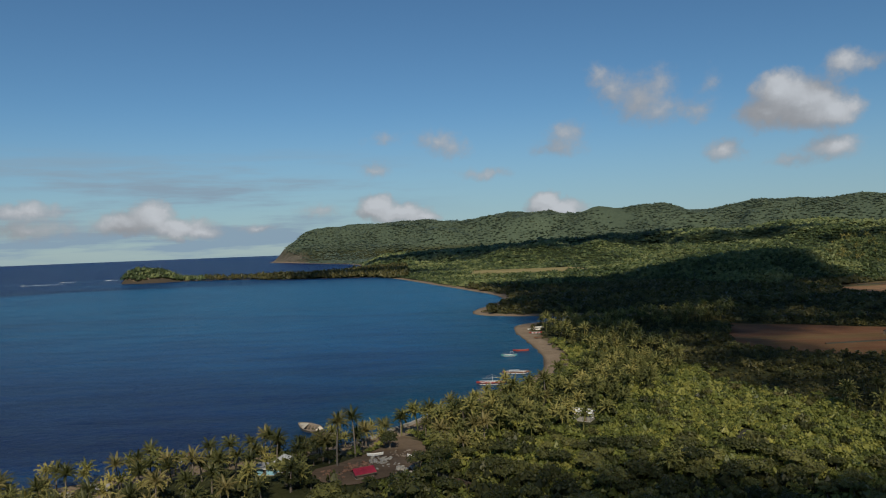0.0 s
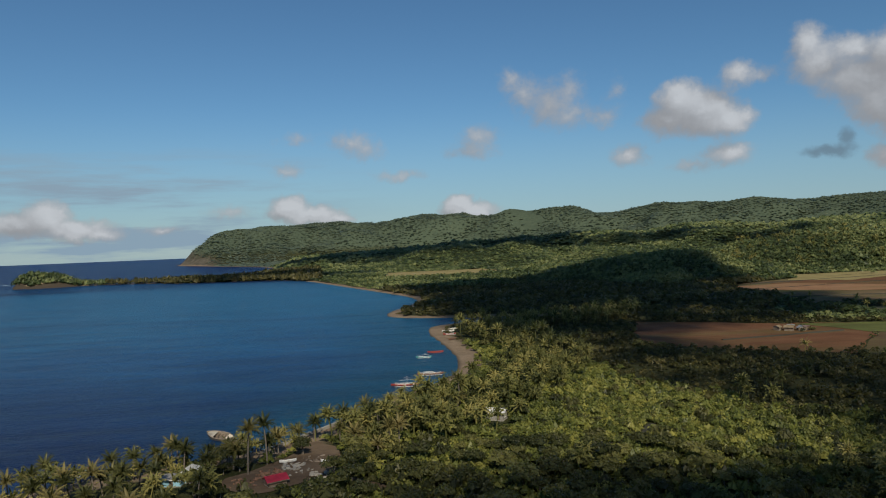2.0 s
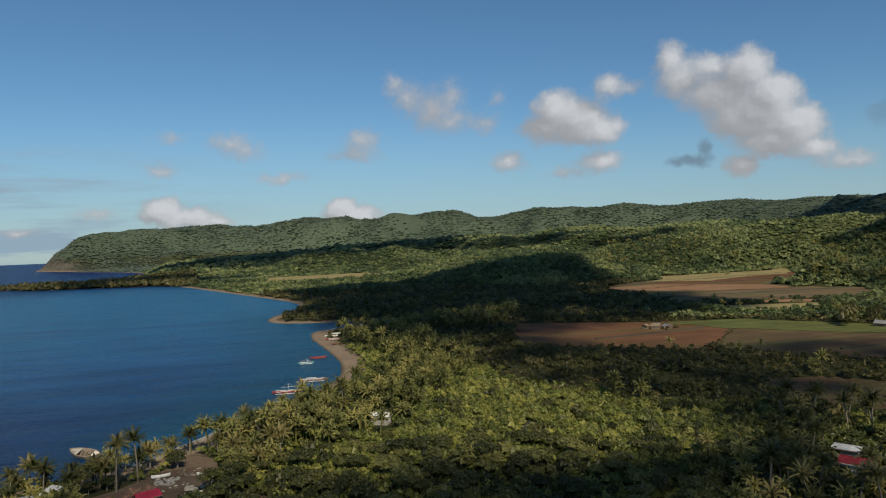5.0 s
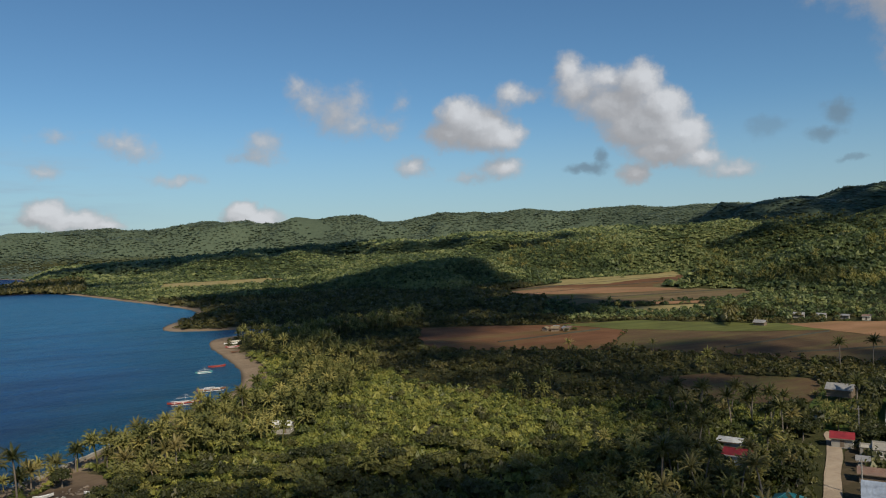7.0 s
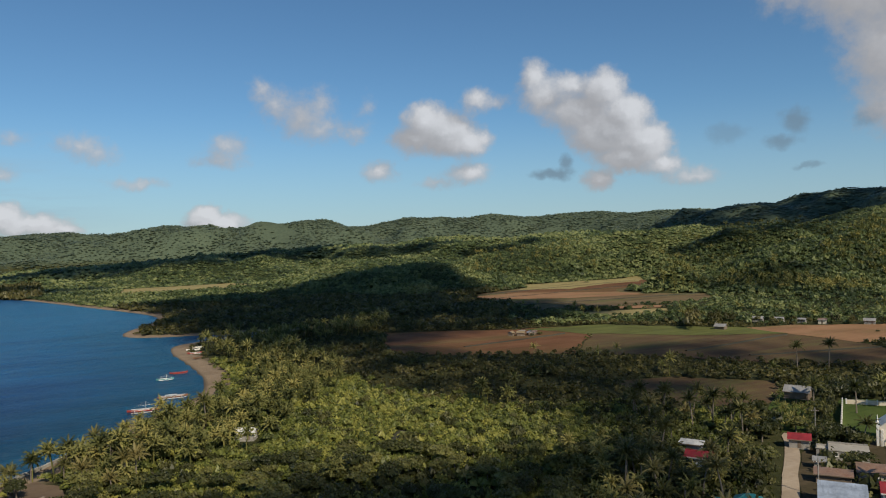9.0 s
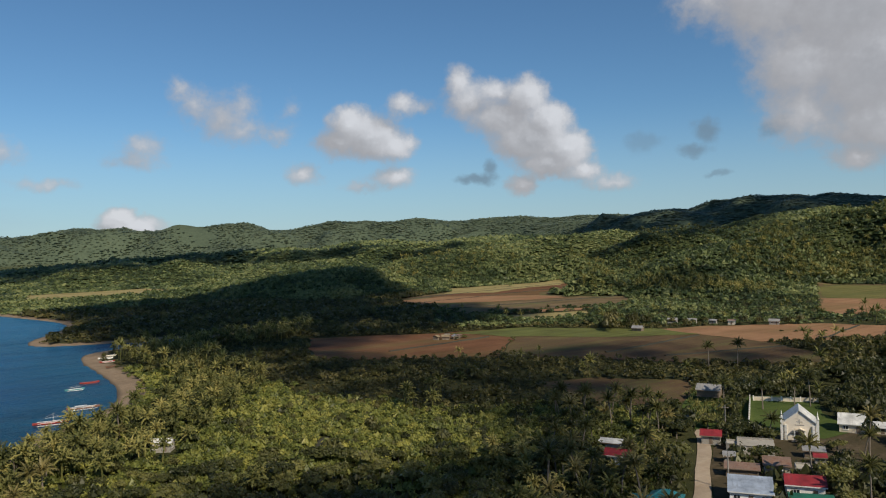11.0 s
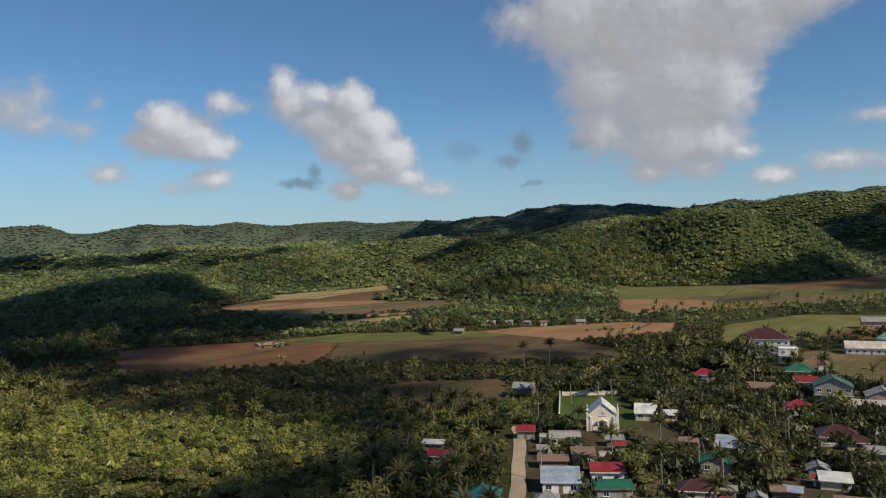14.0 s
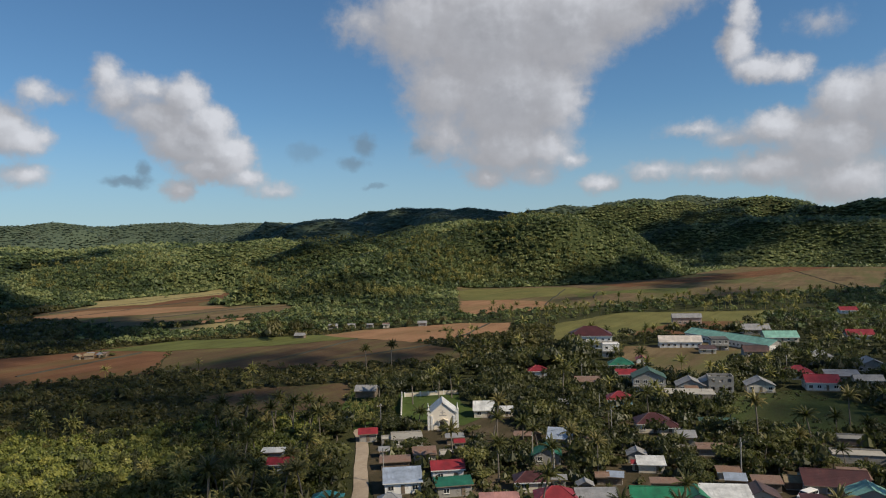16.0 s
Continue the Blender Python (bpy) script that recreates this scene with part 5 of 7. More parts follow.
# ---- the chapel ----
def chapel(x, y, turn):
    w, d, h, r = 7.6, 8.4, 4.9, 7.9
    root = thing("chapel", pose(x, y, ground_z(x, y), 0, 0, turn) , "white chapel with a steep gable and slender corner pinnacles", "church")
    SITES.append((x, y, 9.0))
    part("wall", boxed((-w / 2, w / 2, -d / 2 + 0.3, d / 2, -0.1, h)), WHITE, root)
    bm = bmesh.new()
    out = [(-w / 2, 0.2), (w / 2, 0.2), (w / 2, h), (0, r), (-w / 2, h)]
    f = [bm.verts.new((px, -d / 2, pz)) for px, pz in out]
    b = [bm.verts.new((px, -d / 2 + 0.298, pz)) for px, pz in out]
    bm.faces.new(f)
    bm.faces.new(b[::-1])
    for i in range(5):
        bm.faces.new((f[i], f[(i + 1) % 5], b[(i + 1) % 5], b[i]))
    part("facade", bm, FACADE, root, "cream white plastered gable front")
    a = w / 2 + 0.35
    for s in (-1, 1):
        pts = [(s * a, -d / 2 - 0.3, h - 0.32), (0, -d / 2 - 0.3, r + 0.04), (0, d / 2 + 0.3, r + 0.04), (s * a, d / 2 + 0.3, h - 0.32)]
        part("roof", slab(pts, 0.12), WHITE_ROOF, root)
        # raking trim under the eaves of the front
        part("rake_trim", slab([(s * (a - 0.05), -d / 2 - 0.12, h - 0.62), (0, -d / 2 - 0.12, r - 0.27), (0, -d / 2 - 0.002, r - 0.27), (s * (a - 0.05), -d / 2 - 0.002, h - 0.62)], 0.25), WHITE, root)
        # corner piers with pinnacles
        for off, ht in ((w / 2 + 0.42, h + 1.0), (w / 2 - 0.55, h - 0.7)):
            px = s * off
            pier = part("pier", boxed((px - 0.3, px + 0.3, -d / 2 - 0.32, -d / 2 - 0.004, -0.1, ht), bevel=0.03), WHITE, root)
            if off > w / 2:
                part("pier_cap", boxed((px - 0.42, px + 0.42, -d / 2 - 0.44, -d / 2 + 0.12, ht, ht + 0.18), bevel=0.03), WHITE, pier)
                bm = bmesh.new()
                bmesh.ops.create_cone(bm, cap_ends=True, segments=4, radius1=0.3, radius2=0.03, depth=1.9, matrix=Matrix.Translation((px, -d / 2 - 0.16, ht + 1.13)))
                part("pinnacle", bm, WHITE, pier)
        for k in range(3):
            py = -d / 2 + 1.7 + k * 2.4
            window(root, s * w / 2, py, 1.3, 1.1, 2.4, "+x" if s > 0 else "-x")
            part("buttress", boxed(*[(min(s * w / 2, s * (w / 2 + 0.35)) + 0.002 * s, max(s * w / 2, s * (w / 2 + 0.35)) + 0.002 * s, py + 1.05, py + 1.35, -0.1, h - 0.8)]), WHITE, root)
    part("porch_roof", slab([(-1.5, -d / 2 - 1.1, 2.75), (0, -d / 2 - 1.1, 3.4), (1.5, -d / 2 - 1.1, 2.75), (1.5, -d / 2 - 0.01, 2.75), (0, -d / 2 - 0.01, 3.4), (-1.5, -d / 2 - 0.01, 2.75)], 0.12), CREAM, root)
    for s in (-1, 1):
        part("porch_post", tubes(((s * 1.25, -d / 2 - 0.95, -0.1), (s * 1.25, -d / 2 - 0.95, 2.75), 0.1)), WHITE, root)
        part("door", boxed((min(0.02 * s, 0.95 * s), max(0.02 * s, 0.95 * s), -d / 2 - 0.06, -d / 2 - 0.003, 0.1, 2.4), bevel=0.01), WOOD, root)
    part("emblem", boxed((-0.08, 0.08, -d / 2 - 0.07, -d / 2 - 0.003, 4.5, 5.7), (-0.75, -0.082, -d / 2 - 0.07, -d / 2 - 0.003, 5.0, 5.12), (0.082, 0.75, -d / 2 - 0.07, -d / 2 - 0.003, 5.0, 5.12)), CEMENT, root, "grey relief on the gable")
    part("name_board", boxed((-1.1, 1.1, -d / 2 - 0.05, -d / 2 - 0.003, 4.1, 4.3)), CEMENT, root)
    part("step", boxed((-2.0, 2.0, -d / 2 - 1.6, -d / 2 - 0.34, -0.1, 0.15)), CEMENT, root)


chapel(180.4, 110.7, -57.0)
SITES.append((168, 102.5, 7.0))


def wall_run(a, b, tall, label, step=3.0):
    """A free-standing block wall with posts and a coping."""
    a, b = Vector((*a, 0)), Vector((*b, 0))
    n = max(1, round((b - a).length / step))
    ang = math.degrees(math.atan2(b.y - a.y, b.x - a.x))
    z = ground_z(*((a + b) / 2).xy)
    root = thing("compound_wall", pose(a.x, a.y, z, 0, 0, ang), label, "wall")
    L = (b - a).length
    for i in range(n):
        x0, x1 = L * i / n, L * (i + 1) / n
        part("wall_panel", boxed((x0 + 0.16, x1 - 0.16, -0.08, 0.08, -0.1, tall)), WHITE if tall > 2 else CREAM, root)
        part("coping", boxed((x0 + 0.16, x1 - 0.16, -0.13, 0.13, tall + 0.002, tall + 0.1)), CEMENT, root)
        part("post", boxed((x0 - 0.16, x0 + 0.16, -0.16, 0.16, -0.1, tall + 0.35), bevel=0.02), WHITE, root)


wall_run((174.0, 121.3), (208.5, 144.5), 2.2, "long white block wall beside the chapel lawn")
wall_run((209.5, 144.0), (222.0, 129.0), 1.5, "pale stained block wall behind the chapel")
wall_run((139.0, 88.5), (152.0, 98.0), 1.6, "low pale wall along the lane")


def utility_pole(x, y, tall, turn):
    root = thing("utility_pole", pose(x, y, ground_z(x, y), 0, 0, turn), "grey concrete utility pole with a crossarm", "pole", "utility poles of the village")
    bm = bmesh.new()
    tube(bm, (0, 0, -0.2), (0, 0, tall), 0.17, 0.11)
    part("pole", bm, CEMENT, root)
    part("crossarm", boxed((-0.9, 0.9, -0.06, 0.06, tall - 0.9, tall - 0.78)), WOOD, root)
    for px in (-0.8, -0.3, 0.3, 0.8):
        part("insulator", tubes(((px, 0, tall - 0.778), (px, 0, tall - 0.6), 0.05)), TRIM, root)
    if tall > 8.4:
        part("transformer", tubes(((0.4, 0, tall - 2.2), (0.4, 0, tall - 1.2), 0.24), sides=12), METAL, root)


POLES = [(205.5, 71.3, 8.0, 30), (169.3, 26.6, 9.0, 10), (146.4, 61.5, 8.0, 20), (159.2, 72.4, 7.5, 20), (191.8, 63.3, 7.5, 40), (170.5, 126.0, 7.5, -40), (131.0, 96.5, 8.0, -40), (255, 95, 8.0, 0), (300, 30, 8.0, 0)]
for p in POLES:
    utility_pole(*p)


def wire(a, b, sag):
    """A sagging cable between two places."""
    a, b = Vector(a), Vector(b)
    side = (b - a).cross(Vector((0, 0, 1))).normalized() * 0.018
    up = Vector((0, 0, 0.018))
    v, f = [], []
    for i in range(11):
        p = a.lerp(b, i / 10) - Vector((0, 0, sag * 4 * (i / 10) * (1 - i / 10)))
        v += [p + side, p + up, p - side, p - up]
        if i:
            k = i * 4
            f += [(k - 4 + j, k - 4 + (j + 1) % 4, k + (j + 1) % 4, k + j) for j in range(4)]
    me = mesh_of("power_line", [q[:] for q in v], f)
    me.materials.append(RUBBER)
    tagged(new("power_line", me), "black power line sagging between poles", "cable", "power lines")


for i, j in ((0, 4), (4, 3), (3, 2), (5, 6), (2, 1)):
    a, b = POLES[i], POLES[j]
    wire((a[0], a[1], 1.5 + a[2] - 0.6), (b[0], b[1], 1.5 + b[2] - 0.6), 0.7)


# ---- the concrete frame of an unfinished house ----
def unfinished_frame(x, y, w, d, turn):
    SITES.append((x, y, 0.5 * math.hypot(w, d)))
    root = thing("unfinished_house", pose(x, y, ground_z(x, y), 0, 0, turn), "unfinished grey concrete house frame with a bare slab", "house")
    for px in np.linspace(-w / 2 + 0.2, w / 2 - 0.2, 5):
        for py in (-d / 2 + 0.2, 0, d / 2 - 0.2):
            part("column", boxed((px - 0.15, px + 0.15, py - 0.15, py + 0.15, -0.1, 3.0)), CEMENT, root)
    part("slab", boxed((-w / 2, w / 2, -d / 2, d / 2, 3.002, 3.25), bevel=0.02), CEMENT_ROOF, root)
    part("wall", boxed((-w / 2 + 0.36, w / 2 - 0.36, d / 2 - 0.3, d / 2 - 0.12, -0.1, 3.0)), CEMENT, root)
    for px in np.linspace(-w / 2 + 0.2, w / 2 - 0.2, 5):
        part("rebar", tubes(((px - 0.06, 0.06, 3.25), (px - 0.06, 0.06, 4.0), 0.02), ((px + 0.06, -0.06, 3.25), (px + 0.06, -0.06, 3.9), 0.02), sides=4), RUST, root)


unfinished_frame(242.5, 53.5, 15.5, 9.0, -72)


def block_shell(x, y, w, d, h, turn):
    """A roofless shell of hollow blocks with open window holes."""
    SITES.append((x, y, 0.5 * math.hypot(w, d)))
    root = thing("unfinished_house", pose(x, y, ground_z(x, y), 0, 0, turn), "roofless shell of grey hollow blocks with open windows", "house")
    n = 3
    step = w / n
    for face in (-1, 1):
        yy = face * (d / 2 - 0.1)
        for s in range(2):
            z0 = s * h / 2
            part("wall", boxed((-w / 2, w / 2, yy - 0.1, yy + 0.1, z0 - (0.1 if s == 0 else 0), z0 + 0.9), (-w / 2, w / 2, yy - 0.1, yy + 0.1, z0 + 2.0, z0 + h / 2)), CEMENT, root)
            for i in range(n + 1):
                c = -w / 2 + i * step
                part("pier", boxed((max(-w / 2, c - step * 0.28), min(w / 2, c + step * 0.28), yy - 0.098, yy + 0.098, z0 + 0.902, z0 + 1.998)), CEMENT, root)
    for s in (-1, 1):
        xx = s * (w / 2 - 0.1)
        part("wall", boxed((xx - 0.1, xx + 0.1, -d / 2 + 0.202, d / 2 - 0.202, -0.1, h)), CEMENT, root)
    part("floor_slab", boxed((-w / 2 + 0.202, w / 2 - 0.202, -d / 2 + 0.202, d / 2 - 0.202, h / 2 - 0.1, h / 2 + 0.05)), CEMENT, root)


block_shell(262.5, 47.5, 8.2, 6.5, 5.6, -72)


# ---- the van ----
def van(x, y, turn):
    SITES.append((x, y, 3.5))
    root = thing("van", pose(x, y, ground_z(x, y) + 0.2, 0, 0, turn), "white passenger van parked by the roadside", "van")
    bm = bmesh.new()
    prof = [(-2.3, 0.35), (2.2, 0.35), (2.35, 0.6), (2.3, 1.05), (1.75, 1.25), (1.15, 2.0), (0.8, 2.08), (-2.1, 2.08), (-2.3, 1.9), (-2.36, 0.6)]
    l = [bm.verts.new((px, -0.85, pz)) for px, pz in prof]
    r = [bm.verts.new((px, 0.85, pz)) for px, pz in prof]
    bm.faces.new(l)
    bm.faces.new(r[::-1])
    for i in range(len(prof)):
        j = (i + 1) % len(prof)
        bm.faces.new((l[i], l[j], r[j], r[i]))
    bmesh.ops.bevel(bm, geom=bm.edges[:], offset=0.06, segments=2, affect="EDGES")
    body = part("body", bm, WHITE, root)
    part("windscreen", slab([(1.70, -0.72, 1.36), (1.70, 0.72, 1.36), (1.24, 0.72, 1.97), (1.24, -0.72, 1.97)], 0.02), GLASS, body)
    for s in (-1, 1):
        for x0, x1 in ((-2.1, -1.2), (-1.1, -0.2), (-0.1, 0.95)):
            part("side_window", boxed((x0, x1, *sorted((s * 0.852, s * 0.87)), 1.3, 1.85)), GLASS, body)
        part("headlight", boxed((2.3, 2.39, *sorted((s * 0.5, s * 0.78)), 0.75, 0.95)), TRIM, body)
        for px in (-1.5, 1.45):
            wheel = part("wheel", tubes(((px, s * 0.62, 0.33), (px, s * 0.88, 0.33), 0.33), sides=16), RUBBER, root)
            part("rim", tubes(((px, s * 0.881, 0.33), (px, s * 0.9, 0.33), 0.19), sides=12), METAL, wheel)
    part("bumper", boxed((2.36, 2.45, -0.8, 0.8, 0.38, 0.58), bevel=0.03), RUBBER, root)
    part("rear_window", boxed((-2.36, -2.335, -0.7, 0.7, 1.3, 1.8)), GLASS, body)


van(160.0, 12.8, 150)


# ---- boats ----
def hull_mesh(length, beam, depth, sheer):
    bm = bmesh.new()
    rings = []
    n = 14
    for i in range(n + 1):
        t = i / n * 2 - 1
        w = beam / 2 * (1 - abs(t) ** 2.6) + 0.03
        top = depth * 0.55 + sheer * abs(t) ** 2.5
        keel = -depth * 0.45 + depth * 0.5 * abs(t) ** 4
        rings.append([bm.verts.new((t * length / 2, px, pz)) for px, pz in
                      ((-w, top), (-w * 0.85, keel + (top - keel) * 0.35), (0, keel), (w * 0.85, keel + (top - keel) * 0.35), (w, top), (w * 0.86, top), (0, keel + 0.18), (-w * 0.86, top))])
    for a, b in zip(rings[:-1], rings[1:]):
        for k in range(8):
            bm.faces.new((a[k], a[(k + 1) % 8], b[(k + 1) % 8], b[k]))
    bm.faces.new(rings[0])
    bm.faces.new(rings[-1][::-1])
    return bm


def outrigger_boat(x, y, turn, length, beam, hull_mat, float_mat, label, mast=0.0, cabin=None, z=0.05, rail=None):
    root = thing("outrigger_boat", pose(x, y, z, 0, 0, turn), label, "boat", "fishing boats of the bay")
    part("hull", hull_mesh(length, beam, 0.75, 0.45), hull_mat, root)
    part("gunwale", tubes(*[((-length * 0.36, s * beam * 0.44, 0.45), (length * 0.36, s * beam * 0.44, 0.45), 0.06) for s in (-1, 1)]), rail or float_mat, root)
    arm = beam * 2.3
    for px in (-length * 0.27, 0.0, length * 0.27):
        part("crossbeam", tubes(((px, -arm, 0.28), (px, 0, 0.72), 0.05), ((px, 0, 0.72), (px, arm, 0.28), 0.05)), float_mat, root)
    for s in (-1, 1):
        part("float", tubes(((-length * 0.38, s * arm, 0.2), (length * 0.34, s * arm, 0.14), 0.09), ((length * 0.34, s * arm, 0.14), (length * 0.42, s * arm, 0.34), 0.08)), float_mat, root)
    part("thwart", boxed((-0.15, 0.15, -beam * 0.36, beam * 0.36, 0.4, 0.46)), WOOD, root)
    if mast:
        part("mast", tubes(((0.6, 0, 0.2), (0.6, 0, mast), 0.06)), TRIM, root)
        part("stay", tubes(((0.6, 0, mast), (length * 0.4, 0, 0.8), 0.015), ((0.6, 0, mast), (-length * 0.4, 0, 0.8), 0.015), sides=4), TRIM, root)
        part("boom", tubes(((-2.0, 0, mast * 0.55), (2.6, 0, mast * 0.62), 0.04)), TRIM, root)
    if cabin:
        part("canopy", boxed((-length * 0.25, length * 0.12, -beam * 0.42, beam * 0.42, 1.05, 1.12), bevel=0.02), cabin, root)
        for px in (-length * 0.24, length * 0.11):
            part("canopy_post", tubes(((px, -beam * 0.38, 0.4), (px, -beam * 0.38, 1.05), 0.03), ((px, beam * 0.38, 0.4), (px, beam * 0.38, 1.05), 0.03)), TRIM, root)


RED_HULL = plain("red_hull_paint", (0.26, 0.035, 0.025), 0.5, 0.15)
TEAL_HULL = plain("teal_hull_paint", (0.08, 0.26, 0.27), 0.5, 0.15)
BROWN_HULL = plain("brown_hull_paint", (0.20, 0.10, 0.06), 0.55, 0.2)
outrigger_boat(16.5, 275.0, -4, 11.2, 1.5, RED_HULL, WHITE, "red and white outrigger fishing boat with a mast", 3.4, None, rail=WHITE)
outrigger_boat(28.1, 294.6, -2, 11.0, 1.3, BROWN_HULL, WHITE, "long brown outrigger boat with a white canopy", 0, WHITE, rail=WHITE)
outrigger_boat(36.5, 352.3, 3, 8.0, 1.1, RED_HULL, RED_HULL, "red canoe moored off the beach")
outrigger_boat(29.3, 338.2, 0, 7.5, 1.0, TEAL_HULL, WHITE, "small teal outrigger boat with white floats", 2.2)
outrigger_boat(-71.2, 188.5, 62, 7.0, 1.1, BROWN_HULL, PALEBLUE, "brown outrigger boat with pale blue floats by the shore", 0, None)
outrigger_boat(51.0, 409.6, 5, 7.5, 1.1, RED_HULL, WHITE, "red outrigger boat pulled up on the sand", z=1.0)
outrigger_boat(52.0, 424.0, -8, 7.5, 1.1, WHITE, WHITE, "white outrigger boat pulled up on the sand", z=1.0)
outrigger_boat(56.0, 434.0, 10, 6.5, 1.0, CREAM, WHITE, "pale outrigger boat pulled up on the sand", z=1.0)
outrigger_boat(50.0, 390.0, 35, 6.0, 1.0, BROWN_HULL, WOOD, "brown outrigger boat lying on the beach", z=1.0)


WRECK = plain("weathered_hull_planks", (0.24, 0.19, 0.145), 0.85, 0.3, 1.2, relief=0.02, stain=(0.10, 0.08, 0.06))


def wreck(x, y, turn):
    """A derelict hull aground at the water's edge."""
    root = thing("derelict_boat", pose(x, y, 0.35, -22, -4, turn), "derelict pale wooden hull aground at the shore", "boat")
    part("hull", hull_mesh(10.0, 3.4, 2.0, 0.5), WRECK, root)
    part("foredeck", slab([(-4.6, -0.35, 1.25), (-2.4, -1.35, 1.0), (-2.4, 1.35, 1.0), (-4.6, 0.35, 1.25)], 0.08), CREAM, root)
    part("sterndeck", slab([(4.4, 0.4, 1.15), (1.8, 1.4, 1.0), (1.8, -1.4, 1.0), (4.4, -0.4, 1.15)], 0.08), CEMENT_ROOF, root)
    for px in (-1.4, -0.2, 1.0):
        part("thwart", boxed((px - 0.12, px + 0.12, -1.45, 1.45, 0.7, 0.78)), WOOD, root)


wreck(-41.0, 212.8, 148)
rubble_spots = [(-35.5, 208.0, 9), (-32.0, 204.0, 9), (-34.0, 206.0, 8)]


def sea_wall(points):
    """A low stone wall along the back of the beach."""
    root = thing("sea_wall", Matrix.Identity(4), "low pale concrete sea wall along the beach", "wall")
    r = random.Random(4)
    for (x0, y0), (x1, y1) in zip(points[:-1], points[1:]):
        L = math.hypot(x1 - x0, y1 - y0)
        ang = math.atan2(y1 - y0, x1 - x0)
        k = max(1, int(L / 2.5))
        for i in range(k):
            bm = boxed((0.02, L / k - 0.02, -0.35, 0.35, -0.8, 0.75 + r.uniform(-0.1, 0.1)), bevel=0.05)
            bmesh.ops.transform(bm, verts=bm.verts[:], matrix=Matrix.Translation((x0 + (x1 - x0) * i / k, y0 + (y1 - y0) * i / k, 0.2)) @ Matrix.Rotation(ang, 4, "Z"))
            part("block", bm, CEMENT, root)


sea_wall([(-27, 195.5), (-19, 206), (-9.5, 219), (0.5, 238)])


def rubble(name, x, y, n, spread, mat, label, category, size=(0.25, 0.7), seed=1, ry0=None):
    r = random.Random(seed)
    bm = bmesh.new()
    for _ in range(n):
        s = r.uniform(*size)
        m = pose(x + r.uniform(-spread, spread), y + r.uniform(-spread, spread), (1.6 if ry0 is None else ry0) + s * 0.2, r.uniform(0, 40), r.uniform(0, 40), r.uniform(0, 180)) @ Matrix.Diagonal((s * 1.4, s, s * 0.7, 1))
        bmesh.ops.create_icosphere(bm, subdivisions=1, radius=1, matrix=m)
    me = bpy.data.meshes.new(name)
    bm.to_mesh(me)
    bm.free()
    me.materials.append(mat)
    tagged(new(name, me), label, category, kind="stuff")


for k, (rx, ry, rn) in enumerate(rubble_spots):
    rubble("shore_rocks", rx, ry, rn, 1.6, WRECK, "brown rocks between the hull and the beach", "rocks", (0.4, 1.0), seed=20 + k, ry0=0.0)
TERRACOTTA = plain("reddish_rubble", (0.22, 0.12, 0.075), 0.9, 0.3, 2.0)
rubble("rubble_heap", -17.1, 176.7, 30, 2.4, CEMENT_ROOF, "heap of pale stones in the yard", "stones")
rubble("rubble_heap", -10.5, 168.0, 26, 2.4, CEMENT_ROOF, "pale stones lined along the yard", "stones", seed=2)
rubble("rubble_heap", -15.0, 171.5, 14, 3.0, CEMENT_ROOF, "scattered pale stones in the yard", "stones", (0.15, 0.5), seed=3)
rubble("rubble_heap", -22.5, 172.0, 40, 3.2, TERRACOTTA, "heap of reddish rubble in the yard", "rubble", (0.2, 0.7), seed=5)
rubble("rubble_heap", -27.5, 167.0, 24, 3.0, TERRACOTTA, "scattered brown rubble beside the palms", "rubble", (0.15, 0.5), seed=6)
rubble("rubble_heap", -12.0, 181.0, 30, 3.4, WRECK, "brown stones and scraps in the yard", "rubble", (0.12, 0.45), seed=8)


def canoe(x, y, turn, label):
    root = thing("canoe", pose(x, y, 2.0, 0, 0, turn), label, "boat")
    part("hull", hull_mesh(4.2, 0.8, 0.7, 0.3), WHITE, root)
    part("thwart", boxed((-0.1, 0.1, -0.3, 0.3, 0.2, 0.25)), WOOD, root)


canoe(-9.0, 176.7, -30, "small white canoe lying in the yard")
canoe(-18.9, 179.7, 10, "small white canoe beside the palms")


# boats far out that leave white water behind them
FOAM = plain("sea_foam", (0.72, 0.76, 0.78), 0.6, 0.2, 0.3)


def running_boat(x, y, turn, wake):
    root = thing("motor_boat", pose(x, y, 0.05, 0, 0, turn), "small white boat trailing foam on the open sea", "boat", "boats far out")
    part("hull", hull_mesh(7.0, 1.6, 0.9, 0.5), WHITE, root)
    part("awning", boxed((-1.6, 1.2, -0.6, 0.6, 1.5, 1.58), bevel=0.02), TRIM, root)
    part("awning_post", tubes(((-1.5, -0.5, 0.3), (-1.5, -0.5, 1.5), 0.03), ((-1.5, 0.5, 0.3), (-1.5, 0.5, 1.5), 0.03), ((1.1, -0.5, 0.3), (1.1, -0.5, 1.5), 0.03), ((1.1, 0.5, 0.3), (1.1, 0.5, 1.5), 0.03)), TRIM, root)
    r = random.Random(int(wake))
    bm = bmesh.new()
    for k in range(int(wake * 1.6)):
        u = r.random() ** 1.5
        s = r.uniform(0.4, 1.3) * (1.3 - u)
        bmesh.ops.create_icosphere(bm, subdivisions=1, radius=1, matrix=pose(-2 - u * wake, r.uniform(-1, 1) * (0.6 + 2.4 * u), 0, 0, 0, r.uniform(0, 180)) @ Matrix.Diagonal((s * 2.2, s, 0.28, 1)))
    part("wake", bm, FOAM, root, "trail of white foam")


for bx, by, bt, bw in ((-778, 1322, 186, 70), (-755, 1416, 180, 26), (-682, 1451, 178, 22)):
    running_boat(bx, by, bt, bw)

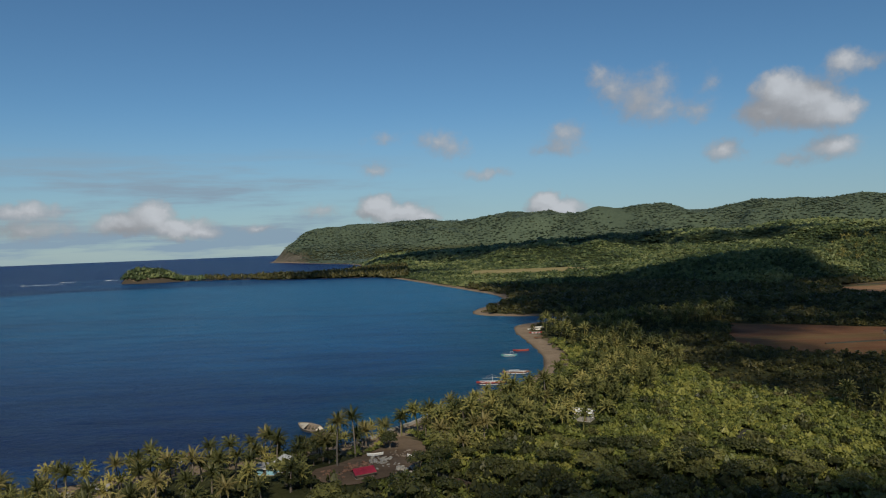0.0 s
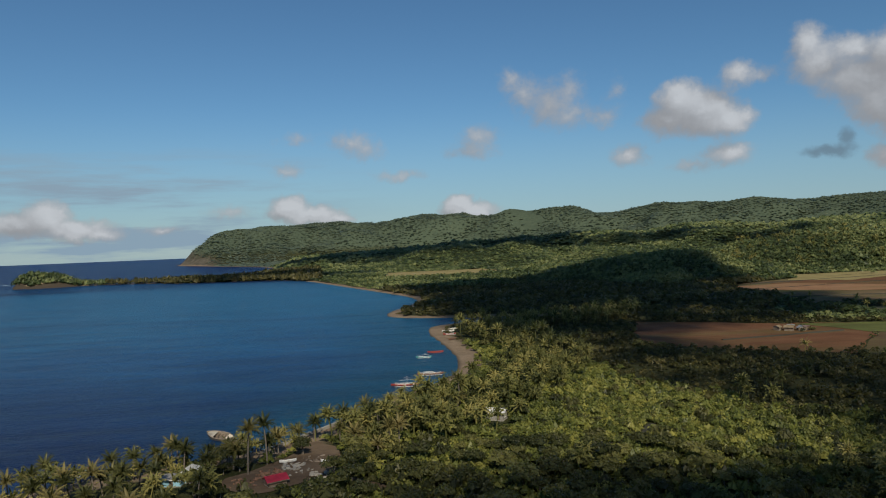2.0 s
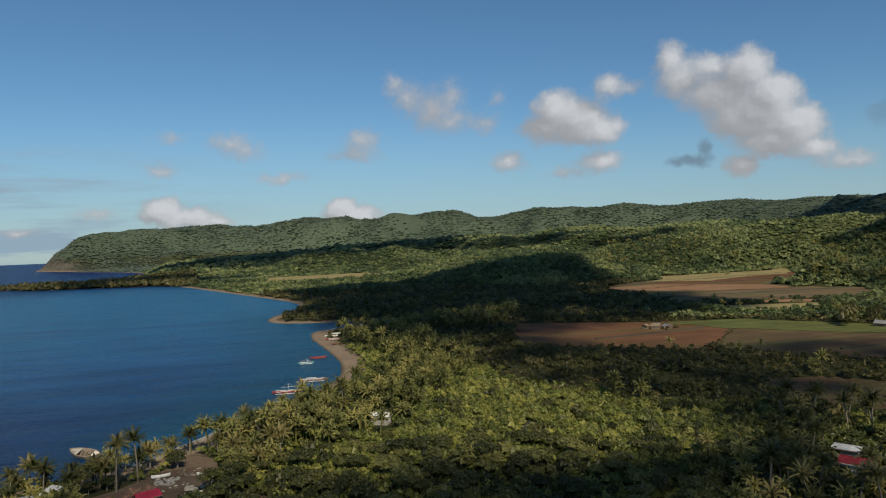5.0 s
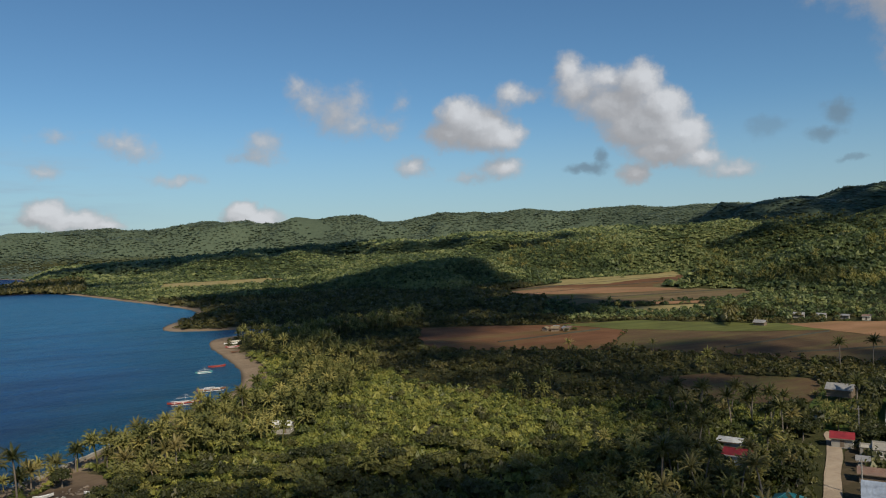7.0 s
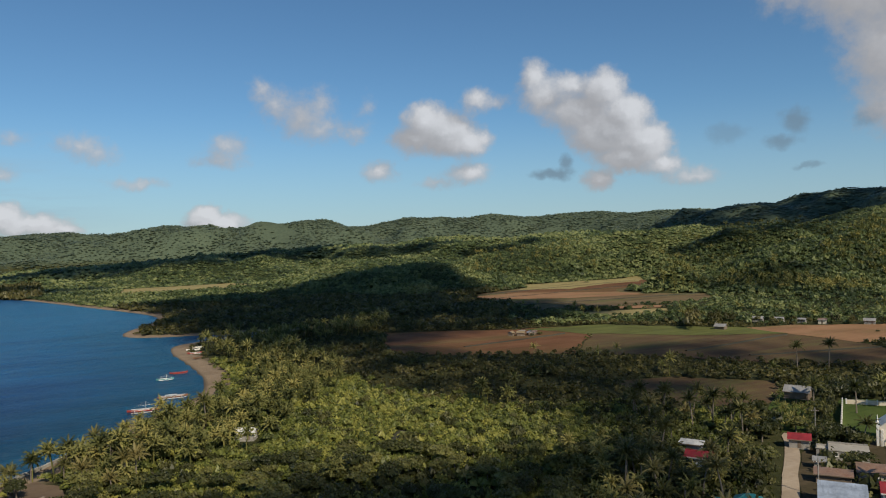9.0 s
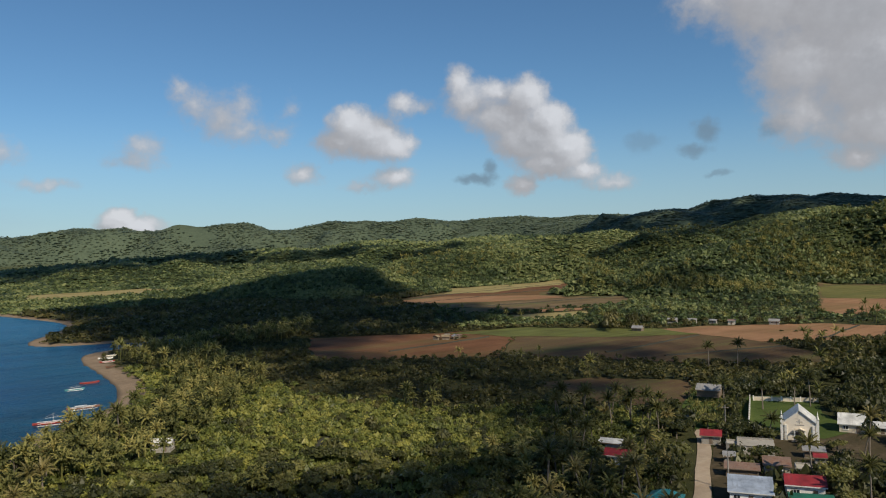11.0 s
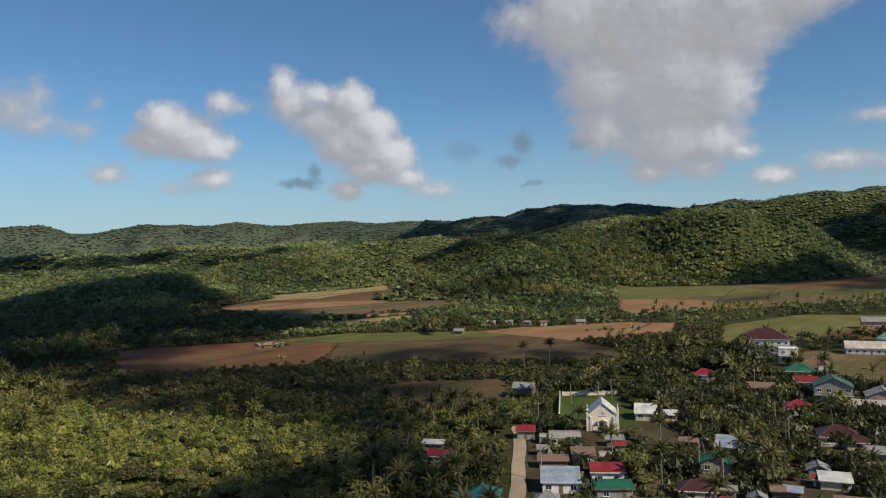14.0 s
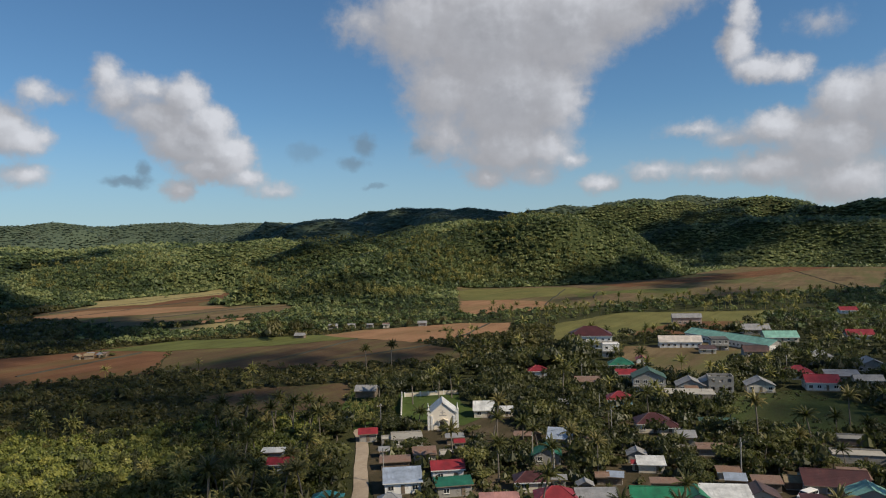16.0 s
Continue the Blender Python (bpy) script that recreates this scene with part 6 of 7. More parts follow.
# ---- vegetation ----
def icosphere(sub=1):
    bm = bmesh.new()
    bmesh.ops.create_icosphere(bm, subdivisions=sub, radius=1)
    v = np.array([p.co[:] for p in bm.verts])
    f = np.array([[q.index for q in p.verts] for p in bm.faces])
    bm.free()
    return v, f


ICO0 = icosphere(1)
OCTA = (np.array([(1, 0, 0), (0, 1, 0), (-1, 0, 0), (0, -1, 0), (0, 0, 1), (0.75, 0.75, -0.2), (-0.75, 0.75, -0.2), (-0.75, -0.75, -0.2), (0.75, -0.75, -0.2)], float),
        np.array([(0, 1, 4), (1, 2, 4), (2, 3, 4), (3, 0, 4), (5, 1, 0), (6, 2, 1), (7, 3, 2), (8, 0, 3)]))


def joined(pieces):
    vs, fs, k = [], [], 0
    for v, f in pieces:
        vs.append(v)
        fs.append(f + k)
        k += len(v)
    return np.concatenate(vs), np.concatenate(fs)


def leaf_quads(rng, centres, normals, size):
    """Small bent leaf sprays, two triangles each."""
    n = len(centres)
    up = rng.normal(size=(n, 3))
    a = np.cross(normals, up)
    a /= np.linalg.norm(a, axis=1, keepdims=True) + 1e-9
    b = np.cross(normals, a)
    s = size * rng.uniform(0.6, 1.4, (n, 1))
    p = np.stack([centres - a * s, centres + b * s * 0.7 + normals * s * 0.15, centres + a * s, centres - b * s * 0.7 + normals * s * 0.15], 1)
    v = p.reshape(-1, 3)
    i = np.arange(n)[:, None] * 4
    f = np.concatenate([i + np.array([[0, 1, 2]]), i + np.array([[0, 2, 3]])])
    return v, f


def crown_template(seed, lobes, core, leaves, leaf_size, flat=0.75, spread=0.62, heart=0.82):
    """A broadleaf crown of about unit radius standing on z = 0: a few uneven lobes under sprays of leaves."""
    rng = np.random.default_rng(seed)
    pieces, centres, radii = [], [], []
    for k in range(lobes):
        a = k * 2.4 + rng.uniform(0, 0.8)
        r = spread * math.sqrt((k + 0.4) / lobes) if lobes > 1 else 0
        c = np.array([r * math.cos(a), r * math.sin(a), flat * rng.uniform(0.55, 1.0)])
        rad = rng.uniform(0.34, 0.52) if lobes > 1 else 0.9
        centres.append(c)
        radii.append(rad)
        v, f = core
        bumpy = 1 + rng.normal(0, 0.2, (len(v), 1))
        pieces.append((v * bumpy * rad * np.array([1, 1, flat]) * heart + c, f))
    if leaves:
        pick = rng.integers(0, lobes, leaves)
        nrm = rng.normal(size=(leaves, 3))
        nrm[:, 2] = np.abs(nrm[:, 2]) * 1.2 - 0.35
        nrm /= np.linalg.norm(nrm, axis=1, keepdims=True)
        c = np.array(centres)[pick] + nrm * np.array(radii)[pick][:, None] * np.array([1, 1, flat]) * rng.uniform(0.78, 1.2, (leaves, 1))
        nn = nrm + rng.normal(0, 0.42, nrm.shape)
        nn /= np.linalg.norm(nn, axis=1, keepdims=True)
        pieces.append(leaf_quads(rng, c, nn, leaf_size))
    return joined(pieces)


def frond(rng, length, droop, lift, seg, leaflets):
    """One palm frond along +x: a drooping rib with hanging leaflets."""
    t = np.linspace(0, 1, seg + 1)
    ang = lift - droop * t ** 1.2
    step = length / seg
    x = np.concatenate([[0], np.cumsum(np.cos(ang[:-1]) * step)])
    z = np.concatenate([[0], np.cumsum(np.sin(ang[:-1]) * step)])
    w = length * (0.15 if leaflets else 0.095) * np.sin(np.pi * np.clip(t * 0.9 + 0.1, 0, 1)) ** 0.6 + 0.02
    vs, fs = [], []
    # the closed middle of the blade, folded along its rib
    b = w * (0.55 if leaflets else 1.0)
    for i in range(seg + 1):
        vs += [(x[i], -b[i], z[i] - b[i] * 0.55), (x[i], 0, z[i]), (x[i], b[i], z[i] - b[i] * 0.55)]
    for i in range(seg):
        a, c = i * 3, i * 3 + 3
        fs += [(a, c, c + 1), (a, c + 1, a + 1), (a + 1, c + 1, c + 2), (a + 1, c + 2, a + 2)]
    if leaflets:
        for i in range(leaflets):
            u = 0.08 + 0.92 * (i + 0.5) / leaflets
            px, pz, pw = np.interp(u, t, x), np.interp(u, t, z), np.interp(u, t, w)
            half = 0.62 * length / leaflets * 0.6
            for side in (-1, 1):
                ww = pw * rng.uniform(1.0, 1.45)
                k = len(vs)
                vs += [(px - half, 0, pz), (px + half, 0, pz), (px + 0.55 * ww + rng.uniform(0, 0.12), side * ww * 0.8, pz - ww * rng.uniform(0.5, 1.0))]
                fs.append((k, k + 1, k + 2))
    return np.array(vs, float), np.array(fs)


def palm_crown(seed, fronds=22, length=3.9, seg=5, leaflets=11):
    rng = np.random.default_rng(seed)
    pieces = []
    for k in range(fronds):
        tier = k / fronds
        v, f = frond(rng, length * rng.uniform(0.8, 1.1), 0.85 + 1.1 * tier, 1.42 - 1.3 * tier + rng.uniform(-0.15, 0.15), seg, leaflets)
        a = k * 2.39996 + rng.uniform(-0.25, 0.25)
        c, s = math.cos(a), math.sin(a)
        v = np.stack([v[:, 0] * c - v[:, 1] * s, v[:, 0] * s + v[:, 1] * c, v[:, 2]], 1)
        pieces.append((v, f))
    return joined(pieces)


def trunk_mesh(tall, r0, r1, lean, sides=7, rings=6):
    t = np.linspace(0, 1, rings)
    a = np.linspace(0, 2 * np.pi, sides, endpoint=False)
    r = r0 + (r1 - r0) * t ** 0.6
    x = lean * t ** 2
    v = np.stack([(x[:, None] + r[:, None] * np.cos(a)), r[:, None] * np.sin(a), np.repeat((t * tall)[:, None], sides, 1)], -1).reshape(-1, 3)
    f = []
    for i in range(rings - 1):
        for j in range(sides):
            k = (j + 1) % sides
            f += [(i * sides + j, i * sides + k, (i + 1) * sides + k), (i * sides + j, (i + 1) * sides + k, (i + 1) * sides + j)]
    return v, np.array(f)


def scatter(name, templates, x, y, z, size, mat, label, category, rng, squash=(0.85, 1.2), smooth=False):
    """Many plants in one mesh of kind stuff."""
    which = rng.integers(0, len(templates), len(x))
    V, F, T, k = [], [], [], 0
    for w, (v, f) in enumerate(templates):
        i = np.nonzero(which == w)[0]
        if not len(i):
            continue
        a = rng.uniform(0, 2 * np.pi, len(i))
        c, s = np.cos(a)[:, None], np.sin(a)[:, None]
        sc = size[i][:, None]
        zz = sc * rng.uniform(*squash, (len(i), 1))
        vx = (v[None, :, 0] * c - v[None, :, 1] * s) * sc + x[i][:, None]
        vy = (v[None, :, 0] * s + v[None, :, 1] * c) * sc + y[i][:, None]
        vz = v[None, :, 2] * zz + z[i][:, None]
        V.append(np.stack([vx, vy, vz], -1).reshape(-1, 3))
        F.append((f[None] + (np.arange(len(i)) * len(v))[:, None, None]).reshape(-1, 3) + k)
        T.append(np.repeat(rng.uniform(0, 1, len(i)), len(v)))
        k += len(i) * len(v)
    me = mesh_of(name, np.concatenate(V), np.concatenate(F), smooth)
    attribute(me, "tint", np.concatenate(T))
    me.materials.append(mat)
    return tagged(new(name, me), label, category, kind="stuff")


def jittered(rng, az0, az1, d0, d1, spacing):
    """Places in a sector, one a cell, unevenly set."""
    g = np.arange(-d1, d1, spacing)
    gx, gy = np.meshgrid(g, g)
    x = (gx + rng.uniform(-0.5, 0.5, gx.shape) * spacing).ravel()
    y = (gy + rng.uniform(-0.5, 0.5, gy.shape) * spacing).ravel()
    d, az = np.hypot(x, y), np.degrees(np.arctan2(x, y))
    m = (d > d0) & (d < d1) & (az > az0) & (az < az1)
    return x[m], y[m]


SITES += [(hx * (1 - 5 / math.hypot(hx, hy)), hy * (1 - 5 / math.hypot(hx, hy)), hr * 0.6) for hx, hy, hr in SITES if math.hypot(hx, hy) > 130 and hr > 3]


def open_ground(x, y, margin=0.0):
    m = np.zeros(x.shape, bool)
    for o in FIELDS:
        m |= inside(x, y, o)
    for hx, hy, hr in SITES:
        m |= np.hypot(x - hx, y - hy) < hr + margin
    return m


VILLAGE = np.array([(60, 60), (118, 104), (160, 140), (185, 160), (235, 165), (300, 120), (480, 190), (620, 60), (500, -60), (60, -60)], float)
SITES += [(172, 105, 5.0), (164, 100, 5.0), (156, 95, 4.0), (183, 96, 8.0), (176, 93, 5.0), (190, 98, 6.0), (39.0, 205.5, 3.4), (38.0, 201, 2.6), (-39, 168, 3.0)]
LOW = np.array([(-34, 148), (-2, 146), (-4, 161), (-33, 162)], float)
rng = np.random.default_rng(7)

# single palms and broadleaf trees near the camera, each a thing
def single_palm(seed, tall, lean):
    v, f = trunk_mesh(tall, 0.26, 0.15, lean)
    me = mesh_of("trunk", v, f, True)
    me.materials.append(BARK)
    root = new("coconut_palm", None)
    root.empty_display_size = 0.5
    t = new("trunk", me)
    t.parent = root
    v, f = palm_crown(seed)
    me = mesh_of("crown", v + np.array([lean, 0, tall]), f)
    me.materials.append(FROND_1)
    c = new("crown", me)
    c.parent = root
    return root


def single_tree(seed, tall, radius):
    v, f = trunk_mesh(tall * 0.7, 0.3, 0.12, 0.3)
    pieces = [(v, f)]
    r = np.random.default_rng(seed)
    for k in range(4):
        a = k * 1.6 + r.uniform(0, 0.8)
        v, f = trunk_mesh(tall * 0.45, 0.12, 0.04, radius * 0.55, 5, 4)
        v = np.stack([v[:, 0] * math.cos(a) - v[:, 1] * math.sin(a), v[:, 0] * math.sin(a) + v[:, 1] * math.cos(a), v[:, 2] + tall * 0.38], 1)
        pieces.append((v, f))
    v, f = joined(pieces)
    me = mesh_of("trunk", v, f, True)
    me.materials.append(BARK)
    root = new("broadleaf_tree", None)
    root.empty_display_size = 0.5
    t = new("trunk", me)
    t.parent = root
    v, f = crown_template(seed, 9, OCTA, 460, 0.088, 0.7, 0.72)
    v = v * np.array([radius, radius, radius * 0.95]) + np.array([0, 0, tall * 0.32])
    me = mesh_of("crown", v, f)
    me.materials.append(LEAF_BROAD_1)
    c = new("crown", me)
    c.parent = root
    return root


def plant(proto_list, places, label, category, group):
    used = [False] * len(proto_list)
    for x, y, k, turn, s in places:
        p = proto_list[k]
        z = float(height(np.array([x]), np.array([y]))[0])
        m = pose(x, y, z, 0, 0, turn) @ Matrix.Diagonal((s, s, s, 1))
        ob = p if not used[k] else copy_thing(p, Matrix.Identity(4))
        used[k] = True
        ob.matrix_basis = m
        tagged(ob, label, category, group)


PALMS = [single_palm(11 + k, tall, lean) for k, (tall, lean) in enumerate([(9.6, 0.5), (7.5, 1.2), (6.2, 0.4), (4.6, 0.8), (9.5, 1.6)])]
TREES = [single_tree(31 + k, tall, r) for k, (tall, r) in enumerate([(6.5, 3.6), (5.5, 3.0), (8.0, 4.4), (5.0, 3.8)])]

palm_spots = [(-27.5, 173.0, 0, 20, 1.08), (-24.0, 180.5, 0, 200, 1.04), (201, 135, 1, 40, 1.0), (215, 128, 0, 90, 0.95), (213, 132, 1, 10, 0.9), (197, 146, 2, 0, 1.1),
              (177, 91, 0, 300, 1.0), (199, 27, 0, 120, 1.1), (202, 15, 1, 80, 1.0), (221, 7, 0, 30, 1.0), (168, 79, 1, 210, 0.95), (231, 93, 4, 0, 1.0), (275, 77, 4, 70, 1.0), (258, 184, 4, 20, 1.0), (245, 188, 0, 50, 1.0)]
# palms by the beach and before the village
x, y = jittered(rng, -36, 95, 128, 228, 5.8)
sd = coast_distance(x, y)
az = np.degrees(np.arctan2(x, y))
ok = ~open_ground(x, y, 1.0) & (sd > np.where(y > 205, 9, 2.5)) & ~inside(x, y, LOW)
left = (az < -8.5) & (sd < 45)
shore = (sd < 40) & (az >= -8.5) & (az < 12)
town = inside(x, y, VILLAGE)
grove = ~town & (az > 40) & (az < 60)
for zone, chance, most in ((left, 0.8, 90), (shore, 0.55, 52), (town, 0.16, 64), (grove, 0.8, 76)):
    here = ok & zone & (rng.random(len(x)) < chance)
    for px, py in rng.permutation(np.stack([x[here], y[here]], 1))[:most]:
        short = px < 30
        palm_spots.append((px, py, int(rng.integers(2, 4)) if short else int(rng.integers(0, 5)), float(rng.uniform(0, 360)), float(rng.uniform(0.72, 1.0))))
plant(PALMS, palm_spots, "tall coconut palm with drooping green and yellowed fronds", "palm tree", "coconut palms by the shore and village")

x, y = jittered(rng, -36, 97, 125, 225, 5.6)
sd = coast_distance(x, y)
az = np.degrees(np.arctan2(x, y))
town = inside(x, y, VILLAGE)
ok = ~open_ground(x, y, 1.5) & (sd > 8) & ~inside(x, y, LOW)
keep = ok & ((~town & (az > -14) & (sd > 16) & (np.hypot(x, y) < 185) & (rng.random(len(x)) < 0.75)) | (town & (rng.random(len(x)) < 0.42)))
tree_spots = [(px, py, int(rng.integers(0, 4)), float(rng.uniform(0, 360)), float(rng.uniform(0.5, 0.95))) for px, py in rng.permutation(np.stack([x[keep], y[keep]], 1))[:295]]
tree_spots = [(193, 87, 2, 0, 1.0), (173, 96.5, 1, 60, 0.75), (216, 117, 2, 20, 0.9), (176.5, 66, 2, 200, 0.9), (200, 37.5, 0, 90, 1.0), (174, 30, 2, 40, 0.85), (163.5, 36, 0, 10, 0.8), (193, 21, 2, 300, 0.9), (183, 26, 2, 150, 0.95), (174.6, 107.2, 3, 0, 0.4), (172.4, 105.4, 1, 0, 0.35), (-31, 157.5, 3, 0, 0.5), (-25, 155.5, 1, 50, 0.5), (-18, 156.5, 0, 90, 0.45), (-12, 158, 3, 20, 0.45), (-7, 160.5, 1, 0, 0.5), (-30, 176.5, 3, 70, 0.6), (-33.8, 181.5, 0, 30, 1.0), (-36.5, 177.0, 1, 80, 1.0), (-31.5, 184.5, 3, 140, 1.0), (-15.8, 187.5, 1, 200, 0.95), (-11.0, 154.0, 3, 20, 0.8), (-6.0, 156.5, 1, 70, 0.8), (-2.5, 169.0, 0, 10, 0.9), (-1.5, 176.5, 1, 300, 1.0)] + tree_spots[:270]
plant(TREES, tree_spots, "leafy green broadleaf tree", "tree", "broadleaf trees round the village")

# low shrubs, weeds and hedges between the houses
SHRUB = [crown_template(40 + k, 1, OCTA, 26, 0.24, 0.9) for k in range(6)]
x, y = jittered(rng, -34, 97, 118, 330, 3.1)
az, d = np.degrees(np.arctan2(x, y)), np.hypot(x, y)
clump = fbm(x, y, 16, 3, 44)
ok = ~open_ground(x, y, 0.2) & (clump > np.where(d < 260, 0.33, 0.44)) & (inside(x, y, VILLAGE) | (d < 165) | ((az > 38) & (d < 190))) & (coast_distance(x, y) > 3.5)
scatter("garden_shrubs", SHRUB, x[ok], y[ok], surface(x[ok], y[ok]) - 0.2, rng.uniform(0.8, 2.1, ok.sum()) * (0.55 + clump[ok]), LEAF_TOWN, "low shrubs, weeds and hedges between the houses", "shrubs", rng, (0.8, 1.5))

# banana plants of the garden plot, tufts and bushes of the pasture
BANANA = [palm_crown(170 + k, 9, 1.9, 2, 0) for k in range(3)]
plot = np.array([(196, 160), (216, 172), (206, 152), (176, 128), (168, 134)], float)
x, y = jittered(rng, 48, 56, 205, 278, 2.4)
ok = inside(x, y, plot) & (fbm(x, y, 12, 2, 58) > 0.42)
scatter("banana_plants", BANANA, x[ok], y[ok], surface(x[ok], y[ok]) + 0.6, rng.uniform(0.7, 1.2, ok.sum()), FROND, "broad-leaved banana plants in the garden plot", "banana plants", rng)
x, y = jittered(rng, 76, 92, 205, 280, 2.6)
meadow = np.array([(212, 36), (252, 40), (272, 26), (256, 2), (226, -4), (210, 15)], float)
ok = inside(x, y, meadow) & (fbm(x, y, 14, 3, 59) > 0.52)
scatter("pasture_tufts", SHRUB, x[ok], y[ok], surface(x[ok], y[ok]) - 0.1, rng.uniform(0.25, 0.8, ok.sum()), LEAF_TOWN, "weedy tufts and low bushes in the pasture", "weeds", rng, (0.5, 1.0))

# mangrove and scrub of the plain
MANGROVE = [crown_template(50 + k, 4, OCTA, 84, 0.15, 0.8, 0.72) for k in range(6)]
NEAR_MANGROVE = [crown_template(180 + k, 4, OCTA, 130, 0.105, 0.8, 0.72) for k in range(6)]
BUSH = [crown_template(66 + k, 1, OCTA, 15, 0.28, 0.8) for k in range(6)]
SCRUB = [crown_template(60 + k, 2, OCTA, 26, 0.22, 0.8, 0.5) for k in range(6)]
x, y = jittered(rng, -16, 98, 165, 470, 3.5)
sd = coast_distance(x, y)
d, az = np.hypot(x, y), np.degrees(np.arctan2(x, y))
town = inside(x, y, VILLAGE)
ok = ~open_ground(x, y, 2.5) & (sd > 9) & (~town | (rng.random(len(x)) < 0.38) | inside(x, y, np.array([(250, 150), (285, 105), (330, 120), (345, 165), (300, 190)], float))) & ~((sd < 45) & (az < 12) & (rng.random(len(x)) < 0.75))
x, y, sd, d, az = x[ok], y[ok], sd[ok], d[ok], az[ok]
drift = 70 * (fbm(x, y, 55, 3, 71) - 0.5) + rng.normal(0, 8, len(x))
scrub = d + drift > np.interp(az, (8, 16, 22, 34, 60), (385, 318, 280, 246, 185))
size = rng.uniform(1.1, 2.7, len(x)) * (0.45 + 1.1 * fbm(x, y, 14, 2, 91))
town = inside(x, y, VILLAGE)
size = np.where(town, size * 1.25, size)
tall = inside(x, y, np.array([(250, 150), (285, 105), (330, 120), (345, 165), (300, 190)], float))
size = np.where(tall, size * 1.75, size)
TOWN = [crown_template(150 + k, 6, OCTA, 120, 0.105, 0.8, 0.72) for k in range(6)]
scatter("garden_trees", TOWN, x[town], y[town], surface(x[town], y[town]) + 0.8, size[town], LEAF_TOWN, "leafy garden trees and shrubs between the houses", "trees", rng, (1.0, 1.6))
x, y, size, scrub = x[~town], y[~town], size[~town], scrub[~town]
for mask, nm, mat, lab in ((~scrub, "mangrove_thicket", LEAF_BROAD, "dense yellow-green mangrove thicket"), (scrub, "scrub_thicket", LEAF_SCRUB, "dark low scrub and bushes between fields")):
    for close in (True, False):
        m = mask & ((np.hypot(x, y) < 215) == close)
        tem = SCRUB if nm[0] == "s" else NEAR_MANGROVE if close else MANGROVE
        scatter(nm, tem, x[m], y[m], surface(x[m], y[m]) - 0.3, size[m], mat, lab, "thicket", rng)

# darker trees and young palms standing over the thicket
TALLER = [crown_template(140 + k, 5, OCTA, 110, 0.13, 0.8, 0.7) for k in range(5)]
x, y = jittered(rng, -4, 60, 140, 420, 9.0)
sd = coast_distance(x, y)
ok = ~open_ground(x, y, 3.0) & (sd > 14) & ~inside(x, y, VILLAGE) & (fbm(x, y, 45, 2, 55) + rng.normal(0, 0.1, len(x)) > 0.58)
scatter("thicket_trees", TALLER, x[ok], y[ok], surface(x[ok], y[ok]) - 0.2, rng.uniform(1.6, 3.1, ok.sum()), LEAF_TOWN, "dark rounded trees standing over the thicket", "trees", rng, (1.0, 1.4))

# the thicket's lower carpet of bushes
x, y = jittered(rng, -6, 62, 130, 400, 2.3)
sd = coast_distance(x, y)
d, az = np.hypot(x, y), np.degrees(np.arctan2(x, y))
ok = ~open_ground(x, y, 0.8) & (sd > 12) & ~inside(x, y, VILLAGE) & (d + 60 * (fbm(x, y, 55, 3, 71) - 0.5) < np.interp(az, (8, 16, 22, 34, 60), (385, 318, 280, 246, 185)))
for m, tem, lo, hi, lab in ((ok & (d >= 235), BUSH, 0.9, 2.0, "low yellow-green mangrove bushes closing the thicket"), (ok & (d < 235), SHRUB, 0.8, 1.7, "low leafy bushes in the near thicket")):
    scatter("mangrove_thicket", tem, x[m], y[m], surface(x[m], y[m]) - 0.2, rng.uniform(lo, hi, m.sum()), LEAF_BROAD, lab, "thicket", rng, (0.8, 1.3))

# coconut belt behind the beach
PALM_MID = []
for k in range(4):
    cv, cf = palm_crown(70 + k, 14, 4.0, 3, 0)
    tv, tf = trunk_mesh(4.0 + k, 0.22, 0.14, 0.4 * k, 4, 3)
    PALM_MID.append(joined([(cv + np.array([0.4 * k, 0, 4.0 + k]), cf), (tv, tf)]))
x, y = jittered(rng, -4, 30, 190, 520, 4.8)
sd, az = coast_distance(x, y), np.degrees(np.arctan2(x, y))
ok = (sd > np.where(y > 240, np.where(y < 345, 21, 17), 11)) & (sd < 56) & (y < 475) & ~open_ground(x, y, 1.0) & (rng.random(len(x)) < 0.8)
PALM_NEAR = []
for k in range(4):
    cv, cf = palm_crown(80 + k, 21, 3.7, 3, 3)
    tv, tf = trunk_mesh(3.6 + k, 0.22, 0.14, 0.4 * k, 5, 4)
    PALM_NEAR.append(joined([(cv + np.array([0.4 * k, 0, 3.6 + k]), cf), (tv, tf)]))
near = ok & (np.hypot(x, y) < 315)
scatter("coconut_grove", PALM_NEAR, x[near], y[near], surface(x[near], y[near]), rng.uniform(0.75, 1.1, near.sum()), FROND, "grove of coconut palms close behind the beach", "palm grove", rng)
ok &= ~near
scatter("coconut_grove", PALM_MID, x[ok], y[ok], surface(x[ok], y[ok]), rng.uniform(0.75, 1.1, ok.sum()), FROND, "grove of coconut palms behind the beach", "palm grove", rng)
# palms crowding the near shore
x, y = jittered(rng, -36, 4, 128, 215, 4.6)
sd, az = coast_distance(x, y), np.degrees(np.arctan2(x, y))
ok = (sd > 2.5) & (sd < 42) & ~open_ground(x, y, 0.6) & ~inside(x, y, LOW) & (rng.random(len(x)) < 0.5)
scatter("coconut_grove", PALM_NEAR, x[ok], y[ok], surface(x[ok], y[ok]) - 1.2, rng.uniform(0.6, 0.95, ok.sum()), FROND, "young coconut palms crowding the near shore", "palm grove", rng)
# palms scattered through the thicket towards the village
x, y = jittered(rng, 14, 58, 135, 300, 6.2)
az, d = np.degrees(np.arctan2(x, y)), np.hypot(x, y)
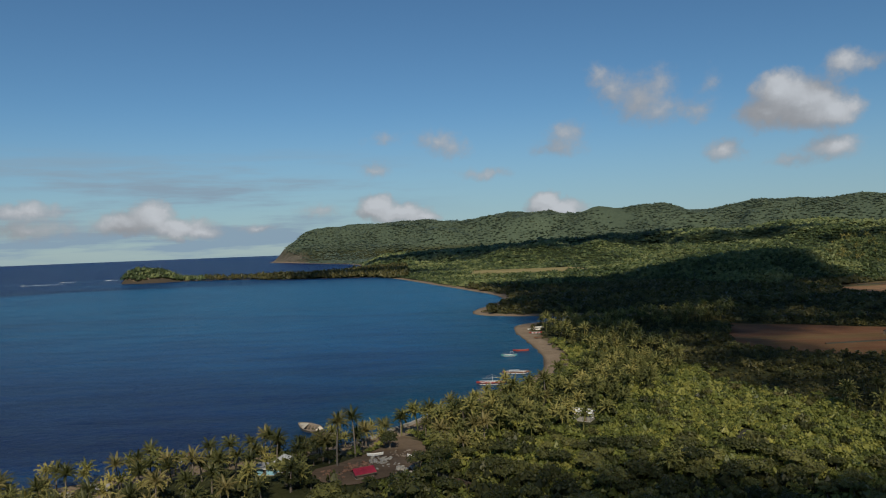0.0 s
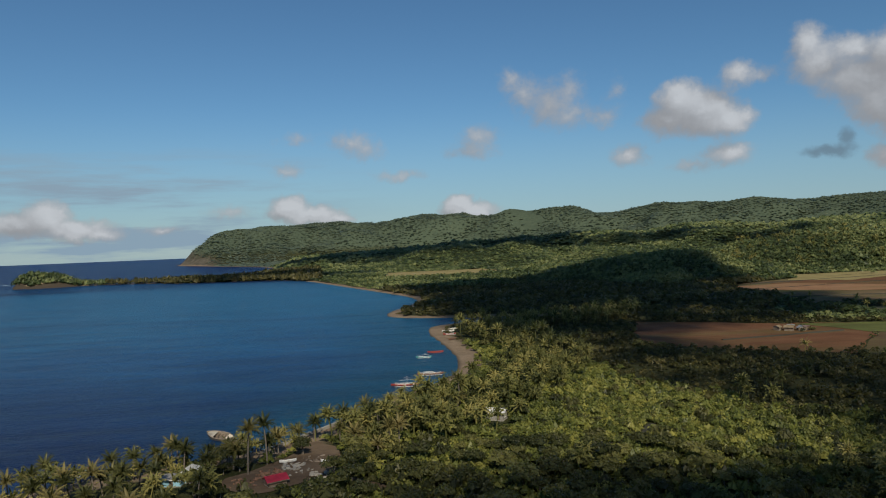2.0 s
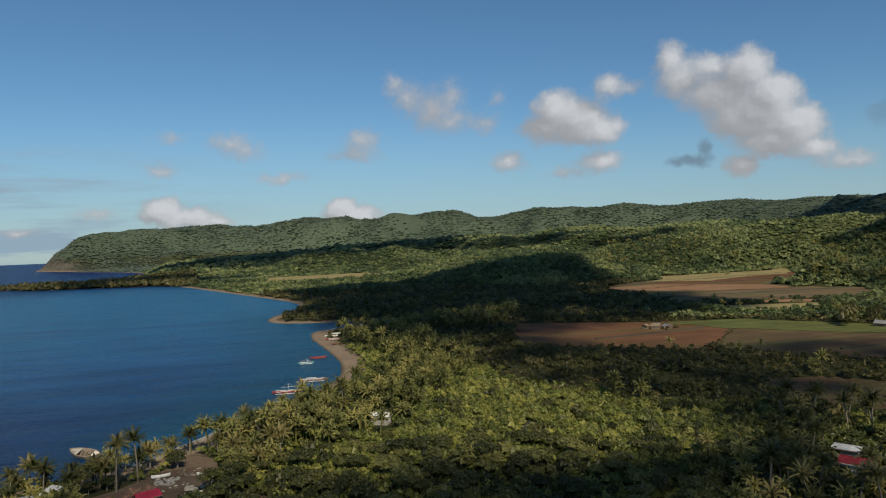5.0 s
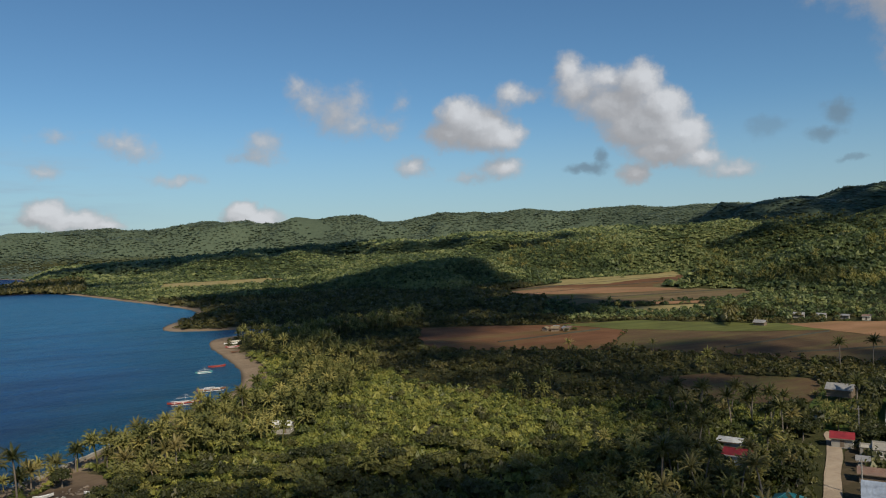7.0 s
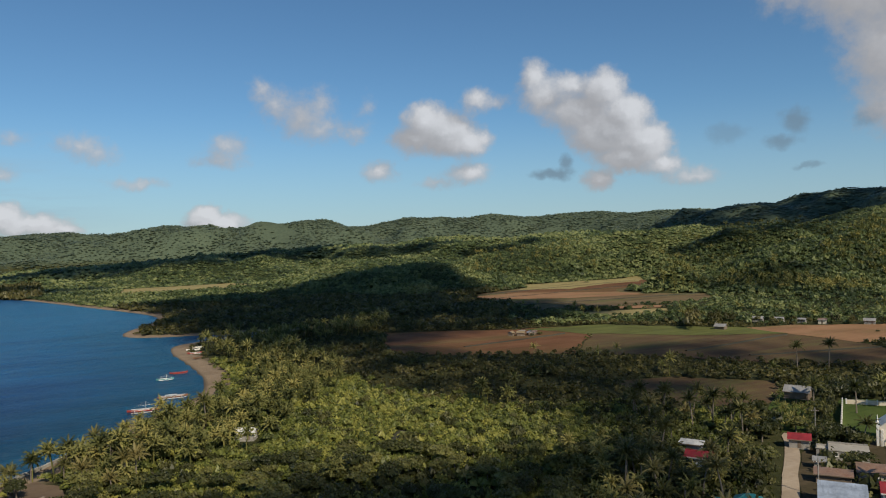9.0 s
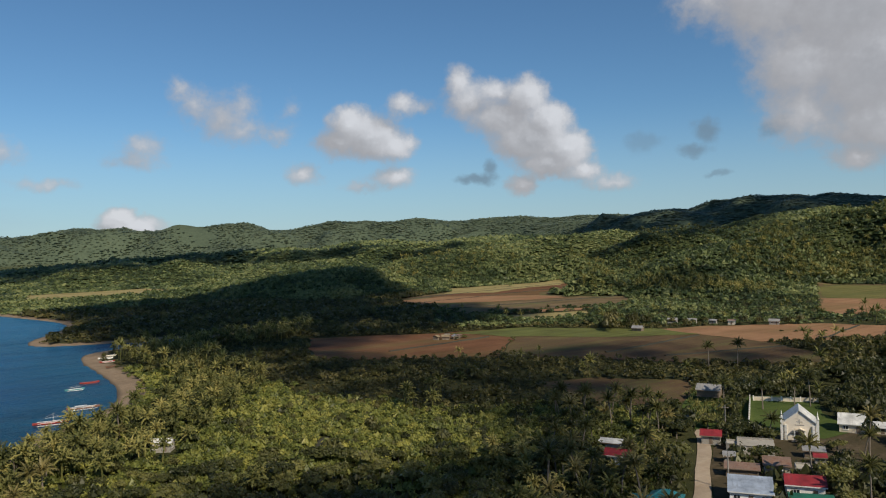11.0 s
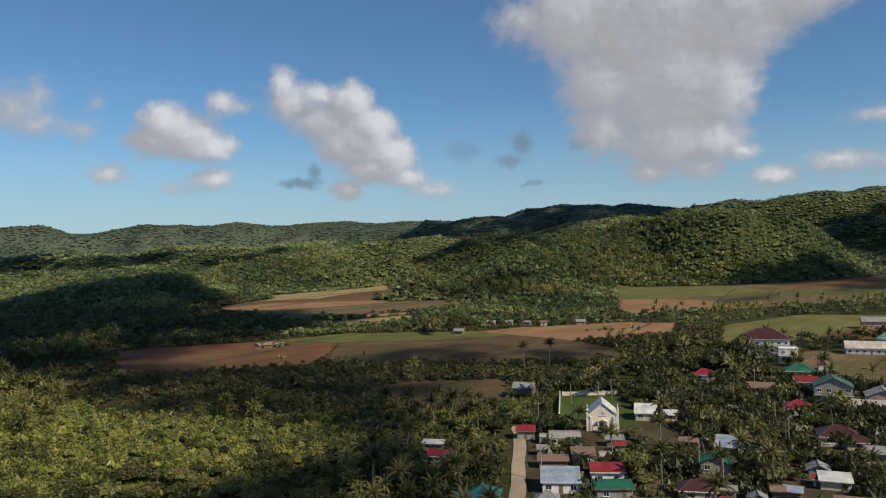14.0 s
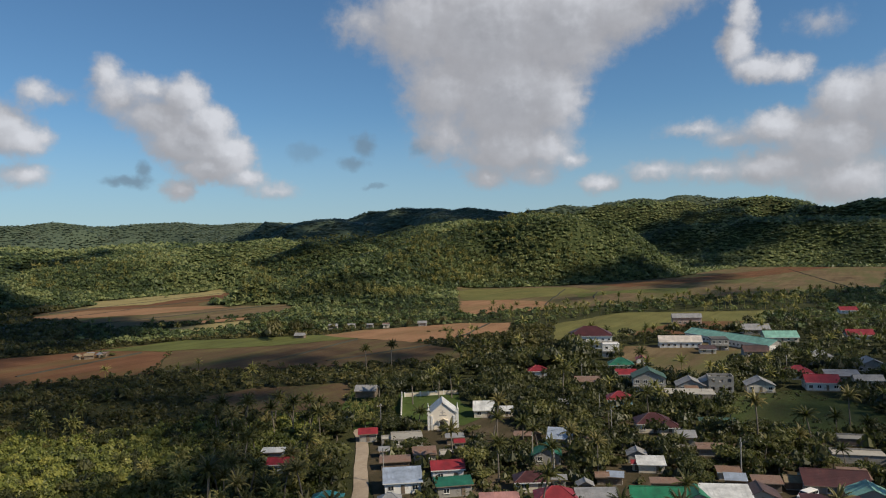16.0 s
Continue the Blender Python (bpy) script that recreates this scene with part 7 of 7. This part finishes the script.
ok = ~open_ground(x, y, 1.5) & ~inside(x, y, VILLAGE) & (fbm(x, y, 40, 3, 57) > np.interp(az, (14, 26, 34, 44), (0.70, 0.66, 0.58, 0.50)) + np.interp(d, (190, 300), (0, 0.1)))
scatter("palm_clump", PALM_NEAR, x[ok], y[ok], surface(x[ok], y[ok]), rng.uniform(0.6, 1.0, ok.sum()), FROND, "coconut palms rising through the thicket", "palm trees", rng)
# palms on the plain and in the town's far part
x, y = jittered(rng, 30, 98, 225, 600, 9.0)
d, az = np.hypot(x, y), np.degrees(np.arctan2(x, y))
town = inside(x, y, VILLAGE)
ok = ~open_ground(x, y, 2.0) & (rng.random(len(x)) < np.where(town, 0.28, 0.07))
scatter("palm_clump", PALM_MID, x[ok], y[ok], surface(x[ok], y[ok]), rng.uniform(0.7, 1.05, ok.sum()), FROND, "scattered coconut palms among scrub and houses", "palm trees", rng)
# palms on the spur
x, y = jittered(rng, 28, 76, 560, 1250, 7.0)
d, az = np.hypot(x, y), np.degrees(np.arctan2(x, y))
hz = surface(x, y)
ok = ~open_ground(x, y, 2.0) & (hz > 4) & (fbm(x, y, 130, 3, 21) > 0.46) & (rng.random(len(x)) < np.where((az > 43) & (d < 960), 0.85, 0.2))
scatter("hill_palms", PALM_MID, x[ok], y[ok], hz[ok], rng.uniform(0.9, 1.35, ok.sum()), FROND, "coconut palms growing over the lower slopes", "palm trees", rng)

# trees round the field huts
for k in range(9):
    a = k * 0.7 + rng.uniform(-0.2, 0.2)
    tree_at = np.array([[225 + 10.5 * math.cos(a), 351 + 6.5 * math.sin(a)]])
    if not (2.2 < a < 4.6):
        scatter("bush", TALLER, tree_at[:, 0], tree_at[:, 1], surface(tree_at[:, 0], tree_at[:, 1]) - 0.2, rng.uniform(1.4, 2.4, 1), LEAF_TOWN, "dark leafy bush beside the field huts", "bush", rng, (1.0, 1.5))

# woods of the plain, the slopes and the far hills
WOODLAND = [crown_template(90 + k, 2, OCTA, 22, 0.24, 0.75, 0.45) for k in range(5)]
SLOPE = [crown_template(96 + k, 1, OCTA, 11, 0.34, 0.75) for k in range(7)]
GROVE = np.array([(440, 262), (520, 222), (640, 146), (760, 10), (560, 40), (480, 170), (400, 190)], float)
x, y = jittered(rng, 50, 95, 380, 800, 15.0)
ok = inside(x, y, GROVE) & ~open_ground(x, y, 2.0)
scatter("palm_clump", PALM_MID, x[ok], y[ok], surface(x[ok], y[ok]), rng.uniform(0.8, 1.15, ok.sum()), FROND, "thin rows of coconut palms behind the school", "palm trees", rng)
for spacing, d0, upland in ((6.6, 440, False), (4.7, 440, True)):
    x, y = jittered(rng, -20, 99, d0, 1150, spacing)
    sd = coast_distance(x, y)
    hz = surface(x, y)
    town = inside(x, y, VILLAGE)
    d = np.hypot(x, y)
    ok = (sd > 9) & ~open_ground(x, y, 3.0) & ((d > 465) | town) & (~town | (rng.random(len(x)) < 0.7)) & ((hz >= 3.0) == upland)
    ok &= ~inside(x, y, GROVE) | (rng.random(len(x)) < 0.3)
    x, y, hz, d = x[ok], y[ok], hz[ok], d[ok]
    grown = 0.5 + 1.0 * fbm(x, y, 38, 3, 61)
    if upland:
        scatter("hill_wood", SLOPE, x, y, hz - 0.6, rng.uniform(2.3, 4.8, len(x)) * grown, LEAF_FOREST, "green woodland on the lower hills", "woodland", rng, (0.75, 1.15))
    else:
        az = np.degrees(np.arctan2(x, y))
        bay = (az < 33 + 8 * (fbm(x, y, 60, 2, 99) - 0.5)) & (d < 820)
        for part_of, tem, leaf, nm, lab in (((d < 580) & bay, WOODLAND, LEAF_SCRUB, "mangrove_wood", "dark mangrove wood along the bay"), ((d >= 580) & bay, SLOPE, LEAF_SCRUB, "mangrove_wood", "dark mangrove wood towards the spur"), (~bay & (d < 720), WOODLAND, LEAF_FOREST, "valley_wood", "green trees along the valley floor"), (~bay & (d >= 720), SLOPE, LEAF_FOREST, "valley_wood", "green trees at the foot of the hills")):
            scatter(nm, tem, x[part_of], y[part_of], hz[part_of] - 0.6, rng.uniform(2.4, 5.0, part_of.sum()) * grown[part_of], leaf, lab, "woodland", rng, (0.7, 1.05))
FAR = [crown_template(110 + k, 1, OCTA, 6, 0.36, 0.75) for k in range(6)]
FARTHEST = [crown_template(130 + k, 1, OCTA, 1, 0.34, 0.9) for k in range(6)]


def turned_away(x, y, hz):
    """Slopes that fall away from the bay."""
    d = np.hypot(x, y)
    k = 40 / d
    back = height(x * (1 + k), y * (1 + k))
    return (back - hz) / 40 < (hz - 75) / d - 0.06


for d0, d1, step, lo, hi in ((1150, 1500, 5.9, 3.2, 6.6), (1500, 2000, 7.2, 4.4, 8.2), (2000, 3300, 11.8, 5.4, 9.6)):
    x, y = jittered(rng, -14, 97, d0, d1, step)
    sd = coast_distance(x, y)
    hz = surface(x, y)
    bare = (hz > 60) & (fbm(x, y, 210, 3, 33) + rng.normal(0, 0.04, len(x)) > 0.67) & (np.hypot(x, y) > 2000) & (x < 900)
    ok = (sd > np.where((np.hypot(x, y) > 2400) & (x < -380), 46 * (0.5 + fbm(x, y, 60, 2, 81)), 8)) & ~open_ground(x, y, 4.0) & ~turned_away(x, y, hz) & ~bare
    scatter("far_wood", FAR if d0 < 1500 else FARTHEST, x[ok], y[ok], hz[ok] - 1.2, rng.uniform(lo, hi, ok.sum()) * (0.5 + 1.0 * fbm(x[ok], y[ok], 55, 3, 62)), LEAF_FOREST if d0 < 2000 else LEAF_FAR_HAZED, "forest covering the distant hills", "forest", rng, (0.5, 0.8) if d0 < 2000 else (0.3, 0.5), d0 > 1900)

# wood on the low point
x, y = jittered(rng, -26, -3, 1130, 1450, 4.6)
sd = coast_distance(x, y)
hz = surface(x, y)
ok = (sd > 0.3) & ((x > -340) | (x < -475) | (rng.random(len(x)) < 0.4))
islet = x < -430
for m, leaf, lab in ((ok & ~islet, LEAF_SCRUB, "dark trees on the low point"), (ok & islet, LEAF_FOREST, "green trees covering the islet's knoll")):
    scatter("point_wood", FAR, x[m], y[m], hz[m] - 0.5, rng.uniform(3.6, 6.6, m.sum()), leaf, lab, "woodland", rng, (1.0, 1.6))

# trees and bushes before the hamlet, palms at the end of its stubble field
rng = np.random.default_rng(77)
for bx, by, r in ((310, 306, 3.2), (315, 312, 4.2), (322, 318, 4.6), (330, 324, 4.4), (338, 330, 4.0), (346, 322, 4.4), (338, 314, 4.2), (330, 306, 3.2), (352, 316, 3.6), (364, 306, 2.2), (371, 301, 2.0), (377, 291, 2.4), (381, 283, 2.0), (388, 272, 2.8), (395, 266, 2.2), (405, 254, 2.6), (412, 250, 3.0)):
    scatter("tree", TALLER, np.array([bx]), np.array([by]), surface(np.array([bx]), np.array([by])) - 0.2, np.array([1.15 * r]), LEAF_SCRUB, "leafy dark green tree before the hamlet huts", "tree", rng, (1.5, 2.1))
for bx, by, r in ((378, 232, 1.3), (382, 226, 1.6), (386, 220, 1.4), (374, 238, 1.2), (392, 214, 1.3)):
    scatter("bush", TALLER, np.array([bx]), np.array([by]), surface(np.array([bx]), np.array([by])) - 0.2, np.array([r]), LEAF_TOWN, "dark bush on a bank in the stubble field", "bush", rng, (0.8, 1.1))
for bx, by in ((350, 208), (345, 198), (364, 202), (354, 192), (339, 203), (332, 190)):
    scatter("palm", PALM_MID, np.array([bx]), np.array([by]), surface(np.array([bx]), np.array([by])), rng.uniform(0.8, 1.05, 1), FROND, "coconut palm at the end of the stubble field", "palm tree", rng)

# ---- unseen clouds above and behind the drone, placed so their shade lies on the plain and the hills ----
def cloud_material():
    """Thin vapour: some of the sunlight passes each layer."""
    m, n, b = material("cloud_vapour")
    b.inputs["Base Color"].default_value = (0.85, 0.85, 0.86, 1)
    b.inputs["Roughness"].default_value = 1.0
    t = n.node("ShaderNodeBsdfTransparent")
    s = n.node("ShaderNodeMixShader")
    s.inputs[0].default_value = 0.30
    n.put(s.inputs[1], t.outputs[0])
    n.put(s.inputs[2], b.outputs[0])
    n.put(m.node_tree.nodes["Material Output"].inputs[0], s.outputs[0])
    return m


CLOUD_WHITE = cloud_material()


def cumulus(label, alt, *lobes):
    """An unseen cumulus cloud, set sunward of the shade it is shaped to throw. lobes: middle of the shade and its half
    widths.
    """
    r = np.random.default_rng(len(label) + int(alt))
    k = alt / math.tan(radians(SUN_EL))
    ox, oy = polar(SUN_AZ, k)
    pieces = []
    v, f = ICO0
    for x, y, rx, ry in lobes:
        n = int(48 + min(110, rx * ry / 75))
        for i in range(n):
            a, q = r.uniform(0, 2 * np.pi), math.sqrt(r.uniform(0, 1))
            s = min(rx, ry) * r.uniform(0.16, 0.34) * (1.25 - 0.55 * q)
            c = np.array([x + ox + rx * q * math.cos(a), y + oy + ry * q * math.sin(a), alt + r.uniform(-0.04, 0.06) * min(rx, ry)])
            w = v * (1 + r.normal(0, 0.08, (len(v), 1))) * s
            w[:, 2] *= np.where(w[:, 2] < 0, 0.25, 0.5)
            pieces.append((w + c, f))
    vv, ff = joined(pieces)
    me = mesh_of("cloud", vv, ff, True)
    me.materials.append(CLOUD_WHITE)
    tagged(new("cloud", me), label, "cloud", "cumulus clouds")


cumulus("white cumulus cloud drifting over the mangrove wood", 900, (215, 510, 80, 45), (190, 650, 100, 70), (275, 610, 80, 70), (120, 590, 60, 60), (230, 450, 70, 30), (150, 372, 34, 20), (128, 305, 28, 20), (175, 250, 40, 16), (150, 600, 110, 80), (92, 570, 42, 70), (88, 690, 36, 60), (260, 540, 120, 60), (130, 480, 80, 50), (95, 500, 45, 50), (105, 420, 45, 50), (92, 350, 26, 34), (120, 405, 60, 36), (105, 290, 30, 14), (140, 330, 30, 34), (212, 428, 95, 40), (165, 392, 48, 28), (310, 470, 70, 60), (305, 525, 60, 40), (160, 790, 110, 110), (300, 740, 120, 90), (345, 850, 80, 80), (300, 870, 90, 70), (395, 770, 45, 55), (544, 536, 24, 16), (572, 513, 28, 16), (600, 496, 28, 16), (630, 486, 24, 14), (850, 855, 70, 36), (924, 815, 80, 36), (1053, 862, 80, 40), (731, 1279, 90, 40), (855, 333, 34, 24), (889, 299, 44, 26), (934, 279, 44, 26), (-110, 1300, 150, 70), (-215, 1240, 90, 40), (560, 462, 55, 22), (620, 425, 42, 18))
cumulus("small white cumulus cloud over the fields", 900, (215, 262, 55, 24), (290, 196, 50, 26), (165, 285, 45, 24), (250, 250, 50, 30), (112, 252, 22, 14), (145, 235, 42, 28), (185, 205, 36, 24), (162, 184, 36, 22), (138, 172, 22, 14))
cumulus("white cumulus cloud over the near thicket", 880, (36, 126, 44, 22), (85, 112, 42, 30), (70, 138, 36, 15), (98, 148, 22, 10), (62, 149, 28, 9), (32, 158, 24, 7), (54, 151, 26, 8), (12, 161, 14, 6), (82, 142, 28, 12), (42, 138, 50, 14), (100, 132, 30, 14), (50, 144, 34, 13), (40, 156, 26, 8), (120, 150, 20, 13), (0, 132, 44, 16), (10, 154, 20, 9), (-20, 174, 20, 11), (-28, 158, 24, 8), (-36, 182, 9, 6))
cumulus("broad white cumulus cloud over the hills", 1050, (1950, 1500, 330, 190), (1500, 1720, 330, 150), (1250, 1500, 180, 80), (1480, 1195, 300, 130), (1850, 1850, 260, 150), (2080, 1200, 260, 170))
cumulus("long white cumulus cloud over the far woods", 950, (-60, 1700, 170, 110), (150, 1640, 170, 80), (330, 1590, 160, 70), (560, 1420, 150, 60), (-60, 1640, 170, 90), (150, 1570, 170, 80), (330, 1520, 150, 70))
cumulus("grey-white cumulus cloud beyond the village", 1000, (1750, 130, 260, 200), (1680, 480, 230, 130), (1640, 310, 220, 120), (700, 110, 110, 40), (690, 10, 90, 50), (640, 240, 60, 20), (820, 190, 90, 30), (234, 12, 42, 20), (300, -15, 60, 40), (915, 300, 85, 36), (930, 300, 70, 40), (870, 318, 50, 26), (985, 262, 60, 34), (930, 190, 150, 40), (850, 325, 60, 34), (905, 296, 70, 40), (960, 262, 60, 36), (1010, 205, 120, 44), (900, 236, 90, 24), (1430, 270, 150, 70), (1500, 420, 200, 80))
